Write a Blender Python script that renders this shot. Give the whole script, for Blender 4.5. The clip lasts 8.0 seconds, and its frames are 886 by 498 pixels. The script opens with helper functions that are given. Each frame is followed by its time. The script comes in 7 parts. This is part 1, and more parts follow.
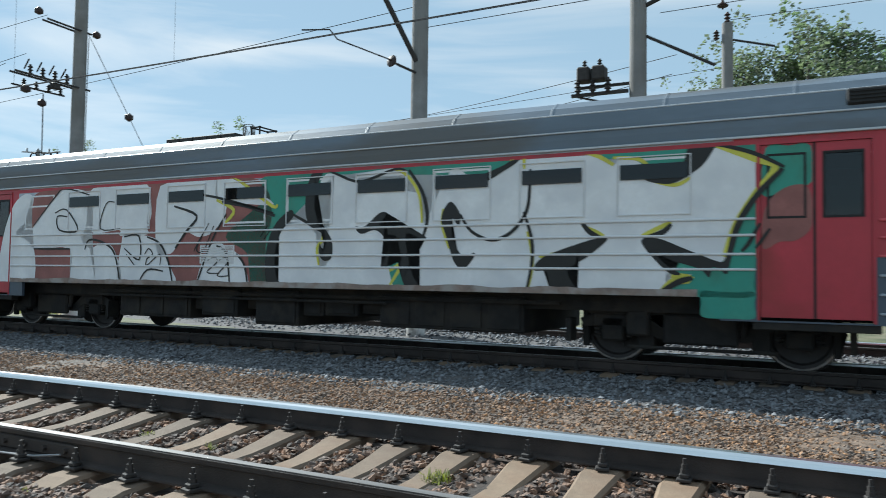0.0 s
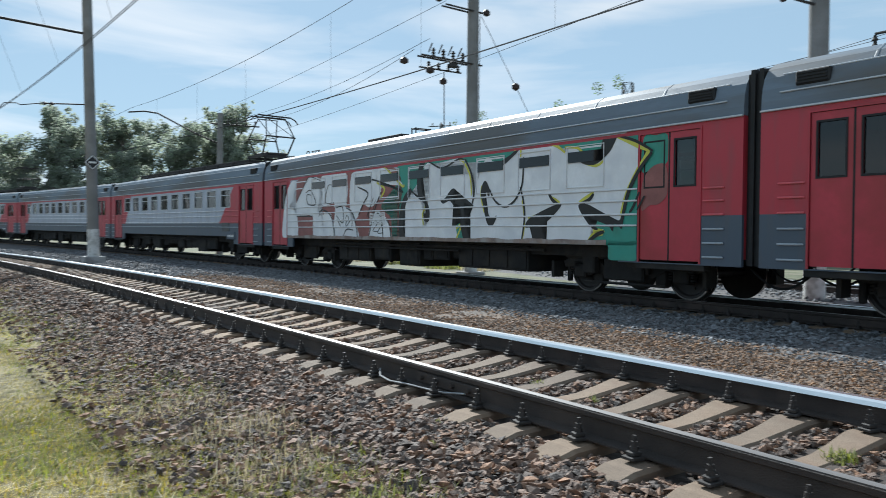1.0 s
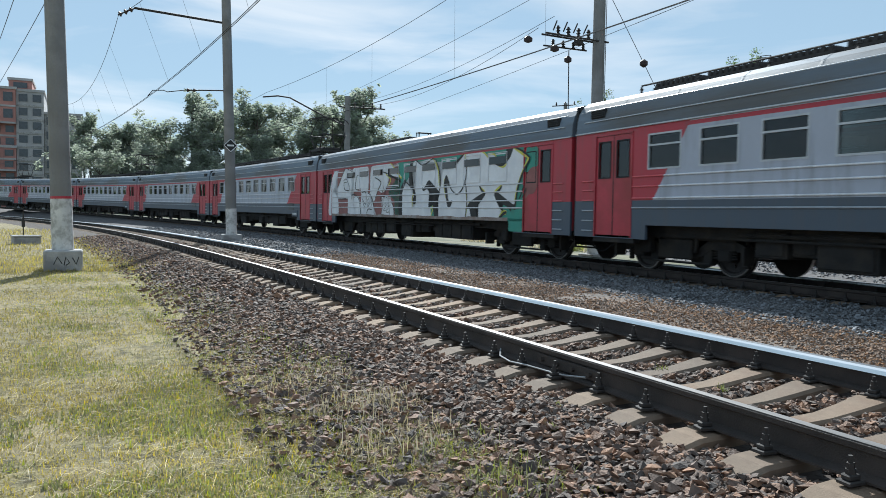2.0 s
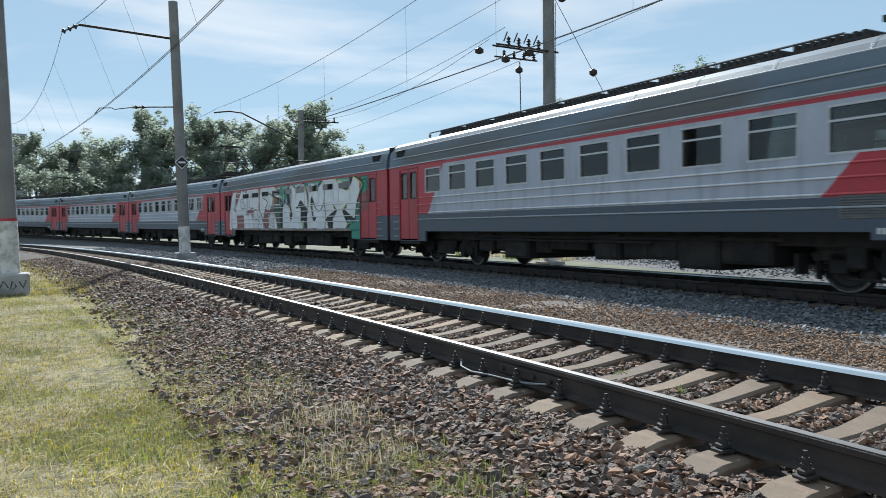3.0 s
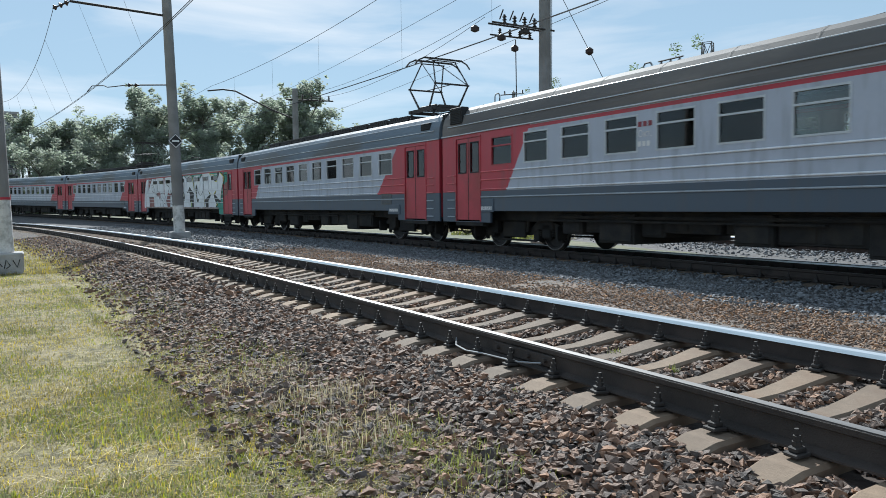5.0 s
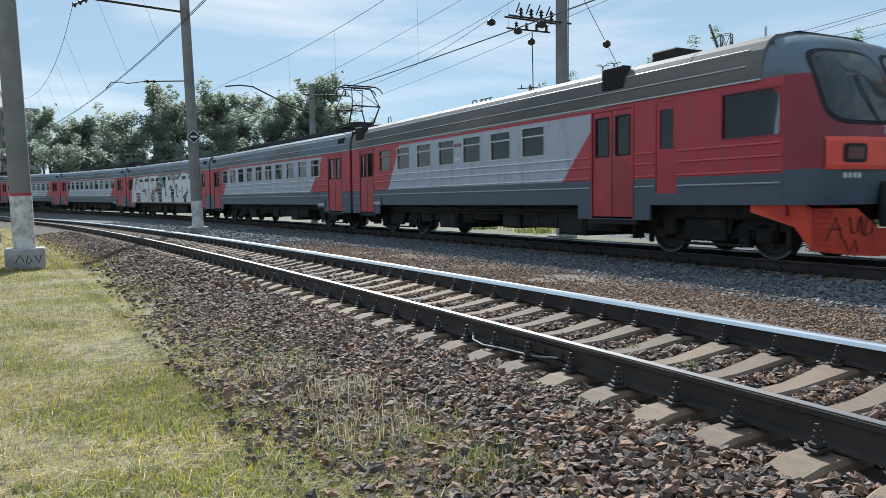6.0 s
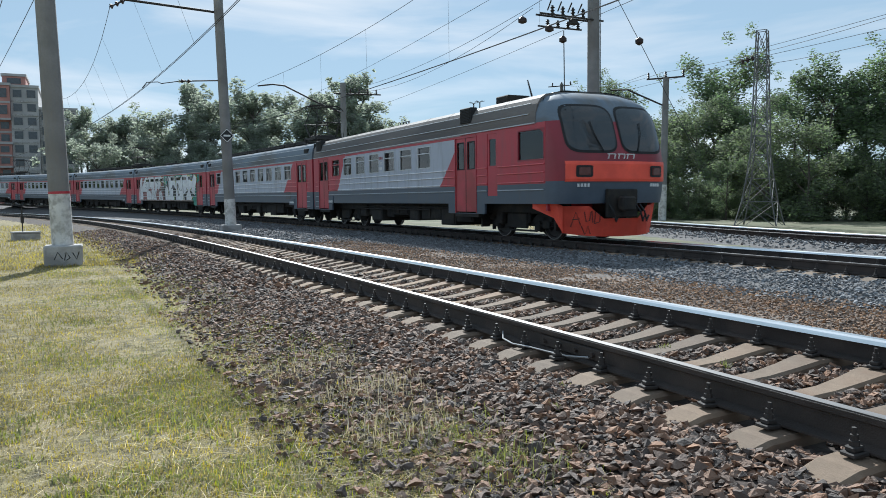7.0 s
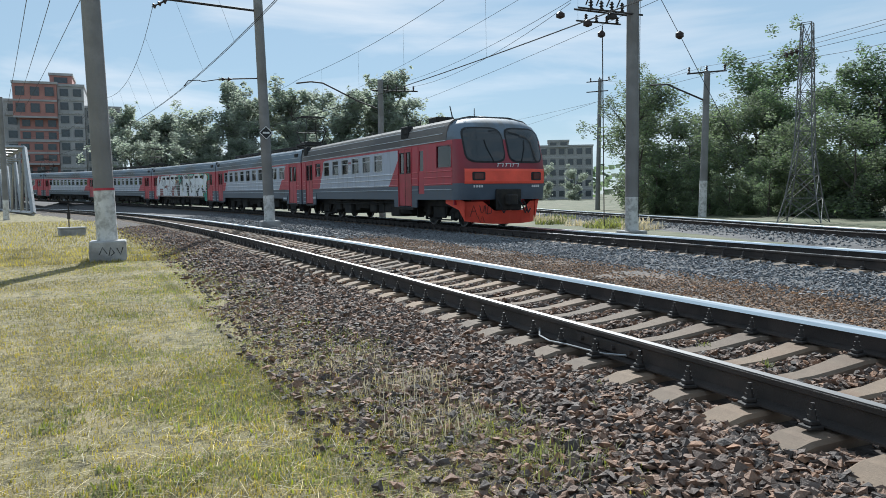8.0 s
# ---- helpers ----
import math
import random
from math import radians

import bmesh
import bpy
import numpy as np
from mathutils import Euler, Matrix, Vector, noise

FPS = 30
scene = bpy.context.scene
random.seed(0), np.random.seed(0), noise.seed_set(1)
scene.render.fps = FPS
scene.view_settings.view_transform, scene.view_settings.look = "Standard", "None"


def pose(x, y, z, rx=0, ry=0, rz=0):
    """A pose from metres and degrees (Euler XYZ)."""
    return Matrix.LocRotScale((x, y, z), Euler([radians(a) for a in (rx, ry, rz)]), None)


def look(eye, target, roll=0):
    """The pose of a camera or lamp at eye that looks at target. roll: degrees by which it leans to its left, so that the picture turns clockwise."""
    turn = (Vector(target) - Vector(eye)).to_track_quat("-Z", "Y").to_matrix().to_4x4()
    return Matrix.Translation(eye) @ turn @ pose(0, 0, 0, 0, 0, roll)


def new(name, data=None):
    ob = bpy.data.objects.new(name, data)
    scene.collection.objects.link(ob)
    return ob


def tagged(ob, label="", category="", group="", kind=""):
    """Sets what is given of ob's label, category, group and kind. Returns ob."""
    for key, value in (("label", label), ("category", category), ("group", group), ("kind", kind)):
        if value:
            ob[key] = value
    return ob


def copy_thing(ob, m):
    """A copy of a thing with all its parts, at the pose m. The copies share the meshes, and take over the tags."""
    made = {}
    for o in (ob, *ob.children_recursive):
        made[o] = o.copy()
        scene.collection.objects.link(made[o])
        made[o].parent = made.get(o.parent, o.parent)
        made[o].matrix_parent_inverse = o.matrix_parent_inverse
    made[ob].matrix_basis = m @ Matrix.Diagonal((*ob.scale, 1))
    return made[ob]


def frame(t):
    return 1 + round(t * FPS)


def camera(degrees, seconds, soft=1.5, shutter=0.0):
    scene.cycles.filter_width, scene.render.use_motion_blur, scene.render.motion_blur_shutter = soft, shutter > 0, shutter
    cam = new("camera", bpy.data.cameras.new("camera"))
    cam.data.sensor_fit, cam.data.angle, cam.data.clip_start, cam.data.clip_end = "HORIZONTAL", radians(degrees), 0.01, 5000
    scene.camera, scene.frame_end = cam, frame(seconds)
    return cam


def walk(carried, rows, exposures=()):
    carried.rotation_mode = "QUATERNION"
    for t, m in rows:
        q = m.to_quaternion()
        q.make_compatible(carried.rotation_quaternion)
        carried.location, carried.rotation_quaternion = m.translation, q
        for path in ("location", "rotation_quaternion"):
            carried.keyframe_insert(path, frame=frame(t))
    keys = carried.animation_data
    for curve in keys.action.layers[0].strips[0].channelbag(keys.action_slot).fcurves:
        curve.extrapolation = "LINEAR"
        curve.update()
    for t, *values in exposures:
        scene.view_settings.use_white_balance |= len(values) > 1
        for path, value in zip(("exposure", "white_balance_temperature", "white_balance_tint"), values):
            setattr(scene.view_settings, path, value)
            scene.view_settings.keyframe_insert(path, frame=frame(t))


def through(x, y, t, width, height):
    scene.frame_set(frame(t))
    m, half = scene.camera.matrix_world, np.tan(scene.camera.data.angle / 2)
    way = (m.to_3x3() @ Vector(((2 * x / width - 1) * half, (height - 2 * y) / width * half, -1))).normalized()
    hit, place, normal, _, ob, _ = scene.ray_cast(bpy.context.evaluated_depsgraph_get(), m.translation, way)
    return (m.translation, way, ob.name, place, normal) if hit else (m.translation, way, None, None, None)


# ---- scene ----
# ---- camera ----
EYE = (0.0, 0.0, 1.5)
cam = camera(60.25, 8.0, soft=0.7, shutter=0.2)


def aim(yaw, pitch, roll):
    return pose(*EYE, 90 + pitch, 0, yaw) @ pose(0, 0, 0, 0, 0, roll)


PATH = [
    (0.0, aim(28.05, 2.45, 0.88)),
    (0.2, aim(31.60, 1.35, 0.60)),
    (0.5, aim(41.63, 0.22, 0.03)),
    (1.0, aim(55.99, -1.02, 0.60)),
    (1.5, aim(63.94, -2.66, 1.20)),
    (1.7, aim(65.25, -2.80, 1.10)),
    (2.8, aim(63.06, -1.35, -0.36)),
    (3.0, aim(61.90, -1.71, -0.62)),
    (3.5, aim(60.23, -2.37, -0.55)),
    (4.0, aim(60.26, -2.61, -0.36)),
    (4.5, aim(60.91, -2.95, -0.41)),
    (6.0, aim(62.81, -3.66, -0.74)),
    (6.5, aim(63.80, -3.71, -0.76)),
    (7.0, aim(65.07, -3.74, -0.66)),
    (7.5, aim(66.49, -3.85, -0.66)),
    (8.0, aim(67.82, -3.98, -0.68)),
]
walk(cam, PATH, exposures=[(0.0, 0.78, 5700, 3), (0.6, 0.76, 5700, 5), (1.2, 0.73, 5700, 6), (4.0, 0.72, 5700, 6), (6.0, 0.71, 5700, 7), (8.0, 0.65, 5700, 7)])

# ---- light: low sun down the line, hazy sky with thin cloud ----
SUN_YAW, SUN_EL = 72.0, 35.5


def make_world():
    w = bpy.data.worlds.new("world")
    scene.world = w
    w.use_nodes = True
    nt = w.node_tree
    N, L = nt.nodes, nt.links
    N.clear()
    sky = N.new("ShaderNodeTexSky")
    sky.sky_type = "NISHITA"
    sky.sun_disc = False
    sky.sun_elevation, sky.sun_rotation = radians(SUN_EL), radians(-SUN_YAW)
    sky.air_density, sky.dust_density, sky.ozone_density = 1.0, 0.15, 2.0
    co = N.new("ShaderNodeTexCoord")
    mp = N.new("ShaderNodeMapping")
    mp.inputs["Rotation"].default_value = (0, radians(-20), radians(-20))
    mp.inputs["Scale"].default_value = (1.1, 1.9, 10.0)
    L.new(co.outputs["Generated"], mp.inputs["Vector"])
    n1 = N.new("ShaderNodeTexNoise")
    n1.inputs["Scale"].default_value, n1.inputs["Detail"].default_value = 1.6, 7
    n1.inputs["Roughness"].default_value, n1.inputs["Distortion"].default_value = 0.52, 0.5
    L.new(mp.outputs[0], n1.inputs["Vector"])
    r = N.new("ShaderNodeValToRGB")
    r.color_ramp.elements[0].position, r.color_ramp.elements[1].position = 0.46, 0.72
    r.color_ramp.elements[1].color = (0.85, 0.85, 0.85, 1)
    L.new(n1.outputs["Fac"], r.inputs["Fac"])
    veil = N.new("ShaderNodeMixRGB")
    veil.inputs["Fac"].default_value = 0.82
    veil.inputs["Color2"].default_value = (2.85, 3.58, 3.95, 1)
    L.new(sky.outputs[0], veil.inputs["Color1"])
    bw = N.new("ShaderNodeRGBToBW")
    L.new(veil.outputs[0], bw.inputs[0])
    cl = N.new("ShaderNodeMixRGB")
    cl.blend_type = "MULTIPLY"
    cl.inputs["Fac"].default_value = 1
    cl.inputs["Color2"].default_value = (1.50, 1.49, 1.47, 1)
    L.new(bw.outputs[0], cl.inputs["Color1"])
    mix = N.new("ShaderNodeMixRGB")
    L.new(r.outputs["Color"], mix.inputs["Fac"])
    L.new(veil.outputs[0], mix.inputs["Color1"])
    L.new(cl.outputs[0], mix.inputs["Color2"])
    bg = N.new("ShaderNodeBackground")
    bg.inputs["Strength"].default_value = 0.093
    L.new(mix.outputs[0], bg.inputs["Color"])
    out = N.new("ShaderNodeOutputWorld")
    L.new(bg.outputs[0], out.inputs["Surface"])


make_world()
sun = new("sun", bpy.data.lights.new("sun", "SUN"))
sun.data.energy, sun.data.angle, sun.data.color = 4.6, radians(0.6), (1.0, 0.94, 0.84)
_sy, _se = radians(SUN_YAW), radians(SUN_EL)
_sd = Vector((-math.sin(_sy) * math.cos(_se), math.cos(_sy) * math.cos(_se), math.sin(_se)))
sun.matrix_world = look(_sd * 50, (0, 0, 0))


# ---- materials ----
def material(name, color, rough=0.7, metal=0.0, noise_scale=6.0, vary=0.25, bump=0.0, bump_scale=60.0,
             color2=None, blotch=None, random_by=None, random_amount=0.3, spec=0.5, streak=None):
    """Plain surface with variation at two scales, fine relief, and a random tone per piece."""
    m = bpy.data.materials.new(name)
    m.use_nodes = True
    nt = m.node_tree
    N, L = nt.nodes, nt.links
    b = N["Principled BSDF"]
    b.inputs["Roughness"].default_value, b.inputs["Metallic"].default_value = rough, metal
    b.inputs["Specular IOR Level"].default_value = spec
    co = N.new("ShaderNodeTexCoord")
    src = co.outputs["Object"]
    if streak:
        mp = N.new("ShaderNodeMapping")
        mp.inputs["Scale"].default_value = streak
        L.new(src, mp.inputs["Vector"])
        src = mp.outputs[0]

    def noise_tex(scale, detail=5):
        n = N.new("ShaderNodeTexNoise")
        n.inputs["Scale"].default_value, n.inputs["Detail"].default_value = scale, detail
        L.new(src, n.inputs["Vector"])
        return n.outputs["Fac"]

    def mix(fac, a, c, kind="MIX"):
        x = N.new("ShaderNodeMixRGB")
        x.blend_type = kind
        for sock, val in ((x.inputs["Fac"], fac), (x.inputs["Color1"], a), (x.inputs["Color2"], c)):
            if isinstance(val, (int, float)):
                sock.default_value = val
            elif isinstance(val, tuple):
                sock.default_value = (*val[:3], 1)
            else:
                L.new(val, sock)
        return x.outputs[0]

    def ramp(fac, p0, p1):
        r = N.new("ShaderNodeMapRange")
        r.inputs["From Min"].default_value, r.inputs["From Max"].default_value = p0, p1
        L.new(fac, r.inputs["Value"])
        return r.outputs[0]

    dark = tuple(c * (1 - vary) for c in color)
    light = tuple(min(1, c * (1 + vary)) for c in color)
    col = mix(ramp(noise_tex(noise_scale), 0.3, 0.7), dark, light)
    col = mix(ramp(noise_tex(noise_scale * 9, 3), 0.35, 0.75), col, mix(0.5, col, dark))
    if color2:
        col = mix(ramp(noise_tex(noise_scale * (blotch or 0.3), 6), 0.45, 0.62), col, color2)
    if random_by:
        if random_by == "island":
            g = N.new("ShaderNodeNewGeometry").outputs["Random Per Island"]
        else:
            g = N.new("ShaderNodeObjectInfo").outputs["Random"]
        hs = N.new("ShaderNodeHueSaturation")
        v = N.new("ShaderNodeMapRange")
        v.inputs["To Min"].default_value, v.inputs["To Max"].default_value = 1 - random_amount, 1 + random_amount
        L.new(g, v.inputs["Value"])
        L.new(v.outputs[0], hs.inputs["Value"])
        s = N.new("ShaderNodeMath")
        s.operation = "MULTIPLY_ADD"
        s.inputs[1].default_value, s.inputs[2].default_value = (0.9, 0.55) if random_by == "island" else (0.25, 0.88)
        L.new(g, s.inputs[0])
        L.new(s.outputs[0], hs.inputs["Saturation"])
        L.new(col, hs.inputs["Color"])
        col = hs.outputs[0]
    L.new(col, b.inputs["Base Color"])
    if bump:
        bp = N.new("ShaderNodeBump")
        bp.inputs["Strength"].default_value, bp.inputs["Distance"].default_value = bump, 0.02
        L.new(noise_tex(bump_scale, 4), bp.inputs["Height"])
        L.new(bp.outputs[0], b.inputs["Normal"])
    return m


def leaf_material(name, color, amount, through=0.45):
    m = material(name, color, rough=0.75, noise_scale=0.5, vary=0.35, random_by="island", random_amount=amount, spec=0.12)
    nt = m.node_tree
    N, L = nt.nodes, nt.links
    b = N["Principled BSDF"]
    t = N.new("ShaderNodeBsdfTranslucent")
    L.new(b.inputs["Base Color"].links[0].from_socket, t.inputs["Color"])
    mx = N.new("ShaderNodeMixShader")
    mx.inputs[0].default_value = through
    L.new(b.outputs[0], mx.inputs[1])
    L.new(t.outputs[0], mx.inputs[2])
    L.new(mx.outputs[0], N["Material Output"].inputs["Surface"])
    return m


def glass_material(name, tint, gloss=0.02):
    m = bpy.data.materials.new(name)
    m.use_nodes = True
    nt = m.node_tree
    N, L = nt.nodes, nt.links
    N.clear()
    tr = N.new("ShaderNodeBsdfTransparent")
    tr.inputs["Color"].default_value = (*tint, 1)
    gl = N.new("ShaderNodeBsdfGlossy")
    gl.inputs["Roughness"].default_value = gloss
    fr = N.new("ShaderNodeFresnel")
    fr.inputs["IOR"].default_value = 1.6
    mx = N.new("ShaderNodeMixShader")
    L.new(fr.outputs[0], mx.inputs[0])
    L.new(tr.outputs[0], mx.inputs[1])
    L.new(gl.outputs[0], mx.inputs[2])
    out = N.new("ShaderNodeOutputMaterial")
    L.new(mx.outputs[0], out.inputs["Surface"])
    return m


RED, GREY, DARK = (0.43, 0.035, 0.056), (0.42, 0.455, 0.54), (0.07, 0.094, 0.130)


def livery_material(name, cut, right_cut, grey=GREY, slope=0.95, red=RED, dark=DARK, rough=0.42):
    """Grey sides, dark sill band, thin red line under the gutter and red ends slanted alike; cut: where the red begins at z = 1.6."""
    m = material(name, grey, rough=rough, noise_scale=1.2, vary=0.07, bump=0.05, bump_scale=25)
    nt = m.node_tree
    N, L = nt.nodes, nt.links
    b = N["Principled BSDF"]
    base = b.inputs["Base Color"].links[0].from_socket
    sep = N.new("ShaderNodeSeparateXYZ")
    co = N.new("ShaderNodeTexCoord")
    L.new(co.outputs["Object"], sep.inputs[0])

    def math2(op, a, c):
        n = N.new("ShaderNodeMath")
        n.operation = op
        for sock, val in zip(n.inputs, (a, c)):
            if isinstance(val, (int, float)):
                sock.default_value = val
            else:
                L.new(val, sock)
        return n.outputs[0]

    def paint(fac, below, color):
        x = N.new("ShaderNodeMixRGB")
        L.new(fac, x.inputs["Fac"])
        L.new(below, x.inputs["Color1"])
        x.inputs["Color2"].default_value = (*color, 1)
        return x.outputs[0]

    X, Z = sep.outputs["X"], sep.outputs["Z"]
    lean = math2("MULTIPLY", math2("SUBTRACT", Z, 1.6), slope)
    left = math2("LESS_THAN", X, math2("SUBTRACT", math2("MULTIPLY", lean, 0.7), cut))
    right = math2("GREATER_THAN", X, math2("ADD", lean, right_cut))
    ends = math2("MAXIMUM", left, right)
    line = math2("MULTIPLY", math2("GREATER_THAN", Z, 2.94), math2("LESS_THAN", Z, 3.02))
    col = paint(line, base, red)
    col = paint(ends, col, red)
    col = paint(math2("LESS_THAN", Z, 1.50), col, dark)
    dirt = N.new("ShaderNodeTexNoise")
    dirt.inputs["Scale"].default_value, dirt.inputs["Detail"].default_value = 2.5, 6
    mp = N.new("ShaderNodeMapping")
    mp.inputs["Scale"].default_value = (2.2, 1, 0.35)
    L.new(co.outputs["Object"], mp.inputs[0])
    L.new(mp.outputs[0], dirt.inputs["Vector"])
    mr = N.new("ShaderNodeMapRange")
    mr.inputs["From Min"].default_value, mr.inputs["From Max"].default_value, mr.inputs["To Max"].default_value = 0.5, 0.8, 0.4
    L.new(dirt.outputs["Fac"], mr.inputs["Value"])
    col = paint(mr.outputs[0], col, (0.10, 0.09, 0.085))
    L.new(col, b.inputs["Base Color"])
    return m


M_LIVERY = livery_material("coach_paint", 7.0, 5.92)
M_LIVERY_TAIL = livery_material("cab_coach_paint", 6.45, 3.3)
M_LIVERY_GRAF = livery_material("sprayed_coach_paint", 7.6, 7.3, slope=0.1)
# Ribs share the side livery; lighter tones put their sky highlight into the colour.
RIB_HIGHLIGHT_TONES = {"grey": (0.80, 0.82, 0.86), "red": (0.62, 0.10, 0.12), "dark": (0.34, 0.38, 0.43), "rough": 0.3}
M_LIVERY_RIB = livery_material("coach_rib_paint", 7.0, 5.92, **RIB_HIGHLIGHT_TONES)
M_LIVERY_TAIL_RIB = livery_material("cab_coach_rib_paint", 6.45, 3.3, **RIB_HIGHLIGHT_TONES)
M_RED = material("red_paint", RED, rough=0.4, noise_scale=1.5, vary=0.12, bump=0.04, bump_scale=20, color2=(0.30, 0.03, 0.035), blotch=0.6)
M_ORANGE = material("orange_red_paint", (0.92, 0.105, 0.06), rough=0.45, noise_scale=2, vary=0.1, color2=(0.78, 0.085, 0.05), blotch=0.8)
M_CABRED = material("deep_red_cab_paint", (0.27, 0.025, 0.042), rough=0.4, noise_scale=1.5, vary=0.15, bump=0.04, bump_scale=20, color2=(0.20, 0.024, 0.036), blotch=0.6)
M_ROOF = material("roof_paint", (0.15, 0.19, 0.24), rough=0.55, spec=0.35, noise_scale=1.4, vary=0.15, bump=0.1, bump_scale=12, color2=(0.12, 0.125, 0.13), blotch=0.7, streak=(0.3, 2, 1))
M_ROOFTAN = material("dusty_roof_paint", (0.185, 0.172, 0.165), rough=0.7, spec=0.22, noise_scale=1.4, vary=0.2, bump=0.1, bump_scale=12, color2=(0.13, 0.125, 0.125), blotch=0.7, streak=(0.3, 2, 1))
M_RIB = material("light_rib", (0.68, 0.69, 0.71), rough=0.35, noise_scale=3, vary=0.1)
M_FRAME = material("window_alloy", (0.50, 0.52, 0.55), rough=0.35, metal=0.3, noise_scale=5, vary=0.1)
M_RUBBER = material("black_rubber", (0.016, 0.017, 0.019), rough=0.75, noise_scale=8, vary=0.3)
M_UNDER = material("underframe_grime", (0.018, 0.017, 0.0165), rough=0.85, noise_scale=4, vary=0.4, bump=0.3, bump_scale=30, color2=(0.032, 0.027, 0.022), blotch=0.7)
M_STEEL = material("worn_steel", (0.42, 0.40, 0.38), rough=0.3, metal=0.9, noise_scale=10, vary=0.2)
M_RAIL = material("rail_side_rust", (0.040, 0.031, 0.027), rough=0.75, noise_scale=3, vary=0.3, bump=0.3, bump_scale=90, color2=(0.06, 0.045, 0.038), blotch=0.8)
M_RAILTOP = material("polished_railhead", (0.86, 0.87, 0.88), rough=0.30, metal=1.0, noise_scale=5, vary=0.08, streak=(0.2, 6, 1))
M_RAILDULL = material("dull_railhead", (0.26, 0.25, 0.245), rough=0.5, metal=0.8, noise_scale=5, vary=0.15, streak=(0.2, 6, 1))
M_SLEEPER = material("concrete_sleeper", (0.22, 0.163, 0.115), rough=0.9, noise_scale=4, vary=0.25, bump=0.25, bump_scale=140, color2=(0.17, 0.115, 0.078), blotch=0.55, random_by="object", random_amount=0.28)
M_IRON = material("dark_iron", (0.035, 0.03, 0.028), rough=0.7, noise_scale=12, vary=0.3)
M_CONCRETE = material("pole_concrete", (0.25, 0.245, 0.24), rough=0.9, noise_scale=2.5, vary=0.18, bump=0.4, bump_scale=60, color2=(0.19, 0.182, 0.175), blotch=0.5)
M_WHITEWASH = material("chipped_whitewash", (0.66, 0.65, 0.63), rough=0.85, noise_scale=4, vary=0.12, bump=0.4, bump_scale=40, color2=(0.40, 0.39, 0.37), blotch=1.6)
M_BASECON = material("rough_concrete", (0.42, 0.41, 0.40), rough=0.9, noise_scale=4, vary=0.2, bump=0.6, bump_scale=40, color2=(0.28, 0.27, 0.26), blotch=0.8)
M_STONE = material("ballast_stone", (0.185, 0.126, 0.096), rough=0.8, noise_scale=9, vary=0.35, bump=0.5, bump_scale=70, random_by="island", random_amount=0.62)
M_GRAVEL = material("grey_ballast", (0.175, 0.18, 0.19), rough=0.85, noise_scale=9, vary=0.3, random_by="island", random_amount=0.4)
M_SANDY = material("brown_gravel", (0.25, 0.17, 0.12), rough=0.9, noise_scale=9, vary=0.3, random_by="island", random_amount=0.45)
M_BLADE = leaf_material("grass_blades", (0.42, 0.36, 0.145), 0.5, 0.4)
M_LUSH = leaf_material("fresh_grass_blades", (0.27, 0.29, 0.10), 0.35, 0.45)
M_STRAW = leaf_material("dry_straw", (0.72, 0.63, 0.43), 0.3, 0.25)
M_THATCH = leaf_material("dry_thatch", (0.64, 0.54, 0.34), 0.4, 0.25)
M_LEAF = leaf_material("birch_leaves", (0.21, 0.255, 0.155), 0.3, 0.52)
M_LEAF2 = leaf_material("dark_leaves", (0.18, 0.235, 0.135), 0.35, 0.55)
# Paler and greyer than the near leaves: distance haze mixed into the colour.
M_LEAFHAZE = leaf_material("far_leaves", (0.37, 0.41, 0.33), 0.14, 0.72)
M_BARK = material("bark", (0.10, 0.085, 0.07), rough=0.9, noise_scale=3, vary=0.35, bump=0.6, bump_scale=30)
M_INSUL = material("insulator_glaze", (0.045, 0.028, 0.025), rough=0.5, spec=0.3, noise_scale=6, vary=0.15)
M_WIRE = material("wire", (0.05, 0.052, 0.055), rough=0.85, metal=0.0, noise_scale=3, vary=0.1)
M_GLASS = glass_material("coach_glass", (0.50, 0.54, 0.53))
M_PALEGLASS = glass_material("pale_coach_glass", (0.82, 0.85, 0.84))
M_DOORGLASS = glass_material("door_glass", (0.30, 0.34, 0.33))
M_CABGLASS = glass_material("cab_glass", (0.10, 0.12, 0.13))
M_INSIDE = material("coach_lining", (0.40, 0.41, 0.39), rough=0.7, noise_scale=2, vary=0.15)
M_BLACKPAINT = material("black_spray", (0.012, 0.013, 0.014), rough=0.5, noise_scale=4, vary=0.3)
M_WHITEPAINT = material("silver_white_spray", (0.80, 0.82, 0.85), rough=0.38, noise_scale=2, vary=0.08, color2=(0.70, 0.72, 0.76), blotch=0.8)
M_YELLOWPAINT = material("yellow_spray", (0.62, 0.60, 0.08), rough=0.5, noise_scale=4, vary=0.15)
M_GREENPAINT = material("green_spray", (0.06, 0.27, 0.20), rough=0.5, noise_scale=2, vary=0.25, color2=(0.05, 0.30, 0.23), blotch=0.8)
M_MAROON = material("dull_red_spray", (0.28, 0.11, 0.10), rough=0.55, noise_scale=3, vary=0.2)
M_DUST = material("brake_dust", (0.27, 0.21, 0.18), rough=0.8, noise_scale=3, vary=0.3, color2=(0.36, 0.33, 0.31), blotch=1.2)
M_SHEET = material("galvanised_steel", (0.35, 0.36, 0.37), rough=0.5, metal=0.6, noise_scale=4, vary=0.15)
M_GALV = material("dull_galvanised_steel", (0.17, 0.17, 0.17), rough=0.7, metal=0.3, noise_scale=4, vary=0.2)
# Brick base lightened, so its colour carries some of the distance haze.
M_BRICK = material("red_brick_facade", (0.44, 0.22, 0.19), rough=0.9, noise_scale=0.5, vary=0.18)
M_SLAB = material("grey_facade", (0.42, 0.41, 0.41), rough=0.9, noise_scale=0.4, vary=0.18)
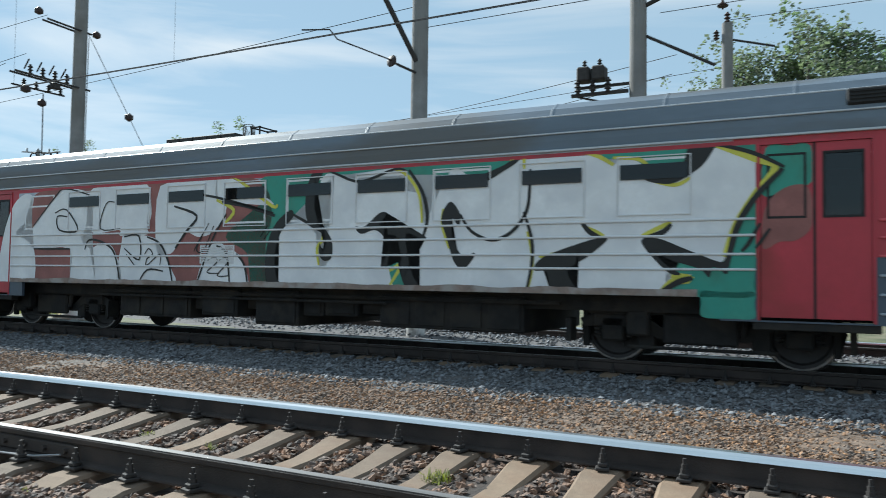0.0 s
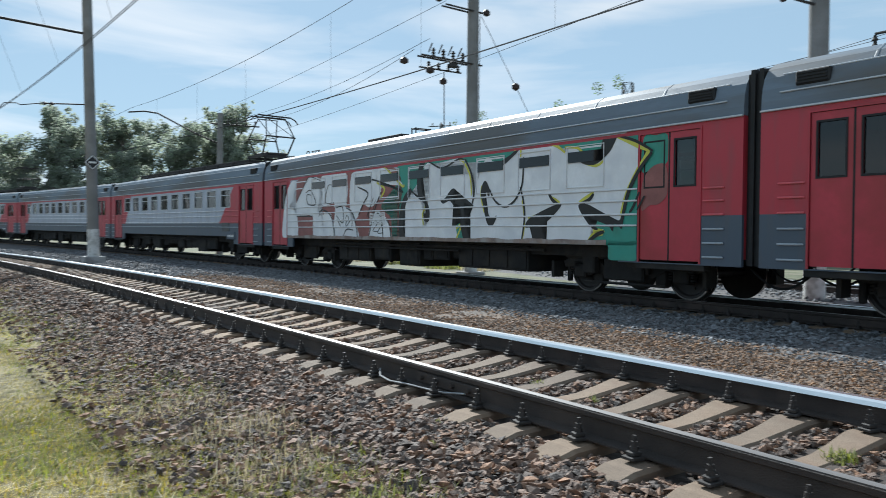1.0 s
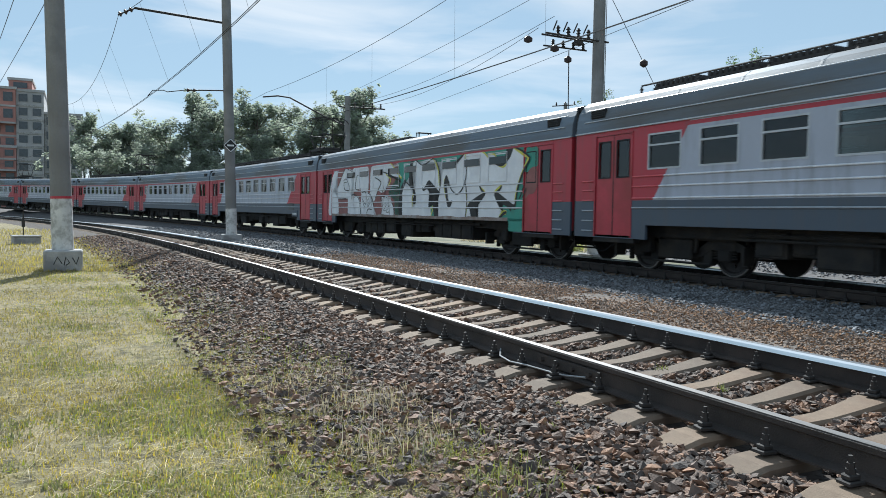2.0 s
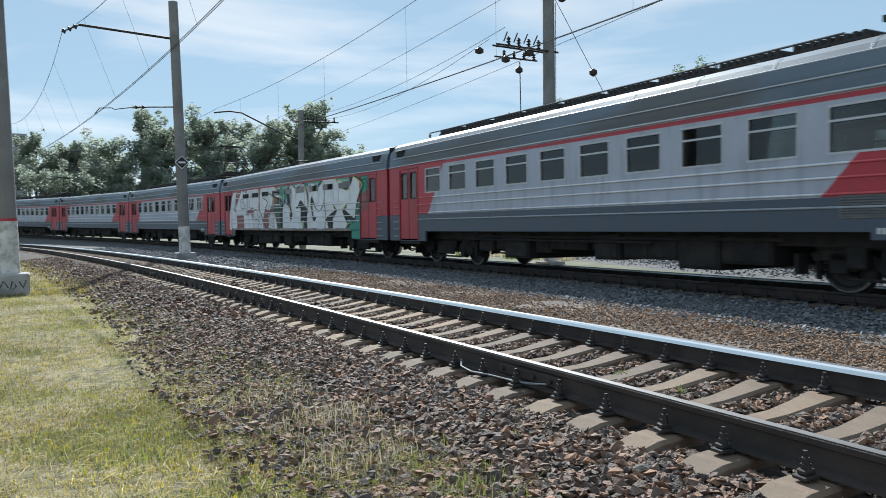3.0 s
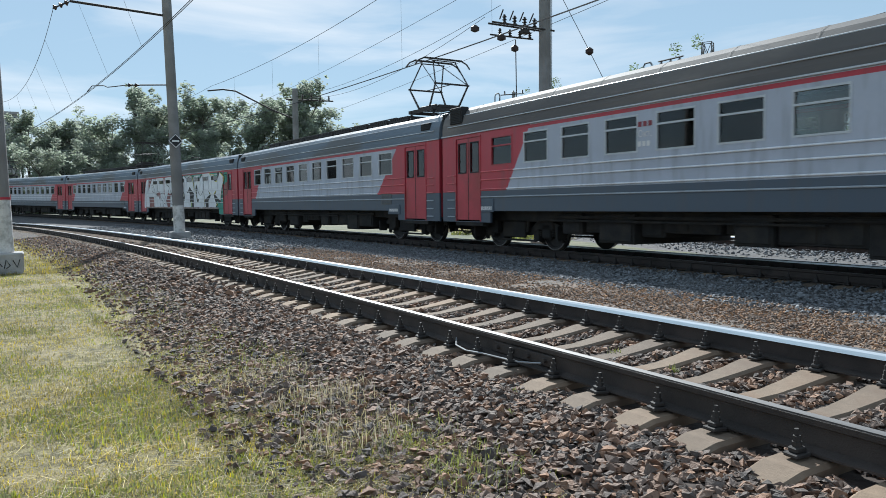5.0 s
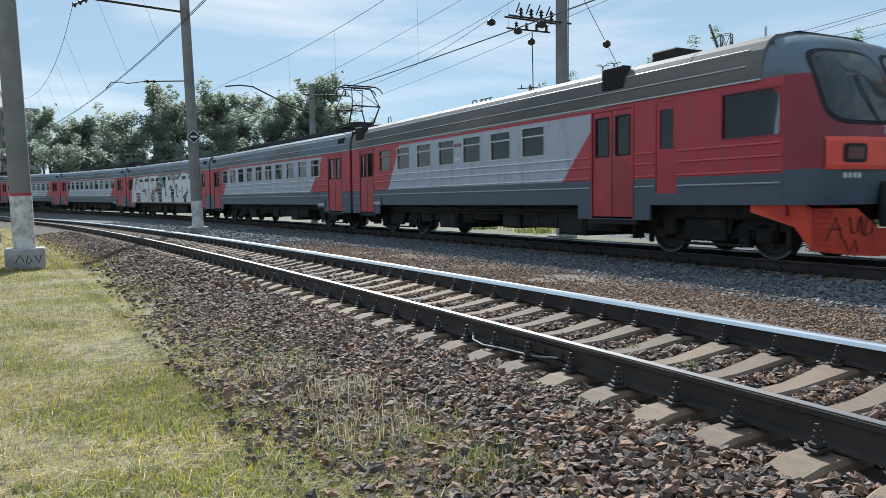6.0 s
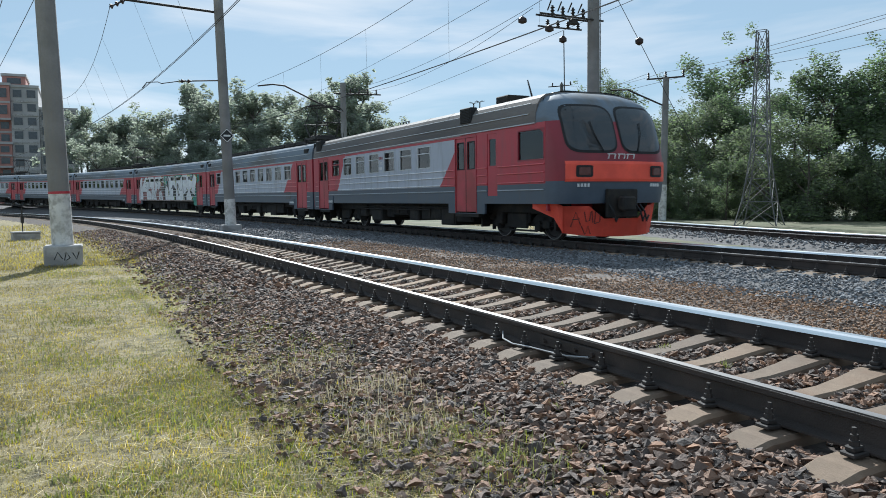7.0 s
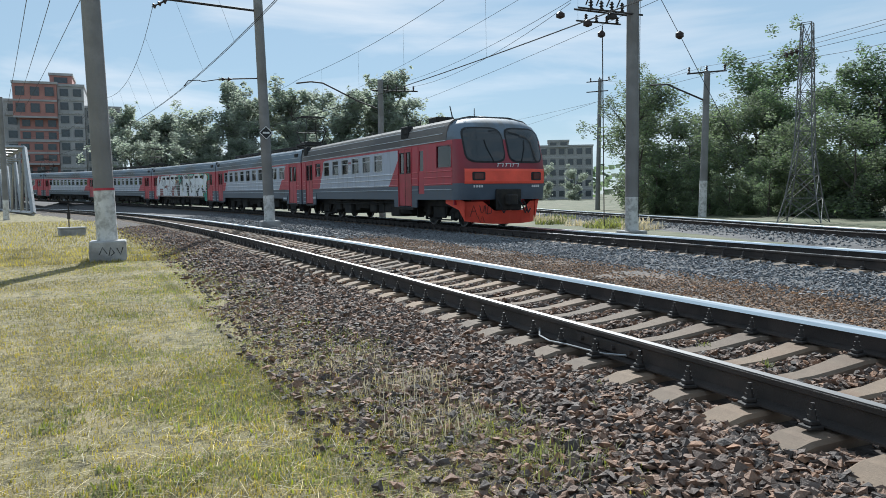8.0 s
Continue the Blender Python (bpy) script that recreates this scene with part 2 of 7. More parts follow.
M_PANE = material("dark_pane", (0.07, 0.08, 0.09), rough=0.1, noise_scale=2, vary=0.2)
M_SIGNWHITE = material("sign_white", (0.7, 0.7, 0.7), rough=0.5, noise_scale=5, vary=0.05)


# ---- mesh helpers ----
def part(name, bm, mat, parent=None, label="", smooth=False):
    me = bpy.data.meshes.new(name)
    bm.to_mesh(me)
    bm.free()
    if smooth:
        me.polygons.foreach_set("use_smooth", [True] * len(me.polygons))
    me.materials.append(mat)
    ob = new(name, me)
    if parent is not None:
        ob.parent = parent
    return tagged(ob, label)


def again(ob, parent, m):
    """One more object on the mesh of ob."""
    o = new(ob.name.split(".")[0], ob.data)
    o.parent, o.matrix_basis = parent, m
    if "label" in ob:
        o["label"] = ob["label"]
    return o


def thing(name, label, category, group="", at=None):
    e = tagged(new(name), label, category, group)
    e.empty_display_size = 0.2
    if at is not None:
        e.matrix_basis = at
    return e


def box(bm, x0, x1, y0, y1, z0, z1, bevel=0.0):
    r = bmesh.ops.create_cube(bm, size=1)
    bmesh.ops.scale(bm, vec=(x1 - x0, y1 - y0, z1 - z0), verts=r["verts"])
    bmesh.ops.translate(bm, vec=((x0 + x1) / 2, (y0 + y1) / 2, (z0 + z1) / 2), verts=r["verts"])
    if bevel:
        es = list({e for v in r["verts"] for e in v.link_edges})
        bmesh.ops.bevel(bm, geom=es, offset=bevel, segments=1, affect="EDGES")
    return bm


def tube(bm, p, q, r0, r1=None, n=10, caps=True):
    p, q = Vector(p), Vector(q)
    r1 = r0 if r1 is None else r1
    rot = (q - p).to_track_quat("Z", "Y").to_matrix()
    rings = []
    for c, r in ((p, r0), (q, r1)):
        rings.append([bm.verts.new(c + rot @ Vector((r * math.cos(2 * math.pi * i / n), r * math.sin(2 * math.pi * i / n), 0))) for i in range(n)])
    for i in range(n):
        j = (i + 1) % n
        bm.faces.new((rings[0][i], rings[0][j], rings[1][j], rings[1][i]))
    if caps:
        bm.faces.new(rings[0][::-1])
        bm.faces.new(rings[1])
    return bm


def chain(bm, pts, r, n=6):
    """One bent tube through all the points."""
    pts = [Vector(p) for p in pts]
    rings, side = [], None
    for i, p in enumerate(pts):
        d = (pts[min(len(pts) - 1, i + 1)] - pts[max(0, i - 1)]).normalized()
        if side is None:
            side = d.orthogonal().normalized()
        side = (side - d * side.dot(d))
        side = side.normalized() if side.length > 1e-4 else d.orthogonal().normalized()
        up = d.cross(side)
        rings.append([bm.verts.new(p + side * (r * math.cos(2 * math.pi * k / n)) + up * (r * math.sin(2 * math.pi * k / n))) for k in range(n)])
    for a, b in zip(rings, rings[1:]):
        for k in range(n):
            j = (k + 1) % n
            bm.faces.new((a[k], a[j], b[j], b[k]))
    bm.faces.new(rings[0][::-1])
    bm.faces.new(rings[-1])
    return bm


def lathe(bm, base, profile, n=14, axis=(0, 0, 1)):
    """profile: rows of radius and distance along the axis."""
    rot = Vector(axis).to_track_quat("Z", "Y").to_matrix()
    rings = [[bm.verts.new(Vector(base) + rot @ Vector((r * math.cos(2 * math.pi * i / n), r * math.sin(2 * math.pi * i / n), h))) for i in range(n)] for r, h in profile]
    for a, b in zip(rings, rings[1:]):
        for i in range(n):
            j = (i + 1) % n
            bm.faces.new((a[i], a[j], b[j], b[i]))
    bm.faces.new(rings[0][::-1])
    bm.faces.new(rings[-1])
    return bm


def extrude_x(bm, section, x0, x1, closed=False, caps=False):
    a = [bm.verts.new((x0, y, z)) for y, z in section]
    b = [bm.verts.new((x1, y, z)) for y, z in section]
    k = len(section)
    for i in range(k if closed else k - 1):
        j = (i + 1) % k
        bm.faces.new((a[i], b[i], b[j], a[j]))
    if caps:
        bm.faces.new(a)
        bm.faces.new(b[::-1])
    return bm


def soup(name, verts, faces, mat, parent=None, smooth=False):
    me = bpy.data.meshes.new(name)
    me.from_pydata(verts, [], faces)
    me.materials.append(mat)
    me.polygons.foreach_set("use_smooth", [smooth] * len(me.polygons))
    ob = new(name, me)
    if parent is not None:
        ob.parent = parent
    return ob


def scatter(name, proto_v, proto_f, place, scale, turn, mat, squash=0.7, tilt=0.5, jag=0.0):
    """Many loose bits as one mesh: numpy arrays of places (n,3), scales (n,), turns (n,)."""
    n, k = len(place), len(proto_v)
    rng = np.random.default_rng(len(place))
    pv = np.asarray(proto_v, float)[None] * scale[:, None, None]
    pv = pv * (1 + rng.uniform(-0.2, 0.2, (n, k, 1))) + rng.uniform(-jag, jag, (n, k, 3)) * scale[:, None, None]
    pv[:, :, 0] *= rng.uniform(0.75, 1.35, (n, 1))
    pv[:, :, 2] *= rng.uniform(squash - 0.2, squash + 0.2, (n, 1))
    a = rng.uniform(-tilt, tilt, n)
    y, z = pv[:, :, 1].copy(), pv[:, :, 2].copy()
    pv[:, :, 1], pv[:, :, 2] = y * np.cos(a)[:, None] - z * np.sin(a)[:, None], y * np.sin(a)[:, None] + z * np.cos(a)[:, None]
    x, y = pv[:, :, 0].copy(), pv[:, :, 1].copy()
    c, s = np.cos(turn)[:, None], np.sin(turn)[:, None]
    pv[:, :, 0], pv[:, :, 1] = x * c - y * s, x * s + y * c
    pv += place[:, None, :]
    f = (np.asarray(proto_f)[None] + (np.arange(n) * k)[:, None, None]).reshape(-1, len(proto_f[0]))
    me = bpy.data.meshes.new(name)
    m, w = len(f), f.shape[1]
    me.vertices.add(n * k)
    me.vertices.foreach_set("co", pv.reshape(-1))
    me.loops.add(m * w)
    me.loops.foreach_set("vertex_index", f.reshape(-1).astype(np.int32))
    me.polygons.add(m)
    me.polygons.foreach_set("loop_start", np.arange(0, m * w, w, dtype=np.int32))
    me.polygons.foreach_set("use_smooth", np.zeros(m, dtype=bool))
    me.update(calc_edges=True)
    me.materials.append(mat)
    return new(name, me)


# ---- plan of the lines ----
def near_y(x):
    return 4.27 - 0.0013 * min(0.0, x) ** 2


def train_y(x):
    u = min(0.0, x + 12.1)
    return 12.25 - 0.001455 * u ** 2 + 3.75e-6 * u ** 3


def train_rise(x):
    return 0.0001 * max(0.0, -x - 15) ** 2


def back_y(x):
    return 19.5 - 0.27 * (x + 15.3) if x < -15.3 else 19.5 - 0.12 * (x + 15.3)


Z_NEAR, Z_FAR, Z_TRAIN, Z_BACK = 0.42, 0.475, 0.37, 0.36


def smooth_step(a, b, v):
    t = min(1.0, max(0.0, (v - a) / (b - a)))
    return t * t * (3 - 2 * t)


def ground_z(x, y):
    """Grass at 0, ballast beds of the three lines above it."""
    d = y - near_y(x)
    z = 0.155 * smooth_step(-3.1, -1.3, d)
    if d > -1.3:
        z = 0.155 + 0.062 * min(1.0, max(0.0, (d + 0.8) / 1.6))
    if d > 1.4:
        z = 0.217 - 0.087 * smooth_step(1.4, 2.6, d)
    dt = y - train_y(x)
    if dt > -2.6:
        z = max(z, 0.10 + 0.045 * smooth_step(-2.4, -1.4, dt))
    if dt > 1.4:
        z = 0.145 - 0.075 * smooth_step(1.4, 2.6, dt)
    rise = train_rise(x)
    z += rise * smooth_step(2.0, 6.0, d) if dt < 0 else rise * (1 - smooth_step(5, 20, dt))
    db = y - back_y(x)
    if -3.5 < db < 6:
        z = max(z, 0.05 + 0.13 * smooth_step(-3.3, -1.5, db) * (1 - smooth_step(1.5, 4.0, db)))
    return z


# ---- ground ----
M_SOIL = material("dry_lawn_soil", (0.24, 0.205, 0.10), rough=0.95, noise_scale=8, vary=0.7, bump=1.0, bump_scale=70, color2=(0.29, 0.24, 0.13), blotch=0.25)
# Bed colour lowered to put shade into the gaps between the stones.
M_BEDDIRT = material("ballast_bed", (0.06, 0.043, 0.035), rough=0.95, noise_scale=5, vary=0.4, bump=0.9, bump_scale=22, color2=(0.05, 0.04, 0.034), blotch=0.4)
M_SANDDIRT = material("sandy_bed", (0.185, 0.135, 0.10), rough=0.95, noise_scale=9, vary=0.5, bump=0.9, bump_scale=20, color2=(0.13, 0.11, 0.095), blotch=0.12)
M_GREYDIRT = material("grey_bed", (0.105, 0.10, 0.10), rough=0.95, noise_scale=6, vary=0.35, bump=0.9, bump_scale=22)
M_VERGE = material("verge_soil", (0.095, 0.105, 0.05), rough=0.95, noise_scale=1.0, vary=0.35, bump=0.6, bump_scale=15, color2=(0.16, 0.145, 0.09), blotch=0.5)


def axis_steps(lo, dense_lo, dense_hi, hi, step):
    a = list(np.arange(dense_lo, dense_hi + 1e-6, step))
    d, v, left = step, dense_lo, []
    while v > lo:
        d *= 1.35
        v -= d
        left.append(v)
    d, v, right = step, dense_hi, []
    while v < hi:
        d *= 1.35
        v += d
        right.append(v)
    return left[::-1] + a + right


def make_ground():
    xs = axis_steps(-2500, -75, 12, 2500, 0.45)
    ys = axis_steps(-2500, -9, 26, 2500, 0.2)
    nx, ny = len(xs), len(ys)
    verts, faces, mats = [], [], []
    for x in xs:
        for y in ys:
            near = abs(x) < 90 and abs(y) < 40
            w = 0.025 * (noise.noise(Vector((x * 0.7, y * 0.7, 0))) + 0.6 * noise.noise(Vector((x * 2.3, y * 2.3, 3)))) if near else 0
            verts.append((x, y, ground_z(x, y) + w))
    for i in range(nx - 1):
        for j in range(ny - 1):
            a = i * ny + j
            faces.append((a, a + ny, a + ny + 1, a + 1))
            x, y = (xs[i] + xs[i + 1]) / 2, (ys[j] + ys[j + 1]) / 2
            wob = 0.5 * noise.noise(Vector((x * 0.6, y * 0.6, 7)))
            d, dt, db = y - near_y(x), y - train_y(x), y - back_y(x)
            k = 0
            if d > -2.75 + wob * 0.9:
                k = 1
            if d > 1.75 + wob * 0.3:
                k = 2 if x > -21 + 9 * wob else 3
            if dt > -4.0 + wob * 0.5:
                k = 3
            if dt > 3.3 + wob:
                k = 4
            if -3.0 + wob < db < 2.6:
                k = 3
            if db > 2.6:
                k = 4
            if x < -160 or x > 60:
                k = 4
            mats.append(k)
    ob = soup("ground", verts, faces, M_SOIL, smooth=True)
    for m in (M_BEDDIRT, M_SANDDIRT, M_GREYDIRT, M_VERGE):
        ob.data.materials.append(m)
    ob.data.polygons.foreach_set("material_index", mats)
    tagged(ob, "lawn and stone ballast beds along the railway", "ground", kind="structure")


make_ground()

# ---- railway lines ----
RAIL = [(-0.075, 0), (-0.075, 0.012), (-0.012, 0.03), (-0.010, 0.128), (-0.036, 0.140), (-0.0375, 0.170), (-0.030, 0.1795),
        (0.030, 0.1795), (0.0375, 0.170), (0.036, 0.140), (0.010, 0.128), (0.012, 0.03), (0.075, 0.012), (0.075, 0)]


def sweep(name, section, line, mat, parent):
    """section: (offset, height) pairs carried along points x, y, z with the normal in plan."""
    verts, faces, k = [], [], len(section)
    for i, (x, y, z) in enumerate(line):
        a, b = line[max(0, i - 1)], line[min(len(line) - 1, i + 1)]
        tx, ty = b[0] - a[0], b[1] - a[1]
        n = math.hypot(tx, ty)
        for o, h in section:
            verts.append((x - ty / n * o, y + tx / n * o, z + h))
    for i in range(len(line) - 1):
        for j in range(k):
            q = (j + 1) % k
            faces.append((i * k + j, i * k + q, (i + 1) * k + q, (i + 1) * k + j))
    return soup(name, verts, faces, mat, parent)


def line_frame(fy, x):
    s = (fy(x + 0.1) - fy(x - 0.1)) / 0.2
    return math.atan(s)


def make_rails(track, fy, fz, cant, xs, gauge=1.595):
    for side, dz in ((-1, 0.0), (1, cant)):
        line = []
        for x in xs:
            a = line_frame(fy, x)
            line.append((x - math.sin(a) * side * gauge / 2, fy(x) + math.cos(a) * side * gauge / 2, fz(x) + dz - 0.1805))
        r = sweep("rail", RAIL, line, M_RAIL, track)
        worn = [(-0.047, 0.139), (-0.041, 0.168), (-0.030, 0.1825), (0.033, 0.1825), (0.033, 0.1795), (-0.028, 0.1795), (-0.0365, 0.166), (-0.0365, 0.139)]
        flat = [(-0.031, 0.1795), (-0.031, 0.1815), (0.031, 0.1815), (0.031, 0.1795)]
        sweep("railhead", worn if side > 0 else flat, line, M_RAILTOP if side > 0 else M_RAILDULL, r)["label"] = "polished running surface"


def sleeper_mesh(low=0.0, high=0.055):
    """Concrete sleeper, dipped in the middle, its ends sloping away; lies along y, tops set to the two rail seats."""
    bm = bmesh.new()
    rows = []
    for y, w, t in ((-1.36, 0.115, -0.10), (-1.24, 0.125, -0.055), (-1.04, 0.135, -0.008), (-0.62, 0.135, 0.0), (-0.40, 0.115, -0.028), (-0.15, 0.10, -0.052),
                    (0.15, 0.10, -0.052), (0.40, 0.115, -0.028), (0.62, 0.135, 0.0), (1.04, 0.135, -0.008), (1.24, 0.125, -0.055), (1.36, 0.115, -0.10)):
        z = t + low + (high - low) * (y + 0.8) / 1.6
        rows.append([bm.verts.new(c) for c in ((-w, y, z - 0.18), (-w, y, z - 0.02), (-w + 0.025, y, z), (w - 0.025, y, z), (w, y, z - 0.02), (w, y, z - 0.18))])
    for a, b in zip(rows, rows[1:]):
        for i in range(5):
            bm.faces.new((a[i], b[i], b[i + 1], a[i + 1]))
    bm.faces.new(rows[0])
    bm.faces.new(rows[-1][::-1])
    bmesh.ops.recalc_face_normals(bm, faces=bm.faces)
    return bm


def fastener_mesh():
    """Clip plate, spring washer and bolt with nut beside the rail foot."""
    bm = bmesh.new()
    box(bm, -0.045, 0.045, -0.05, 0.05, 0.0, 0.022, 0.005)
    box(bm, -0.03, 0.03, -0.035, 0.035, 0.022, 0.05, 0.006)
    tube(bm, (0, 0, 0.05), (0, 0, 0.075), 0.026, n=6)
    tube(bm, (0, 0, 0.075), (0, 0, 0.105), 0.020, n=6)
    tube(bm, (0, 0, 0.105), (0, 0, 0.14), 0.012, n=6)
    return bm


def make_track(name, label, fy, fz, cant, x0, x1, spacing, rail_xs, detail_x):
    track = tagged(new(name), label, "railway track", kind="structure")
    make_rails(track, fy, fz, cant, rail_xs)
    rng = random.Random(5)
    first, clip = None, None
    rest = bmesh.new()
    x = x0
    while x < x1:
        a = line_frame(fy, x)
        m = pose(x, fy(x), fz(x) - 0.19, 0, 0, math.degrees(a) + rng.uniform(-0.8, 0.8)) @ Matrix.Translation((0, rng.uniform(-0.02, 0.02), rng.uniform(-0.006, 0.004)))
        if first is None:
            first = part("sleeper", sleeper_mesh(0, cant), M_SLEEPER, track, "weathered concrete sleeper")
            first.matrix_basis = m
        else:
            again(first, track, m)
        for side in (-1, 1):
            for off in (-0.115, 0.115):
                dz = cant if side > 0 else 0
                mm = m @ pose(rng.uniform(-0.02, 0.02), side * 0.7975 + off, dz + 0.004, rng.uniform(-4, 4), 0, rng.uniform(-15, 15))
                if detail_x[0] < x < detail_x[1]:
                    if clip is None:
                        clip = part("rail_fastener", fastener_mesh(), M_IRON, track, "bolted iron rail clip")
                        clip.matrix_basis = mm
                    else:
                        again(clip, track, mm)
                else:
                    n0 = len(rest.verts)
                    box(rest, -0.055, 0.055, -0.05, 0.05, 0, 0.06)
                    tube(rest, (0, 0, 0.05), (0, 0, 0.13), 0.018, n=5)
                    rest.verts.ensure_lookup_table()
                    for v in rest.verts[n0:]:
                        v.co = mm @ v.co
        x += spacing
    tagged(part("far_fasteners", rest, M_IRON, track, "distant rows of iron rail clips"), kind="stuff")
    return track


def steps(lo, hi, step):
    n = int(round((hi - lo) / step))
    return [lo + (hi - lo) * i / n for i in range(n + 1)]


near_track = make_track("track_near", "nearest railway line on concrete sleepers, empty", near_y, lambda x: Z_NEAR, Z_FAR - Z_NEAR, -94.77, 9, 0.51,
                        steps(-130, 120, 1.0), (-34, 6))
train_track = make_track("track_train", "railway line that carries the train", train_y, lambda x: Z_TRAIN + train_rise(x), 0.0, -80, 9, 0.545,
                         steps(-190, 120, 1.0), (-16, 2))
back_track = make_track("track_back", "third railway line curving off behind the others", back_y, lambda x: Z_BACK, 0.0, -60, -2, 0.6,
                        [-160, -120, -90, -70, -60, -50, -42, -34, -28, -22, -18, -15.3, -10, 0, 20, 60, 120], (-1, -1))


def make_joint():
    """Bolted fishplates on the nearer rail and the bond wire that bridges them."""
    x = -5.0
    y = near_y(x) - 0.7975
    j = bmesh.new()
    box(j, x - 0.42, x + 0.42, y - 0.034, y - 0.012, Z_NEAR - 0.145, Z_NEAR - 0.058, 0.006)
    for i in range(4):
        tube(j, (x - 0.33 + 0.22 * i, y - 0.034, Z_NEAR - 0.10), (x - 0.33 + 0.22 * i, y - 0.062, Z_NEAR - 0.10), 0.02, n=6)
    part("fishplate", j, M_RAIL, near_track, "bolted rail joint plate")
    w = bmesh.new()
    pts = [(-5.98, 3.37, 0.30), (-5.86, 3.30, 0.262), (-5.62, 3.26, 0.258), (-5.38, 3.28, 0.27), (-5.16, 3.33, 0.262), (-4.93, 3.35, 0.268), (-4.68, 3.37, 0.30)]
    chain(w, pts, 0.008)
    part("bond_wire", w, M_SHEET, near_track, "pale copper bond wire")


make_joint()


# ---- the train ----
ARC_X = [40 - 0.25 * i for i in range(1100)]
ARC_S = [0.0]
for _a, _b in zip(ARC_X, ARC_X[1:]):
    ARC_S.append(ARC_S[-1] + math.hypot(_b - _a, train_y(_b) - train_y(_a)))
S_ZERO = ARC_S[ARC_X.index(-12.0)]


def on_line(s):
    """Place on the train's line, s metres past x = -12 towards the bridge."""
    x = float(np.interp(s + S_ZERO, ARC_S, ARC_X))
    return Vector((x, train_y(x), Z_TRAIN + train_rise(x)))


TRAVEL = [(0.0, -13.22), (0.5, -9.06), (1.0, -4.86), (1.5, -0.62), (3.0, 11.35), (3.5, 15.25), (4.5, 23.45), (6.5, 39.6), (8.0, 51.6)]


def travelled(t):
    return float(np.interp(t, [r[0] for r in TRAVEL], [r[1] for r in TRAVEL]))


def car_pose(offset, t):
    """Pose of the car whose middle is offset metres ahead of the joint behind the sprayed car."""
    s = travelled(t) + offset
    a, b = on_line(s + 6.95), on_line(s - 6.95)
    d = b - a
    m = (a + b) / 2
    return Matrix.LocRotScale(m, Euler((0, -math.asin(d.z / d.length), math.atan2(d.y, d.x))), None)


HALF = 9.82
WIN = [6.42 - 1.465 * i for i in range(10)]
SIDE = 1.74
ROOF = [(1.74, 3.06), (1.74, 3.20), (1.72, 3.38), (1.67, 3.56), (1.57, 3.71), (1.40, 3.82), (1.05, 3.88), (0.5, 3.915), (0.15, 3.925)]


def cells(bm, x0, x1, z0, z1, y0, y1, holes):
    """A wall with oblong holes as one connected solid."""
    xs = sorted({x0, x1, *[min(x1, max(x0, v)) for h in holes for v in h[:2]]})
    zs = sorted({z0, z1, *[min(z1, max(z0, v)) for h in holes for v in h[2:]]})
    nx, nz = len(xs) - 1, len(zs) - 1

    def solid(i, k):
        if not (0 <= i < nx and 0 <= k < nz):
            return False
        cx, cz = (xs[i] + xs[i + 1]) / 2, (zs[k] + zs[k + 1]) / 2
        return not any(h[0] < cx < h[1] and h[2] < cz < h[3] for h in holes)

    made = {}

    def v(i, k, y):
        if (i, k, y) not in made:
            made[i, k, y] = bm.verts.new((xs[i], y, zs[k]))
        return made[i, k, y]

    for i in range(nx):
        for k in range(nz):
            if not solid(i, k):
                continue
            bm.faces.new((v(i, k, y0), v(i + 1, k, y0), v(i + 1, k + 1, y0), v(i, k + 1, y0)))
            bm.faces.new((v(i, k, y1), v(i, k + 1, y1), v(i + 1, k + 1, y1), v(i + 1, k, y1)))
            if not solid(i - 1, k):
                bm.faces.new((v(i, k, y0), v(i, k + 1, y0), v(i, k + 1, y1), v(i, k, y1)))
            if not solid(i + 1, k):
                bm.faces.new((v(i + 1, k, y0), v(i + 1, k, y1), v(i + 1, k + 1, y1), v(i + 1, k + 1, y0)))
            if not solid(i, k - 1):
                bm.faces.new((v(i, k, y0), v(i, k, y1), v(i + 1, k, y1), v(i + 1, k, y0)))
            if not solid(i, k + 1):
                bm.faces.new((v(i, k + 1, y0), v(i + 1, k + 1, y0), v(i + 1, k + 1, y1), v(i, k + 1, y1)))
    return bm


def window_part(car, cx, w, z0, z1, side, sliding=True, painted=False, glass=None, frame_mat=None):
    y = side * SIDE
    fr = bmesh.new()
    t = 0.035
    lo, hi = min(y - side * 0.05, y + side * 0.008), max(y - side * 0.05, y + side * 0.008)
    cells(fr, cx - w / 2, cx + w / 2, z0, z1, lo, hi, [(cx - w / 2 + t, cx + w / 2 - t, z0 + t, z1 - t)])
    if sliding:
        zb = z1 - 0.24
        box(fr, cx - w / 2 + t, cx + w / 2 - t, lo, hi, zb - 0.018, zb + 0.018)
    win = part("window", fr, M_WHITEPAINT if painted else frame_mat or M_FRAME, car)
    gl = bmesh.new()
    box(gl, cx - w / 2 + t, cx + w / 2 - t, y - side * 0.034 - 0.003, y - side * 0.034 + 0.003, z0 + t, z1 - t)
    part("pane", gl, glass or M_GLASS, win, "tinted window glass")
    return win


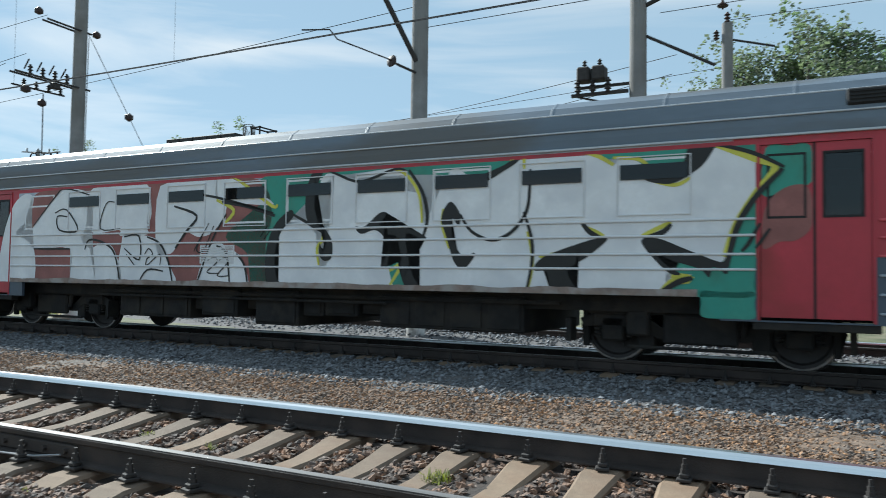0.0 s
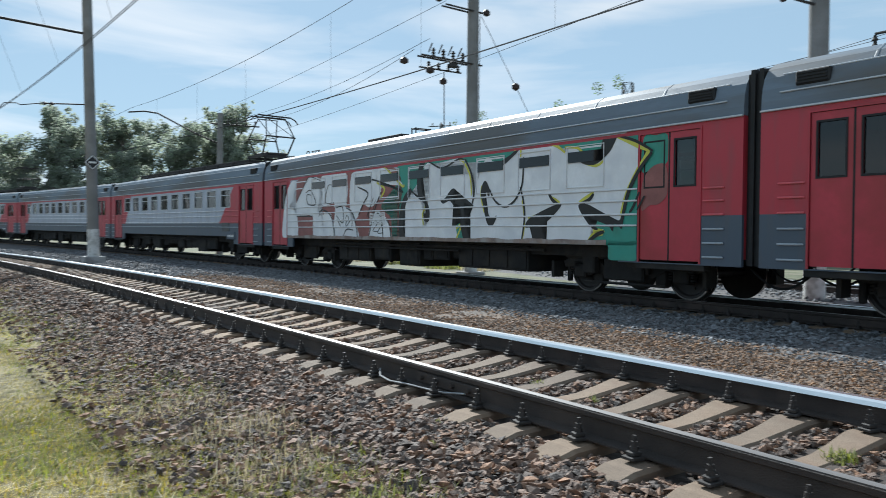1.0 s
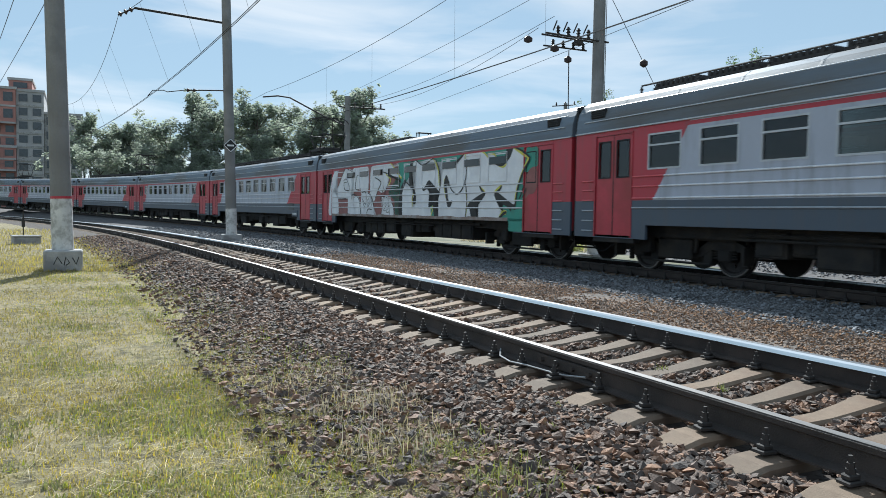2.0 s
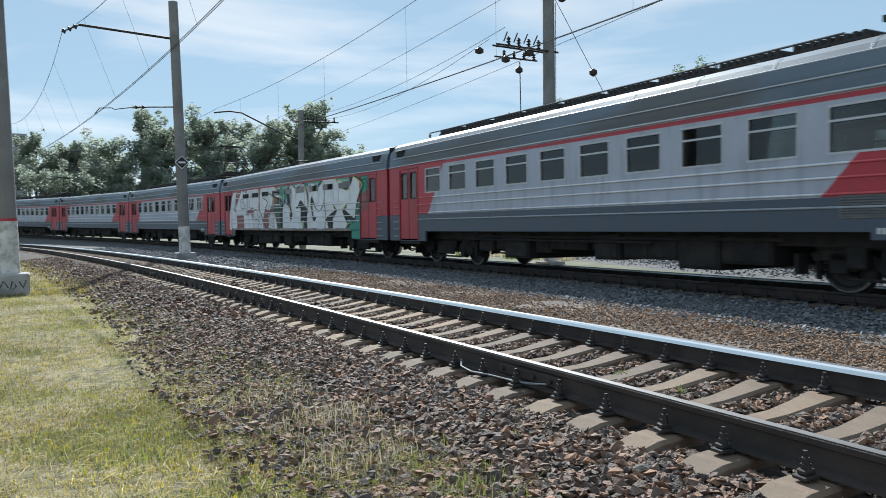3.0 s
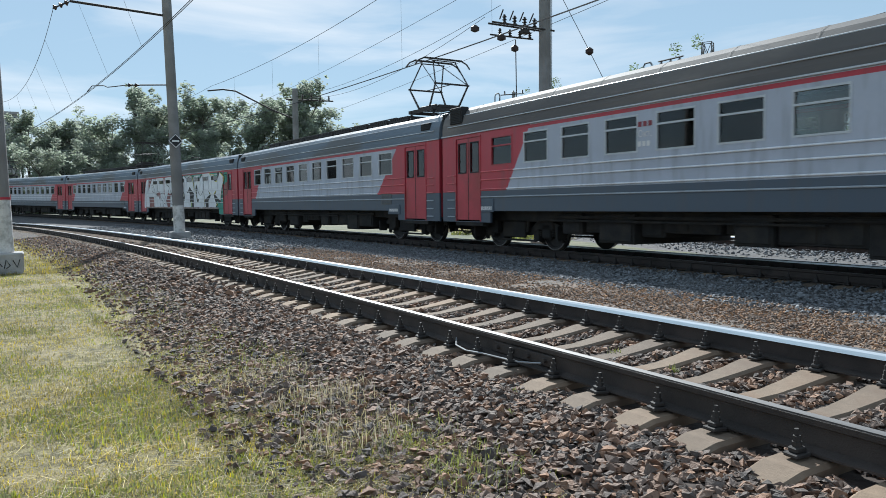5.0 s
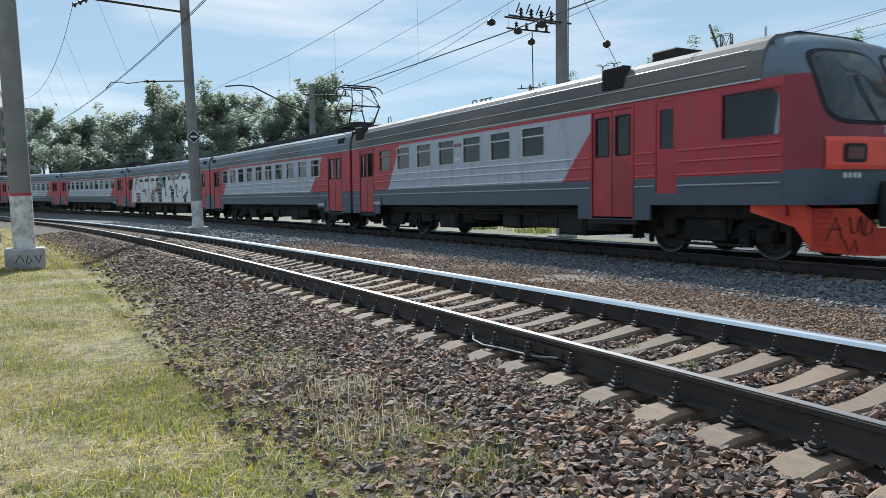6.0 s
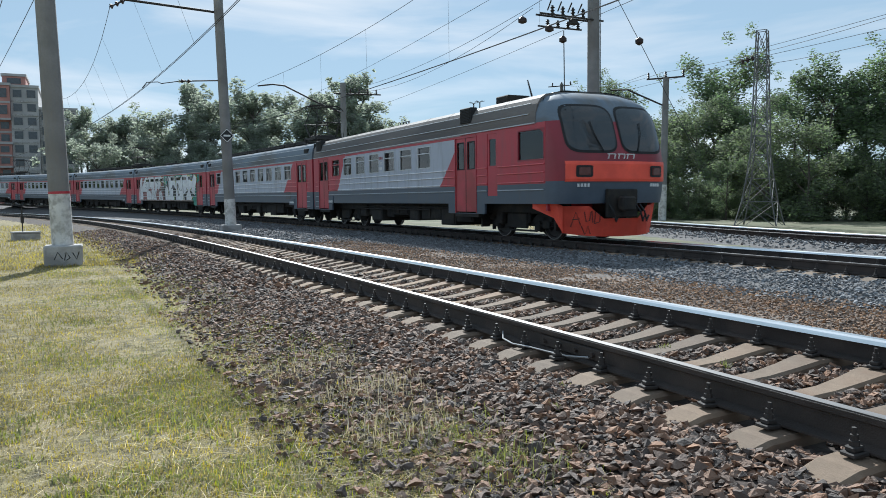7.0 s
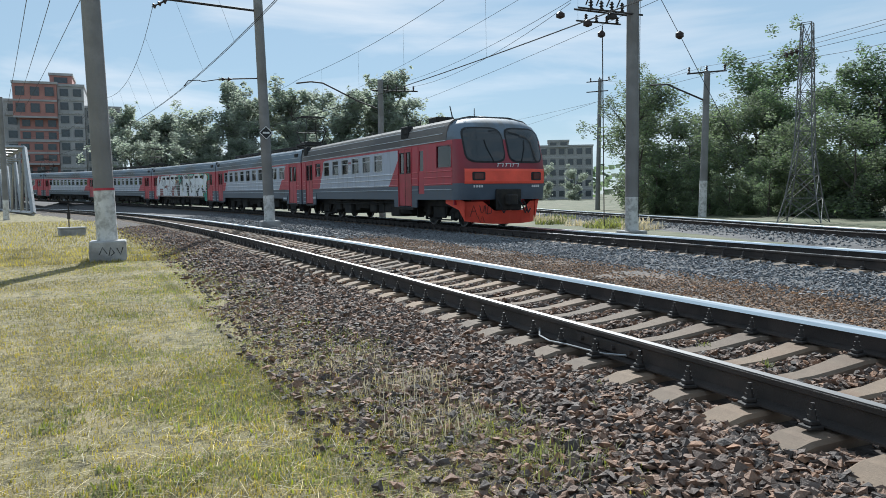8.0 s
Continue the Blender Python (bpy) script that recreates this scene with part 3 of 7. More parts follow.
def door_part(car, cx, side, red=M_RED):
    """Pair of sliding leaves, each with its tall window, in a rounded recess."""
    y = side * SIDE
    rim = bmesh.new()
    lo, hi = sorted((y - side * 0.06, y + side * 0.014))
    cells(rim, cx - 0.665, cx + 0.665, 0.70, 2.98, lo, hi, [(cx - 0.63, cx + 0.63, 0.70, 2.945)])
    part("door_surround", rim, M_RED, car)
    for k in (-1, 1):
        a, b = (cx - 0.625, cx - 0.016) if k < 0 else (cx + 0.016, cx + 0.625)
        lo, hi = sorted((y - side * 0.055, y - side * 0.012))
        bm = bmesh.new()
        cells(bm, a, b, 0.74, 2.94, lo, hi, [(a + 0.10, b - 0.10, 2.02, 2.80)])
        leaf = part("door_leaf", bm, red, car)
        g = bmesh.new()
        box(g, a + 0.10, b - 0.10, min(y - side * 0.04, y - side * 0.034), max(y - side * 0.04, y - side * 0.034), 2.02, 2.80)
        # Unseen far-side panes get darker glass to block sky light through the car.
        part("door_window", g, M_DOORGLASS if side < 0 else M_CABGLASS, leaf, "tall tinted door window")
        gk = bmesh.new()
        lo2, hi2 = sorted((y - side * 0.02, y - side * 0.004))
        cells(gk, a + 0.075, b - 0.075, 1.995, 2.825, lo2, hi2, [(a + 0.105, b - 0.105, 2.025, 2.795)])
        part("door_gasket", gk, M_RUBBER, leaf)
    seam = bmesh.new()
    lo, hi = sorted((y - side * 0.05, y - side * 0.010))
    box(seam, cx - 0.016, cx + 0.016, lo, hi, 0.74, 2.94)
    part("door_seal", seam, M_RUBBER, car, "black rubber door seal")


def wheelset_mesh():
    bm = bmesh.new()
    for s in (-1, 1):
        lathe(bm, (0, s * 0.735, 0), [(0.30, 0.0), (0.505, 0.0), (0.50, s * 0.03), (0.478, s * 0.035), (0.472, s * 0.135), (0.446, s * 0.137), (0.40, s * 0.135), (0.37, s * 0.10), (0.16, s * 0.085), (0.13, s * 0.14)], n=28, axis=(0, 1, 0))
        for i in range(5):
            a = 2 * math.pi * i / 5
            tube(bm, (0.26 * math.cos(a), s * 0.83, 0.26 * math.sin(a)), (0.26 * math.cos(a), s * 0.86, 0.26 * math.sin(a)), 0.035, n=6)
    tube(bm, (0, -0.98, 0), (0, 0.98, 0), 0.075, n=12)
    return bm


def bogie_part(car, cx):
    bm = bmesh.new()
    for s in (-1, 1):
        y = s * 1.04
        extrude = [(-1.75, 0.62), (-1.55, 0.70), (-0.85, 0.72), (-0.55, 0.52), (0.55, 0.52), (0.85, 0.72), (1.55, 0.70), (1.75, 0.62), (1.70, 0.50), (0.95, 0.54), (0.60, 0.36), (-0.60, 0.36), (-0.95, 0.54), (-1.70, 0.50)]
        a = [bm.verts.new((cx + x, y - 0.06, z)) for x, z in extrude]
        b = [bm.verts.new((cx + x, y + 0.06, z)) for x, z in extrude]
        k = len(a)
        for i in range(k):
            bm.faces.new((a[i], a[(i + 1) % k], b[(i + 1) % k], b[i]))
        bm.faces.new(a[::-1])
        bm.faces.new(b)
        for ax in (-1.25, 1.25):
            box(bm, cx + ax - 0.30, cx + ax + 0.30, y - 0.10, y + 0.10, 0.50, 0.80, 0.03)
            box(bm, cx + ax - 0.17, cx + ax + 0.17, y - 0.10, y + 0.15, 0.30, 0.66, 0.03)
            box(bm, cx + ax * 0.62 - 0.12, cx + ax * 0.62 + 0.12, y - 0.05, y + 0.14, 0.22, 0.60, 0.02)
            tube(bm, (cx + ax, y + 0.10, 0.475), (cx + ax, y + 0.17, 0.475), 0.11, n=12)
            box(bm, cx + ax * 1.5 - 0.04, cx + ax * 1.5 + 0.04, y - 0.25, y + 0.02, 0.28, 0.62)
    for s in (-1, 1):
        box(bm, cx - 1.6, cx + 1.6, s * 1.16 - 0.03, s * 1.16 + 0.03, 0.70, 0.90)
        box(bm, cx - 0.5, cx + 0.5, s * 1.2 - 0.05, s * 1.2 + 0.05, 0.30, 0.72, 0.03)
    box(bm, cx - 0.35, cx + 0.35, -1.0, 1.0, 0.45, 0.78)
    for s in (-1, 1):
        for ax in (-1.25, 1.25):
            for k in (-1, 1):
                box(bm, cx + ax + k * 0.44 - 0.05, cx + ax + k * 0.44 + 0.05, s * 0.96 - 0.05, s * 0.96 + 0.05, 0.20, 0.82, 0.02)
                tube(bm, (cx + ax + k * 0.44, s * 0.96, 0.26), (cx + ax + k * 0.52, s * 0.84, 0.52), 0.045, n=6)
        tube(bm, (cx - 1.0, s * 1.22, 0.24), (cx + 1.0, s * 1.22, 0.24), 0.028, n=6)
        box(bm, cx + s * 0.85 - 0.16, cx + s * 0.85 + 0.16, s * 1.22 - 0.09, s * 1.22 + 0.09, 0.40, 0.78, 0.03)
    bmesh.ops.recalc_face_normals(bm, faces=bm.faces)
    bog = part("bogie", bm, M_UNDER, car, "grimy steel bogie frame")
    sp = bmesh.new()
    for s in (-1, 1):
        for ax in (-0.28, 0.28):
            for i in range(6):
                tube(sp, (cx + ax, s * 1.10, 0.50 + 0.055 * i), (cx + ax, s * 1.10, 0.53 + 0.055 * i), 0.10, n=10)
        for ax in (-1.25, 1.25):
            for i in range(4):
                for dx in (-0.24, 0.24):
                    tube(sp, (cx + ax + dx, s * 1.06, 0.36 + 0.05 * i), (cx + ax + dx, s * 1.06, 0.385 + 0.05 * i), 0.06, n=8)
        tube(sp, (cx + 0.55, s * 1.18, 0.45), (cx + 0.62, s * 1.18, 0.92), 0.045, n=8)
    part("springs", sp, M_UNDER, bog, "coil springs and damper")
    wheels = []
    for ax in (-1.25, 1.25):
        w = part("wheelset", wheelset_mesh(), M_WHEEL, bog, "steel wheelset with bright rims")
        w.data.materials.append(M_STEEL)
        for p in w.data.polygons:
            if abs(p.normal.y) < 0.75 and all(math.hypot(w.data.vertices[i].co.x, w.data.vertices[i].co.z) > 0.46 for i in p.vertices):
                p.material_index = 1
            if abs(p.normal.y) > 0.9 and 0.452 < math.hypot(p.center.x, p.center.z) < 0.475 and abs(p.center.y) > 0.80:
                p.material_index = 1
        w.matrix_basis = pose(cx + ax, 0, 0.475)
        wheels.append((w, cx + ax))
    return wheels


M_WHEEL = material("wheel_steel", (0.035, 0.031, 0.03), rough=0.55, metal=0.3, noise_scale=6, vary=0.35)
WHEELS = []
M_CABSILL = material("cab_sill_paint", DARK, rough=0.45, noise_scale=2, vary=0.15)


def underfloor(car, boxes):
    for i, (a, b, z0, z1, y) in enumerate(boxes):
        bm = bmesh.new()
        box(bm, a, b, -y, y, z0, z1, 0.02)
        case = part("equipment_box", bm, M_UNDER, car, "underfloor equipment case")
        w = b - a
        for s in (-1, 1):
            lo, hi = sorted((s * y, s * (y + 0.025)))
            for q in range(max(1, int(w / 0.6))):
                x = a + 0.06 + q * w / max(1, int(w / 0.6))
                cover = bmesh.new()
                box(cover, x, x + w / max(1, int(w / 0.6)) - 0.12, lo, hi, z0 + 0.05, z1 - 0.05, 0.008)
                part("cover", cover, M_UNDER, case)
    for s in (-1, 1):
        bm = bmesh.new()
        box(bm, -9.4, 9.4, s * 1.25 - 0.06, s * 1.25 + 0.06, 0.74, 0.97)
        part("sill_beam", bm, M_UNDER, car)
        bm = bmesh.new()
        tube(bm, (-5, s * 1.45, 0.84), (5, s * 1.45, 0.84), 0.035, n=6)
        part("air_pipe", bm, M_UNDER, car)
        bm = bmesh.new()
        tube(bm, (-5, s * 1.5, 0.76), (2, s * 1.5, 0.76), 0.025, n=6)
        part("air_pipe", bm, M_UNDER, car)
    bm = bmesh.new()
    box(bm, -9.6, 9.6, -0.25, 0.25, 0.72, 0.97)
    part("centre_beam", bm, M_UNDER, car)


END_RIBS = [(-9.52, -9.10), (9.10, 9.50)]
END_RIB_Z = (1.95, 1.74, 1.515, 1.28, 1.05, 0.82)


def ribs_part(car, spans, mat=None, zs=(2.00, 1.79, 1.545, 1.345)):
    for z in zs:
        for a, b in spans:
            for s in (-1, 1):
                bm = bmesh.new()
                lo, hi = sorted((s * SIDE, s * (SIDE + 0.030)))
                box(bm, a, b, lo, hi, z - 0.017, z + 0.017, 0.010)
                part("side_rib", bm, mat or M_RIB, car)


def roof_part(car, x0=-HALF, x1=HALF, mat=None, vent_at=None, vent_size=(0.26, 0.21)):
    sec = ROOF + [(-y, z) for y, z in ROOF[::-1]]
    bm = bmesh.new()
    n = int((x1 - x0) / 1.6)
    stations = [(x0, 0.0)]
    for i in range(1, n):
        x = x0 + (x1 - x0) * i / n
        stations += [(x - 0.025, 0.0), (x - 0.015, 0.006), (x + 0.015, 0.006), (x + 0.025, 0.0)]
    stations.append((x1, 0.0))
    rings = [[bm.verts.new((x, y, z + (up if abs(y) < 1.7 else 0))) for y, z in sec] for x, up in stations]
    for a, b in zip(rings, rings[1:]):
        for j in range(len(sec) - 1):
            bm.faces.new((a[j], b[j], b[j + 1], a[j + 1]))
    bm.faces.new(rings[0])
    bm.faces.new(rings[-1][::-1])
    bmesh.ops.recalc_face_normals(bm, faces=bm.faces)
    roof = part("roof", bm, mat or M_ROOF, car, "dusty brown-grey steel roof" if mat else "grey painted steel roof", smooth=False)
    vw, vh = vent_size
    for s in (-1, 1):
        # Roof strips are glossy ribs; the pale alloy colour holds their highlight streaks.
        for inner, outer, z0, z1, inset, kind in ((SIDE - 0.01, SIDE + 0.045, 3.04, 3.072, 0.0, "gutter"), (1.69, 1.752, 3.30, 3.325, 0.3, "roof_strip"), (1.60, 1.665, 3.575, 3.60, 0.3, "roof_strip")):
            lo, hi = sorted((s * inner, s * outer))
            part(kind, box(bmesh.new(), x0 + inset, x1 - inset, lo, hi, z0, z1, 0.006), M_FRAME, roof, "bright strip along the roof")
    for x in vent_at or (x0 + 0.8, x1 - 0.8):
        for s in (-1, 1):
            v = bmesh.new()
            lo, hi = sorted((s * 1.50, s * 1.745))
            box(v, x - vw, x + vw, lo, hi, 3.37, 3.37 + vh, 0.02)
            for q in range(int(vh / 0.05)):
                lo2, hi2 = sorted((s * 1.74, s * 1.76))
                box(v, x - vw + 0.04, x + vw - 0.04, lo2, hi2, 3.395 + q * 0.045, 3.415 + q * 0.045)
            part("roof_vent", v, M_RUBBER, roof, "dark louvred roof vent")
    return roof


def shell(car, mat, wins, doors, x0=-HALF, x1=HALF, extra=()):
    holes = [(c - 0.49, c + 0.49, 2.13, 2.87) for c in wins] + [(c - 0.63, c + 0.63, 0.70, 2.945) for c in doors] + list(extra)
    for s in (-1, 1):
        bm = bmesh.new()
        lo, hi = sorted((s * SIDE, s * (SIDE - 0.06)))
        ends = [(max(x0, d - 1.12), min(x1, d + 1.12)) for d in doors]
        ends[0] = (x0, ends[0][1])
        if x1 > 9.5:
            ends[-1] = (ends[-1][0], x1)
        low = [(a[1], b[0], 0.68, 0.98) for a, b in zip(ends, ends[1:])] + ([(ends[-1][1], x1, 0.68, 0.98)] if ends[-1][1] < x1 else [])
        cells(bm, x0, x1, 0.68, 3.06, lo, hi, holes + low)
        part("side_wall", bm, mat, car)
    for x in (x0, x1 - 0.06):
        en = bmesh.new()
        box(en, x, x + 0.06, -SIDE + 0.061, SIDE - 0.061, 0.80, 3.058)
        part("end_wall", en, M_RED, car)
    fl = bmesh.new()
    box(fl, x0 + 0.07, x1 - 0.07, -SIDE + 0.065, SIDE - 0.065, 0.985, 1.10)
    part("floor_pan", fl, M_INSIDE, car)
    first = None
    for c in wins:
        for s in (-1, 1):
            m = Matrix.Translation((c - 0.57, s * 1.05, 1.10))
            if first is None:
                st = bmesh.new()
                box(st, -0.05, 0.05, -0.5, 0.5, 0.0, 1.12, 0.03)
                first = part("seat", st, M_INSIDE, car, "dull passenger seat")
                first.matrix_basis = m
            else:
                again(first, car, m)
    for s in (-1, 1):
        for d in doors:
            sk = bmesh.new()
            lo, hi = sorted((s * 1.55, s * (SIDE - 0.02)))
            box(sk, d - 0.72, d + 0.72, lo, hi, 0.58, 0.69, 0.01)
            part("door_step", sk, M_UNDER, car, "dark entrance step")


def gangway(car, x):
    for i in range(5):
        bm = bmesh.new()
        w = 1.62 + (0.05 if i % 2 else 0.0)
        box(bm, x - 0.18 + i * 0.072, x - 0.18 + (i + 1) * 0.072, -w, w, 0.70, 3.70 + (0.05 if i % 2 else 0))
        part("bellows_fold", bm, M_RUBBER, car, "black rubber gangway fold")
    for s in (-1, 1):
        for half, y, top, drop, r in ((0.55, 0.9, 0.62, 0.30, 0.022), (0.4, 0.6, 0.66, 0.22, 0.018)):
            pts = [(x - half + half * 0.2 * i, s * y, top - drop * math.sin(math.pi * i / 10)) for i in range(11)]
            part("coupling_hose", chain(bmesh.new(), pts, r), M_RUBBER, car, "hanging coupling hose")
    part("drawbar", box(bmesh.new(), x - 0.5, x + 0.5, -0.14, 0.14, 0.85, 1.05), M_UNDER, car, "steel drawbar")


def insulator(bm, base, h, r=0.06):
    prof = [(r * 0.5, 0)]
    for i in range(3):
        z = h * (0.1 + 0.3 * i)
        prof += [(r * 0.5, z), (r, z + h * 0.05), (r * 0.5, z + h * 0.18)]
    prof.append((r * 0.4, h))
    return lathe(bm, base, prof, n=10)


def pantograph(car, cx):
    """Raised current collector: base frame, lower arms, upper arms, shoe."""
    z = 3.90
    b = bmesh.new()
    for s in (-1, 1):
        box(b, cx - 0.85, cx + 0.85, s * 0.62 - 0.05, s * 0.62 + 0.05, z + 0.30, z + 0.40)
        box(b, cx + s * 0.7 - 0.05, cx + s * 0.7 + 0.05, -0.7, 0.7, z + 0.28, z + 0.38)
        tube(b, (cx - 0.5, s * 0.4, z + 0.45), (cx + 0.5, s * 0.4, z + 0.45), 0.07, n=8)
        for e in (-1, 1):
            insulator(b, (cx + e * 0.72, s * 0.62, z - 0.02), 0.32, 0.075)
    box(b, cx - 0.6, cx + 0.6, -0.35, 0.35, z + 0.38, z + 0.50, 0.03)
    pan = part("pantograph", b, M_IRON, car, "raised current collector on insulators")
    kz, kx, tz = z + 1.12, 0.84, z + 1.93
    for e in (-1, 1):
        for s in (-1, 1):
            part("lower_arm", tube(bmesh.new(), (cx + e * 0.35, s * 0.55, z + 0.45), (cx + e * kx, s * 0.62, kz), 0.036, 0.028, n=8), M_IRON, pan)
        part("knee_bar", tube(bmesh.new(), (cx + e * kx, -0.66, kz), (cx + e * kx, 0.66, kz), 0.03, n=8), M_IRON, pan)
    for e in (-1, 1):
        for s in (-1, 1):
            part("upper_arm", tube(bmesh.new(), (cx + e * kx, s * 0.62, kz), (cx + e * 0.36, s * 0.42, tz), 0.022, n=6), M_IRON, pan)
        part("upper_brace", tube(bmesh.new(), (cx + e * kx, 0.62, kz), (cx + e * 0.36, -0.42, tz), 0.014, n=6), M_IRON, pan)
        part("top_bar", tube(bmesh.new(), (cx + e * 0.36, -0.46, tz), (cx + e * 0.36, 0.46, tz), 0.02, n=6), M_IRON, pan)
    part("tie_rod", tube(bmesh.new(), (cx - kx, 0, kz), (cx + kx, 0, kz), 0.014, n=6), M_IRON, pan)
    sh = bmesh.new()
    for e in (-1, 1):
        x = cx + e * 0.30
        chain(sh, [(x, -1.05, tz - 0.17), (x, -0.92, tz - 0.02), (x, -0.72, tz + 0.07), (x, 0.72, tz + 0.07), (x, 0.92, tz - 0.02), (x, 1.05, tz - 0.17)], 0.026)
        box(sh, x - 0.035, x + 0.035, -0.72, 0.72, tz + 0.075, tz + 0.10)
    part("contact_shoe", sh, M_IRON, pan)


def roof_gear(car, x0, x1):
    """Resistor frames and busbars on insulators along a motor car's roof."""
    x = x0
    while x < x1 - 1.2:
        bm = bmesh.new()
        for s in (-1, 1):
            for e in (0.1, 1.35):
                insulator(bm, (x + e, s * 0.48, 3.86), 0.20, 0.05)
            box(bm, x, x + 1.45, s * 0.48 - 0.04, s * 0.48 + 0.04, 4.05, 4.10)
        for e in (0.0, 1.39):
            box(bm, x + e, x + e + 0.06, -0.5, 0.5, 4.055, 4.095)
        res = part("roof_resistor", bm, M_IRON, car, "dark resistor frame on insulators")
        bar = bmesh.new()
        box(bar, x + 0.05, x + 0.13, -0.5, 0.5, 4.08, 4.20)
        bar = part("resistor_bar", bar, M_IRON, res)
        for i in range(1, 9):
            again(bar, res, Matrix.Translation((0.155 * i, 0, 0)))
        x += 1.62
    bm = bmesh.new()
    tube(bm, (x0, -0.85, 4.12), (x1, -0.85, 4.12), 0.02, n=6)
    k = x0
    while k < x1:
        insulator(bm, (k, -0.85, 3.82), 0.28, 0.05)
        k += 1.8
    part("busbar", bm, M_IRON, car, "roof busbar on insulators")


def small_roof_fitting(car, x):
    bm = bmesh.new()
    for dx in (-0.22, 0.05, 0.30):
        insulator(bm, (x + dx, -0.3, 3.90), 0.24, 0.045)
    tube(bm, (x - 0.3, -0.3, 4.15), (x + 0.4, -0.3, 4.15), 0.016, n=6)
    chain(bm, [(x - 0.75, -0.3, 3.9), (x - 0.75, -0.3, 4.12), (x - 0.70, -0.3, 4.18), (x - 0.55, -0.3, 4.18), (x - 0.5, -0.3, 4.12), (x - 0.5, -0.3, 3.9)], 0.018)
    part("roof_fitting", bm, M_IRON, car, "small roof insulators and hoop")


def vents(car, x, z0=1.40, w=0.85, mat=None):
    for s in (-1, 1):
        bm = bmesh.new()
        lo, hi = sorted((s * SIDE, s * (SIDE + 0.012)))
        cells(bm, x - w / 2, x + w / 2, z0, z0 + 0.34, lo, hi, [(x - w / 2 + 0.03, x + w / 2 - 0.03, z0 + 0.03, z0 + 0.31)])
        for i in range(7):
            lo2, hi2 = sorted((s * (SIDE + 0.002), s * (SIDE + 0.02)))
            box(bm, x - w / 2 + 0.03, x + w / 2 - 0.03, lo2, hi2, z0 + 0.035 + i * 0.04, z0 + 0.058 + i * 0.04)
        part("louvre", bm, mat or M_SHEET, car, "louvred grille")


UNDER_A = [(-2.58, -2.22, 0.52, 0.92, 1.25), (-1.28, -0.92, 0.56, 0.92, 1.2), (0.12, 0.58, 0.48, 0.92, 1.3), (1.32, 1.78, 0.55, 0.92, 1.2), (-4.6, -2.6, 0.34, 0.92, 1.35), (-2.2, -1.3, 0.42, 0.92, 1.45), (-0.9, 0.1, 0.30, 0.92, 1.40), (0.6, 1.3, 0.50, 0.92, 1.3), (1.8, 4.4, 0.36, 0.92, 1.38)]
UNDER_B = [(-3.98, -3.42, 0.5, 0.92, 1.3), (-2.28, -1.62, 0.45, 0.92, 1.25), (-0.18, 0.18, 0.55, 0.92, 1.2), (1.02, 2.58, 0.42, 0.92, 1.35), (3.62, 4.7, 0.40, 0.92, 1.38), (-4.7, -4.0, 0.45, 0.92, 1.4), (-3.4, -2.3, 0.30, 0.92, 1.42), (-1.6, -0.2, 0.55, 0.92, 1.3), (0.2, 1.0, 0.38, 0.92, 1.44), (2.6, 3.6, 0.28, 0.92, 1.40)]
GROUP = "cars of the commuter train"


def fit_out(car, boxes, wheels=True):
    underfloor(car, boxes)
    for bx in (-6.95, 6.95):
        WHEELS.extend(bogie_part(car, bx))


def plain_car(label, motor=False):
    car = thing("train_car", label, "train car", GROUP)
    shell(car, M_LIVERY, WIN, (-8.4, 8.4))
    for s in (-1, 1):
        for c in WIN:
            window_part(car, c, 0.98, 2.13, 2.87, s)
        for d in (-8.4, 8.4):
            door_part(car, d, s)
    roof_part(car)
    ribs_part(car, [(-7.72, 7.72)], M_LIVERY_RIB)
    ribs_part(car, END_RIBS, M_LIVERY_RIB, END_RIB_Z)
    vents(car, 6.48, z0=1.18, w=0.72, mat=M_GALV)
    gangway(car, 10.0)
    fit_out(car, UNDER_B if motor else UNDER_A)
    if motor:
        nb = bmesh.new()
        for q in range(8):
            box(nb, 6.72 + q * 0.075, 6.77 + q * 0.075, -SIDE - 0.03, -SIDE - 0.026, 0.95, 1.04)
        tagged(part("number_bar", nb, M_SIGNWHITE, car, "row of plain white bars"), kind="stuff")
        pb = bmesh.new()
        box(pb, 6.62, 7.42, -SIDE - 0.026, -SIDE - 0.001, 0.86, 1.17, 0.01)
        part("number_panel", pb, M_CABSILL, car, "dark panel below the sill band")
        roof_gear(car, -8.6, 5.6)
        pantograph(car, 6.95)
    else:
        small_roof_fitting(car, -6.1)
    return car


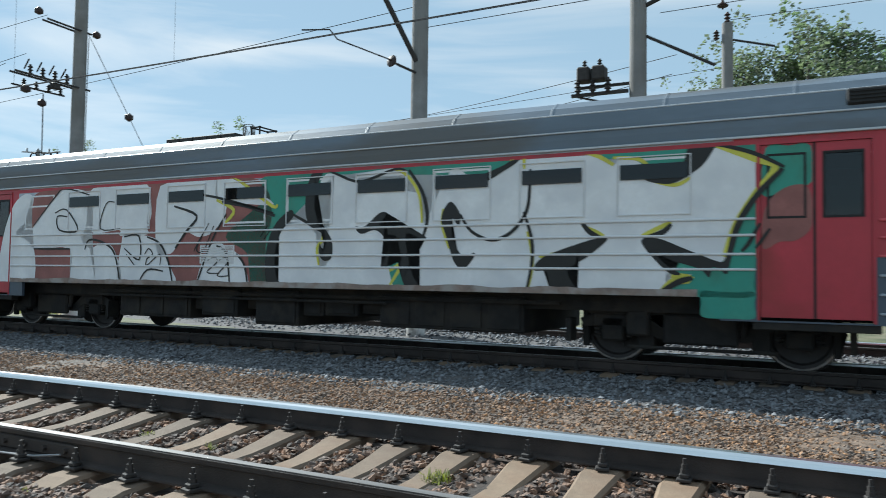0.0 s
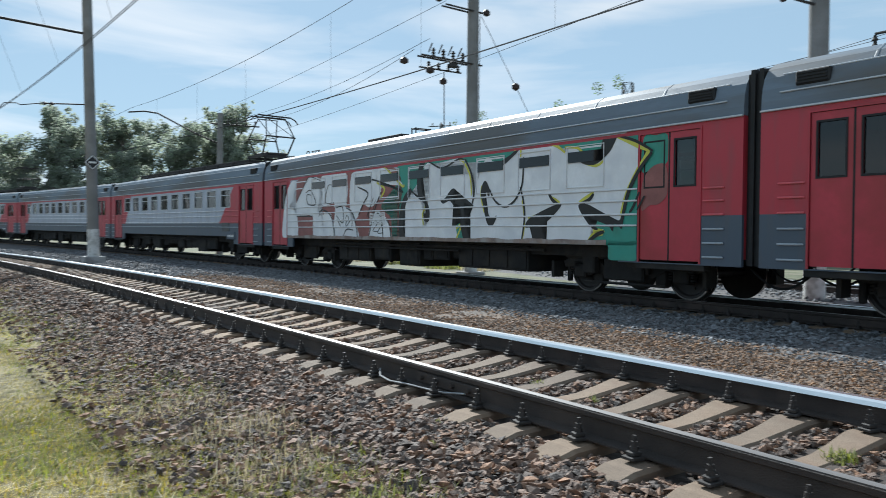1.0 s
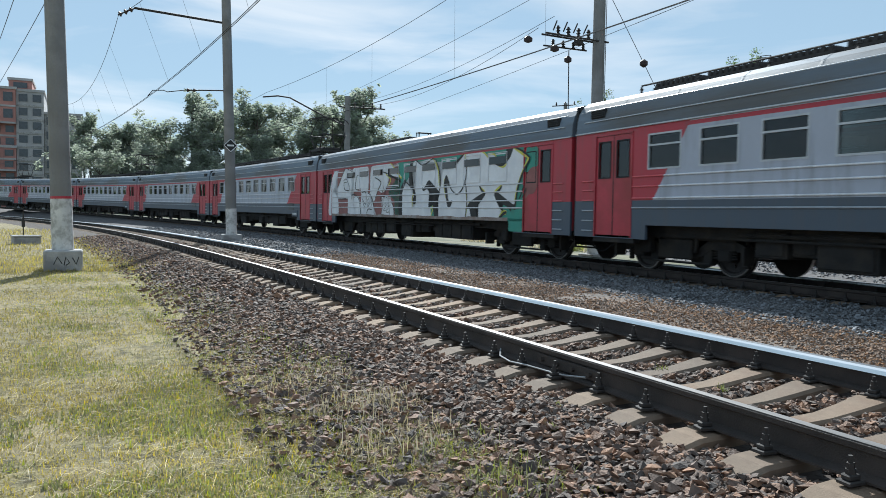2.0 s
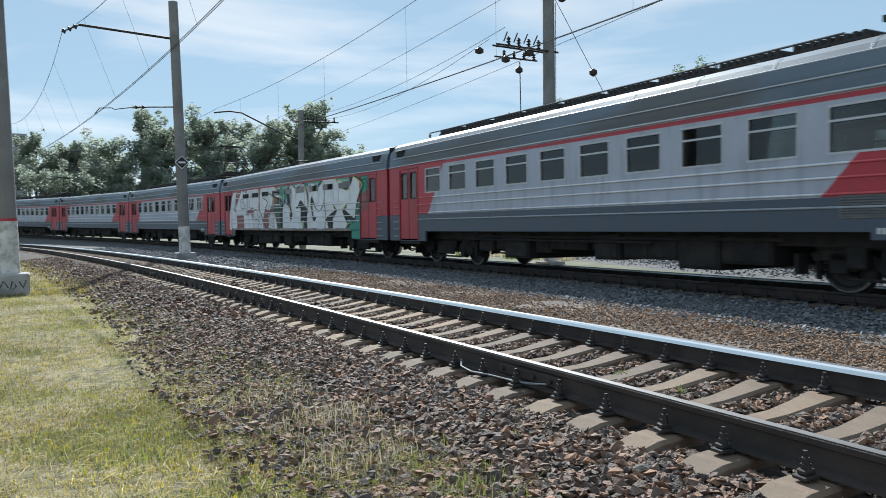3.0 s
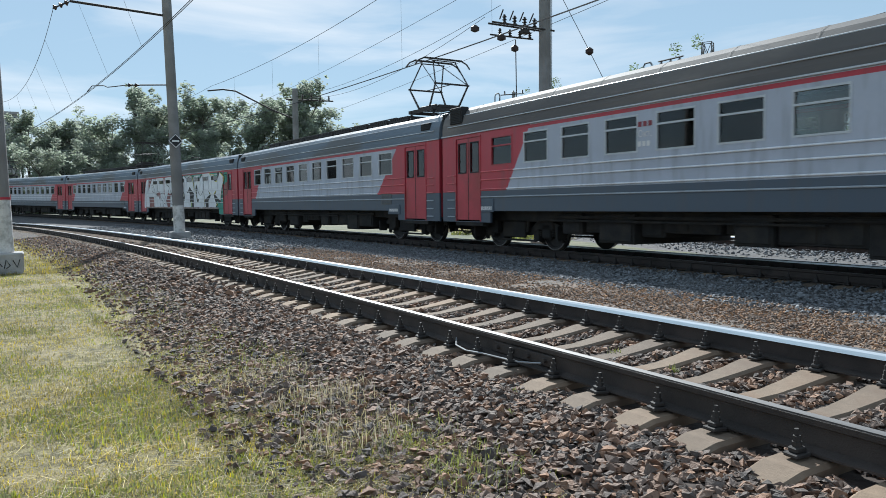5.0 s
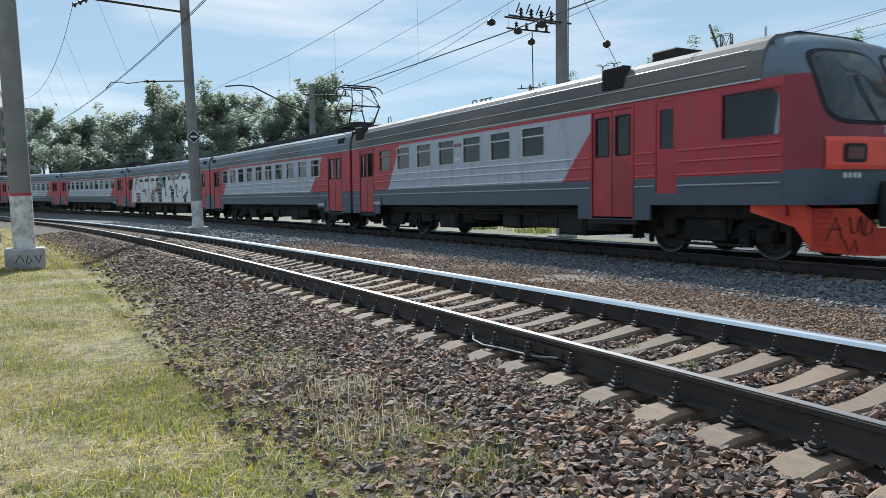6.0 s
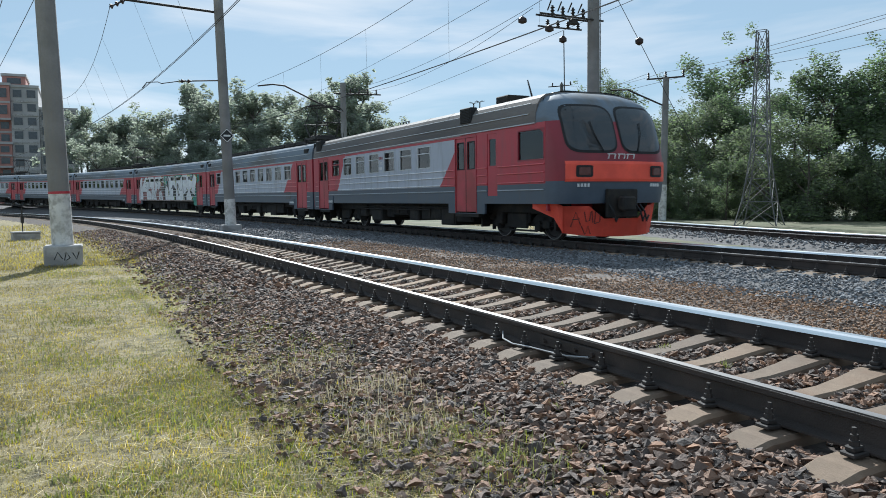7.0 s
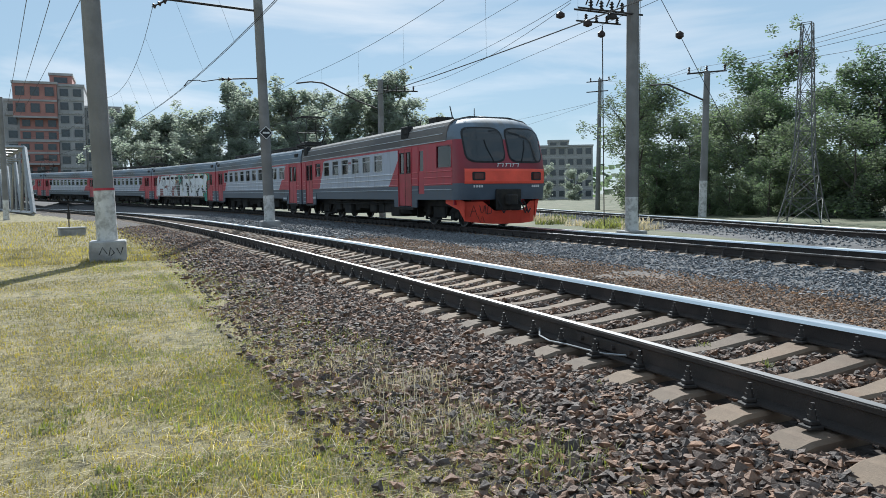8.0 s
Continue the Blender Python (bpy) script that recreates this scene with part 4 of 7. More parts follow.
def sprayed_car():
    car = thing("train_car", "commuter train car sprayed all over with silver, green and black graffiti", "train car", GROUP)
    shell(car, M_LIVERY_GRAF, WIN, (-8.4, 8.4))
    for s in (-1, 1):
        for c in WIN:
            window_part(car, c, 0.98, 2.13, 2.87, s, painted=True)
        for d in (-8.4, 8.4):
            door_part(car, d, s)
    roof_part(car)
    ribs_part(car, [(-7.72, 7.72)], mat=M_RIB)
    ribs_part(car, END_RIBS, M_LIVERY_RIB, END_RIB_Z)
    vents(car, -1.55, mat=M_RIB)
    gangway(car, 10.0)
    fit_out(car, UNDER_A)
    small_roof_fitting(car, -8.6)
    spray(car)
    bm = bmesh.new()
    for k in range(5):
        box(bm, -4.35 + 0.40 * k, -3.97 + 0.40 * k, -0.5, 0.5, 4.02, 4.13, 0.01)
    box(bm, -4.35, -2.37, -0.42, 0.42, 4.0, 4.03)
    for e in (-4.2, -3.4, -2.6):
        for s in (-1, 1):
            insulator(bm, (e, s * 0.4, 3.86), 0.17, 0.05)
    part("roof_resistor", bm, M_IRON, car, "dark resistor frame on insulators")
    fr = bmesh.new()
    for a in (-2.15, -1.93):
        for s in (-0.25, 0.25):
            tube(fr, (a, s, 3.88), (a, s, 4.28), 0.02, n=5)
        tube(fr, (a, -0.28, 4.26), (a, 0.28, 4.26), 0.018, n=5)
    for s in (-0.25, 0.25):
        tube(fr, (-2.18, s, 4.26), (-1.90, s, 4.26), 0.018, n=5)
    part("roof_rack", fr, M_IRON, car, "small open roof frame")
    return car


# sprayed lettering: rounded fills and tapering strokes, (along the car, height)
SPRAY_FILLS = []
SPRAY_STROKES = []
SPRAY_FILLS.append((M_GREENPAINT, 1, [(-0.45, 2.99), (1.16, 3.08), (3.11, 3.12), (4.54, 3.14), (5.66, 3.12), (7.11, 3.1), (7.77, 3.09), (7.81, 2.91), (8.3, 2.83), (8.3, 2.39), (8.14, 2.29), (7.94, 2.12), (7.77, 1.76), (7.7, 1.18), (7.7, 1.0), (7.3, 0.98), (7.01, 0.98), (4.57, 0.95), (4.56, 1.31), (1.19, 1.85), (-0.25, 0.95), (-0.69, 0.94), (-0.8, 1.57), (-1.35, 1.89), (-0.82, 2.29), (-0.43, 2.58)]))
SPRAY_FILLS.append((M_GREENPAINT, 1, [(7.05, 1.06), (7.4, 1.04), (7.7, 1.06), (7.7, 0.9), (7.7, 0.72), (7.4, 0.71), (7.06, 0.72), (7.06, 0.9)]))
SPRAY_FILLS.append((M_MAROON, 1, [(-8.06, 1.73), (-7.58, 2.23), (-7.02, 2.84), (-6.26, 2.99), (-3.49, 3.06), (-1.4, 3.15), (-0.44, 2.79), (-0.29, 2.08), (-0.8, 1.57), (-0.71, 0.96), (-7.09, 0.85), (-7.92, 1.09)]))
SPRAY_FILLS.append((M_WHITEPAINT, 2, [(-8.07, 0.9), (-8.08, 1.73), (-7.76, 2.59), (-7.32, 2.91), (-6.98, 2.81), (-7.19, 2.34), (-7.57, 2.08), (-7.36, 1.97), (-6.91, 1.72), (-6.94, 0.88)]))
SPRAY_FILLS.append((M_WHITEPAINT, 2, [(-6.95, 1.72), (-6.94, 2.21), (-6.25, 2.81), (-5.92, 2.98), (-5.15, 2.82), (-5.03, 2.06), (-5.37, 1.94), (-5.09, 1.71), (-4.67, 1.82), (-4.32, 1.64), (-4.17, 0.93), (-5.59, 0.9), (-5.7, 1.69)]))
SPRAY_FILLS.append((M_WHITEPAINT, 2, [(-5.11, 2.06), (-5.15, 2.82), (-4.81, 2.99), (-3.97, 2.97), (-3.45, 3.01), (-3.3, 2.36), (-3.44, 2.14), (-3.4, 1.97), (-4.17, 1.95), (-4.22, 2.07)]))
SPRAY_FILLS.append((M_WHITEPAINT, 2, [(-4.12, 0.93), (-4.13, 1.81), (-4.0, 1.98), (-3.4, 1.94), (-3.04, 1.8), (-2.76, 1.36), (-2.65, 0.95)]))
SPRAY_FILLS.append((M_WHITEPAINT, 2, [(-3.14, 1.69), (-3.08, 2.91), (-2.11, 3.03), (-1.6, 2.97), (-1.63, 2.68), (-1.34, 2.43), (-1.64, 2.0), (-2.03, 1.9), (-2.36, 1.99), (-2.62, 1.69), (-2.8, 1.58)]))
SPRAY_FILLS.append((M_WHITEPAINT, 2, [(-2.03, 0.94), (-1.77, 1.68), (-1.37, 1.73), (-1.26, 0.98)]))
SPRAY_FILLS.append((M_WHITEPAINT, 2, [(-1.18, 0.98), (-1.29, 1.61), (-1.07, 1.6), (-0.87, 1.37), (-0.78, 0.98)]))
SPRAY_FILLS.append((M_WHITEPAINT, 2, [(-1.6, 2.97), (-1.32, 2.99), (-0.84, 2.79), (-0.22, 2.46), (-0.83, 2.48), (-1.49, 2.55)]))
SPRAY_FILLS.append((M_WHITEPAINT, 2, [(-0.17, 0.99), (-0.21, 1.37), (-0.09, 1.87), (0.15, 2.2), (0.53, 2.09), (0.86, 1.91), (0.99, 1.47), (0.79, 1.38), (0.71, 2.05), (0.64, 2.45), (0.75, 2.73), (0.93, 2.94), (1.34, 2.88), (2.28, 2.96), (2.55, 2.82), (2.77, 2.46), (2.85, 2.05), (3.32, 2.88), (3.81, 2.64), (4.32, 2.91), (4.41, 3.03), (5.16, 3.04), (5.58, 2.98), (5.86, 2.81), (6.06, 2.9), (6.37, 2.71), (6.45, 2.57), (6.93, 2.61), (7.2, 2.95), (7.71, 2.77), (7.94, 2.65), (7.71, 2.33), (7.5, 1.95), (7.34, 1.47), (7.04, 1.4), (6.6, 1.28), (6.45, 1.0), (4.66, 0.96), (2.54, 0.95), (0.0, 0.96)]))
SPRAY_FILLS.append((M_GREENPAINT, 3, [(2.21, 1.38), (2.37, 1.52), (2.53, 1.07), (2.32, 1.02), (2.23, 1.2)]))
SPRAY_FILLS.append((M_GREENPAINT, 3, [(6.41, 1.57), (6.68, 1.53), (6.96, 1.41), (7.08, 1.31), (6.72, 1.28), (6.51, 1.4)]))
SPRAY_FILLS.append((M_BLACKPAINT, 5, [(4.7, 1.32), (4.84, 1.51), (5.54, 1.75), (5.79, 1.76), (5.5, 1.51), (5.21, 1.31), (5.36, 0.99), (4.99, 0.97), (4.9, 1.29)]))
SPRAY_FILLS.append((M_BLACKPAINT, 5, [(6.26, 1.74), (6.49, 1.76), (6.86, 1.61), (7.29, 1.44), (7.34, 1.51), (7.35, 1.31), (7.2, 1.38), (7.15, 1.24), (7.03, 1.35), (6.68, 1.46), (6.44, 1.57), (6.6, 1.4), (6.79, 1.28), (6.64, 1.29), (6.39, 1.53)]))
SPRAY_FILLS.append((M_BLACKPAINT, 5, [(6.3, 2.58), (6.37, 2.71), (6.79, 2.75), (6.91, 3.06), (7.22, 3.03), (7.11, 2.78), (6.95, 2.64), (6.71, 2.51), (6.49, 2.51)]))
SPRAY_FILLS.append((M_BLACKPAINT, 5, [(0.74, 3.05), (0.87, 3.02), (0.72, 2.74), (0.68, 2.35), (0.86, 2.05), (1.05, 1.81), (1.06, 1.52), (0.92, 1.45), (0.8, 1.55), (0.8, 1.76), (0.87, 1.62), (0.94, 1.76), (0.81, 1.96), (0.53, 2.14), (0.48, 2.55), (0.59, 2.94)]))
SPRAY_FILLS.append((M_BLACKPAINT, 5, [(0.15, 2.34), (0.22, 2.22), (-0.05, 1.95), (-0.17, 1.57), (-0.13, 1.17), (0.07, 0.96), (-0.28, 0.95), (-0.39, 1.32), (-0.34, 1.77), (-0.16, 2.12)]))
SPRAY_FILLS.append((M_BLACKPAINT, 5, [(1.53, 2.02), (1.73, 2.03), (1.99, 2.23), (2.15, 2.23), (2.15, 2.07), (2.0, 2.03), (2.46, 2.0), (2.85, 1.85), (2.83, 1.79), (2.52, 1.89), (2.55, 1.56), (2.66, 1.2), (2.85, 0.97), (2.56, 0.97), (2.38, 1.38), (2.36, 1.82), (2.11, 1.86), (2.27, 1.66), (2.17, 1.38), (2.44, 1.47), (2.04, 1.33), (2.2, 1.66), (1.96, 1.95), (1.65, 1.9)]))
SPRAY_FILLS.append((M_BLACKPAINT, 5, [(3.33, 2.37), (3.48, 2.17), (3.45, 2.0), (3.33, 2.13), (3.35, 1.82), (3.52, 1.54), (3.73, 1.58), (3.69, 1.46), (3.54, 1.33), (3.38, 1.44), (3.24, 1.83), (3.15, 2.09), (3.21, 2.29)]))
SPRAY_FILLS.append((M_BLACKPAINT, 5, [(3.9, 2.66), (3.82, 2.75), (4.27, 2.93), (4.41, 3.15), (4.5, 3.14), (4.44, 2.95), (4.23, 2.82)]))
SPRAY_FILLS.append((M_MAROON, 3, [(8.01, 2.41), (8.2, 2.47), (8.3, 2.36), (8.3, 1.9), (8.26, 1.47), (7.8, 1.55), (7.77, 1.69), (7.91, 2.05)]))
SPRAY_STROKES.append((M_YELLOWPAINT, 4, 0.063, [(0.79, 1.38), (0.75, 1.67), (0.86, 1.81), (0.83, 1.97), (0.53, 2.11)]))
SPRAY_STROKES.append((M_YELLOWPAINT, 4, 0.054, [(2.28, 2.94), (2.52, 2.82), (2.74, 2.51), (2.8, 2.06)]))
SPRAY_STROKES.append((M_YELLOWPAINT, 4, 0.072, [(4.32, 2.93), (4.45, 3.06), (5.16, 3.06), (5.58, 2.97), (5.87, 2.8)]))
SPRAY_STROKES.append((M_YELLOWPAINT, 4, 0.09, [(7.24, 2.98), (7.71, 2.77), (7.95, 2.65), (7.71, 2.31), (7.47, 1.91), (7.34, 1.51)]))
SPRAY_STROKES.append((M_YELLOWPAINT, 4, 0.054, [(5.42, 1.96), (5.72, 1.75), (4.78, 1.51)]))
SPRAY_STROKES.append((M_YELLOWPAINT, 4, 0.063, [(6.27, 1.8), (6.66, 1.98)]))
SPRAY_STROKES.append((M_YELLOWPAINT, 4, 0.108, [(6.53, 1.03), (6.68, 1.17), (6.91, 1.22), (6.66, 1.26)]))
SPRAY_STROKES.append((M_YELLOWPAINT, 4, 0.063, [(4.59, 1.89), (4.67, 1.56), (4.64, 1.22), (4.57, 0.99)]))
SPRAY_STROKES.append((M_YELLOWPAINT, 4, 0.063, [(2.21, 1.29), (2.44, 1.4), (2.22, 1.06)]))
SPRAY_STROKES.append((M_YELLOWPAINT, 4, 0.054, [(3.18, 2.27), (3.17, 2.0), (3.29, 1.65)]))
SPRAY_STROKES.append((M_YELLOWPAINT, 4, 0.063, [(-1.4, 3.13), (-0.84, 2.79), (-0.25, 2.42), (-0.14, 2.45)]))
SPRAY_STROKES.append((M_YELLOWPAINT, 4, 0.072, [(-1.59, 2.58), (-1.16, 2.38), (-1.36, 2.15)]))
SPRAY_STROKES.append((M_YELLOWPAINT, 4, 0.054, [(5.86, 2.9), (6.22, 2.86), (6.39, 2.71)]))
SPRAY_STROKES.append((M_YELLOWPAINT, 4, 0.054, [(4.52, 3.14), (4.53, 2.82)]))
SPRAY_STROKES.append((M_YELLOWPAINT, 4, 0.054, [(6.37, 2.56), (6.71, 2.48), (6.91, 2.57)]))
SPRAY_STROKES.append((M_BLACKPAINT, 6, 0.054, [(3.48, 2.17), (3.67, 1.91), (4.01, 1.77), (4.33, 1.88), (4.57, 2.18), (4.62, 2.56), (4.63, 2.81)]))
SPRAY_STROKES.append((M_BLACKPAINT, 6, 0.054, [(4.53, 2.18), (4.65, 1.81), (4.67, 1.47), (4.58, 0.99)]))
SPRAY_STROKES.append((M_BLACKPAINT, 6, 0.063, [(2.55, 2.91), (2.8, 2.55), (2.9, 2.14), (2.83, 1.85)]))
SPRAY_STROKES.append((M_BLACKPAINT, 6, 0.054, [(0.22, 2.26), (0.53, 2.11), (0.86, 1.94)]))
SPRAY_STROKES.append((M_BLACKPAINT, 6, 0.072, [(5.42, 2.0), (5.54, 1.86), (5.75, 1.75)]))
SPRAY_STROKES.append((M_BLACKPAINT, 6, 0.072, [(6.66, 1.95), (6.54, 1.84), (6.3, 1.77)]))
SPRAY_STROKES.append((M_BLACKPAINT, 6, 0.081, [(8.04, 2.63), (7.74, 2.31), (7.52, 1.95), (7.41, 1.58), (7.35, 1.29)]))
SPRAY_STROKES.append((M_BLACKPAINT, 6, 0.054, [(7.22, 3.0), (7.67, 2.86), (8.06, 2.65)]))
SPRAY_STROKES.append((M_BLACKPAINT, 6, 0.054, [(7.77, 1.94), (7.64, 1.69), (7.55, 1.58)]))
SPRAY_STROKES.append((M_BLACKPAINT, 6, 0.045, [(7.89, 1.87), (7.72, 1.62)]))
SPRAY_STROKES.append((M_BLACKPAINT, 6, 0.045, [(0.92, 3.02), (1.16, 2.91), (1.63, 2.77), (2.28, 2.94), (2.52, 2.89)]))
SPRAY_STROKES.append((M_BLACKPAINT, 6, 0.081, [(6.49, 1.01), (6.75, 1.17), (6.94, 1.23)]))
SPRAY_STROKES.append((M_BLACKPAINT, 6, 0.045, [(-2.02, 2.7), (-1.45, 2.6), (-0.23, 2.3)]))
SPRAY_STROKES.append((M_BLACKPAINT, 6, 0.072, [(-1.45, 2.54), (-0.83, 2.44), (-0.19, 2.25)]))
SPRAY_STROKES.append((M_BLACKPAINT, 6, 0.054, [(-2.68, 2.5), (-2.08, 2.3), (-2.36, 1.99), (-2.62, 1.69)]))
SPRAY_STROKES.append((M_BLACKPAINT, 6, 0.036, [(-5.15, 2.82), (-5.92, 2.98), (-6.25, 2.81), (-6.94, 2.21)]))
SPRAY_STROKES.append((M_BLACKPAINT, 6, 0.045, [(-6.91, 1.71), (-5.7, 1.7)]))
SPRAY_STROKES.append((M_BLACKPAINT, 6, 0.045, [(-4.12, 0.93), (-4.32, 1.59), (-4.67, 1.82), (-5.1, 1.88), (-5.23, 1.68)]))
SPRAY_STROKES.append((M_BLACKPAINT, 6, 0.045, [(-2.65, 0.95), (-2.79, 1.42), (-3.03, 1.78), (-3.4, 1.92)]))
SPRAY_STROKES.append((M_BLACKPAINT, 6, 0.045, [(-2.06, 0.96), (-1.7, 1.79), (-1.34, 2.31)]))
SPRAY_STROKES.append((M_BLACKPAINT, 6, 0.045, [(-1.21, 0.98), (-1.31, 1.58), (-1.56, 1.73)]))
SPRAY_STROKES.append((M_BLACKPAINT, 6, 0.045, [(-0.78, 0.98), (-0.87, 1.37), (-1.07, 1.58)]))
SPRAY_STROKES.append((M_BLACKPAINT, 6, 0.036, [(-6.23, 2.47), (-5.86, 2.53), (-5.47, 2.09), (-6.06, 2.1), (-6.15, 2.39), (-5.81, 2.38)]))
SPRAY_STROKES.append((M_BLACKPAINT, 6, 0.036, [(-4.05, 1.93), (-3.63, 1.94), (-3.6, 1.47), (-4.04, 1.7)]))
SPRAY_STROKES.append((M_BLACKPAINT, 6, 0.027, [(-3.45, 1.58), (-3.34, 1.69), (-3.23, 1.58), (-3.38, 1.49), (-3.38, 1.36), (-3.03, 1.58), (-3.02, 1.36)]))
SPRAY_STROKES.append((M_BLACKPAINT, 6, 0.027, [(-1.92, 1.95), (-2.13, 1.63)]))
SPRAY_STROKES.append((M_BLACKPAINT, 6, 0.027, [(-1.76, 2.16), (-2.06, 1.69), (-1.88, 1.64), (-1.64, 2.1)]))
SPRAY_STROKES.append((M_BLACKPAINT, 6, 0.027, [(-1.79, 1.45), (-1.59, 1.52), (-1.54, 1.42), (-1.78, 1.24), (-1.47, 1.22)]))
SPRAY_STROKES.append((M_BLACKPAINT, 6, 0.027, [(-1.5, 1.45), (-1.34, 1.51), (-1.28, 1.41), (-1.52, 1.18), (-1.22, 1.18)]))
SPRAY_STROKES.append((M_BLACKPAINT, 6, 0.027, [(-0.35, 2.08), (-0.51, 1.88)]))
SPRAY_STROKES.append((M_BLACKPAINT, 6, 0.027, [(-0.26, 2.03), (-0.43, 1.83)]))
SPRAY_STROKES.append((M_BLACKPAINT, 6, 0.036, [(-3.63, 0.97), (-3.37, 1.27), (-2.93, 1.25)]))
SPRAY_STROKES.append((M_BLACKPAINT, 6, 0.027, [(-3.98, 1.59), (-3.73, 1.36)]))
SPRAY_STROKES.append((M_BLACKPAINT, 6, 0.027, [(-4.17, 2.1), (-4.77, 2.11), (-4.62, 2.61), (-4.37, 2.64)]))


def rounded(pts, closed, n=4):
    """Catmull-Rom curve through the points."""
    out, k = [], len(pts)
    for i in range(k if closed else k - 1):
        p = [Vector((*pts[(i + j) % k if closed else min(k - 1, max(0, i + j))], 0)) for j in (-1, 0, 1, 2)]
        for s in range(n):
            t = s / n
            q = 0.5 * (2 * p[1] + (p[2] - p[0]) * t + (2 * p[0] - 5 * p[1] + 4 * p[2] - p[3]) * t * t + (3 * p[1] - p[0] - 3 * p[2] + p[3]) * t ** 3)
            out.append((q.x, q.y))
    if not closed:
        out.append(tuple(pts[-1]))
    return out


def spray(car):
    for mat, layer, pts in SPRAY_FILLS:
        bm = bmesh.new()
        y = -SIDE - 0.003 - 0.0022 * layer
        vs = [bm.verts.new((min(x, 7.72), y, min(2.96, max(0.70 if x > 6.9 else 0.985, z)))) for x, z in rounded(pts, True)]
        f = bm.faces.new(vs)
        bmesh.ops.triangulate(bm, faces=[f])
        part("sprayed_fill", bm, mat, car)
    for mat, layer, w, pts in SPRAY_STROKES:
        bm = bmesh.new()
        y = -SIDE - 0.003 - 0.0022 * layer
        c = rounded(pts, False)
        rows = []
        for i, (x, z) in enumerate(c):
            a, b = c[max(0, i - 1)], c[min(len(c) - 1, i + 1)]
            d = Vector((b[0] - a[0], b[1] - a[1]))
            d = d.normalized() if d.length else Vector((1, 0))
            k = w / 2 * (0.45 + 0.55 * math.sin(math.pi * (0.12 + 0.76 * i / (len(c) - 1))))
            rows.append([bm.verts.new((x - d.y * k * s, y, min(2.97, max(0.985, z + d.x * k * s)))) for s in (-1, 1)])
        for a, b in zip(rows, rows[1:]):
            bm.faces.new((a[0], a[1], b[1], b[0]))
        part("sprayed_stroke", bm, mat, car)
    rng = random.Random(44)
    bm = bmesh.new()
    low, high = [], []
    for i in range(100):
        x = -7.7 + 14.7 * i / 99
        low.append(bm.verts.new((x, -SIDE - 0.0195, 0.982)))
        high.append(bm.verts.new((x, -SIDE - 0.0195, 1.075 + 0.03 * noise.noise(Vector((x * 1.3, 0, 5))) + rng.uniform(-0.008, 0.008))))
    for i in range(99):
        bm.faces.new((low[i], low[i + 1], high[i + 1], high[i]))
    part("dust_band", bm, M_DUST, car, "brown brake dust along the sill")
    for c in WIN:
        if c < -6:
            continue
        bm = bmesh.new()
        box(bm, c - 0.455, c + 0.455, -SIDE - 0.026, -SIDE - 0.020, 2.575, 2.785)
        part("clear_strip", bm, M_CABGLASS, car, "unpainted strip of dark window glass")
        bm = bmesh.new()
        cells(bm, c - 0.50, c + 0.50, 2.08, 2.90, -SIDE - 0.026, -SIDE - 0.004, [(c - 0.485, c + 0.485, 2.095, 2.885)])
        part("window_edge", bm, M_RIB, car, "pale raised window edge")
    for mat, pts in ((M_GREENPAINT, [(7.80, 2.30), (7.84, 2.90), (8.1, 2.92), (8.36, 2.90), (8.37, 2.45), (8.1, 2.38)]), (M_MAROON, [(7.80, 1.62), (7.82, 2.1), (8.0, 2.35), (8.25, 2.42), (8.36, 2.3), (8.37, 1.9), (8.2, 1.72), (8.0, 1.7)])):
        bm = bmesh.new()
        f = bm.faces.new([bm.verts.new((min(8.375, max(7.785, x)), -SIDE + (0.0075 if mat is M_GREENPAINT else 0.0055), z)) for x, z in rounded(pts, True)])
        bmesh.ops.triangulate(bm, faces=[f])
        part("sprayed_fill", bm, mat, car)


# ---- cab car ----
NOSE_ROWS = [(0.98, 9.82, 1.74), (1.25, 9.88, 1.74), (1.55, 9.90, 1.74), (2.05, 9.90, 1.74), (2.35, 9.84, 1.74), (2.70, 9.73, 1.735), (3.06, 9.60, 1.735), (3.32, 9.46, 1.71),
             (3.56, 9.27, 1.62), (3.74, 9.02, 1.44), (3.87, 8.70, 1.15), (3.94, 8.35, 0.80)]
BULGE = [(0, 0), (0.35, 0.01), (0.6, 0.045), (0.78, 0.11), (0.9, 0.22), (0.965, 0.33), (1.0, 0.50)]


def nose_point(y, z, out=0.0):
    zs = [r[0] for r in NOSE_ROWS]
    xf = float(np.interp(z, zs, [r[1] for r in NOSE_ROWS]))
    w = float(np.interp(z, zs, [r[2] for r in NOSE_ROWS]))
    u = min(1.0, abs(y) / w)
    return Vector((xf - float(np.interp(u, [b[0] for b in BULGE], [b[1] for b in BULGE])) + out, y, z))


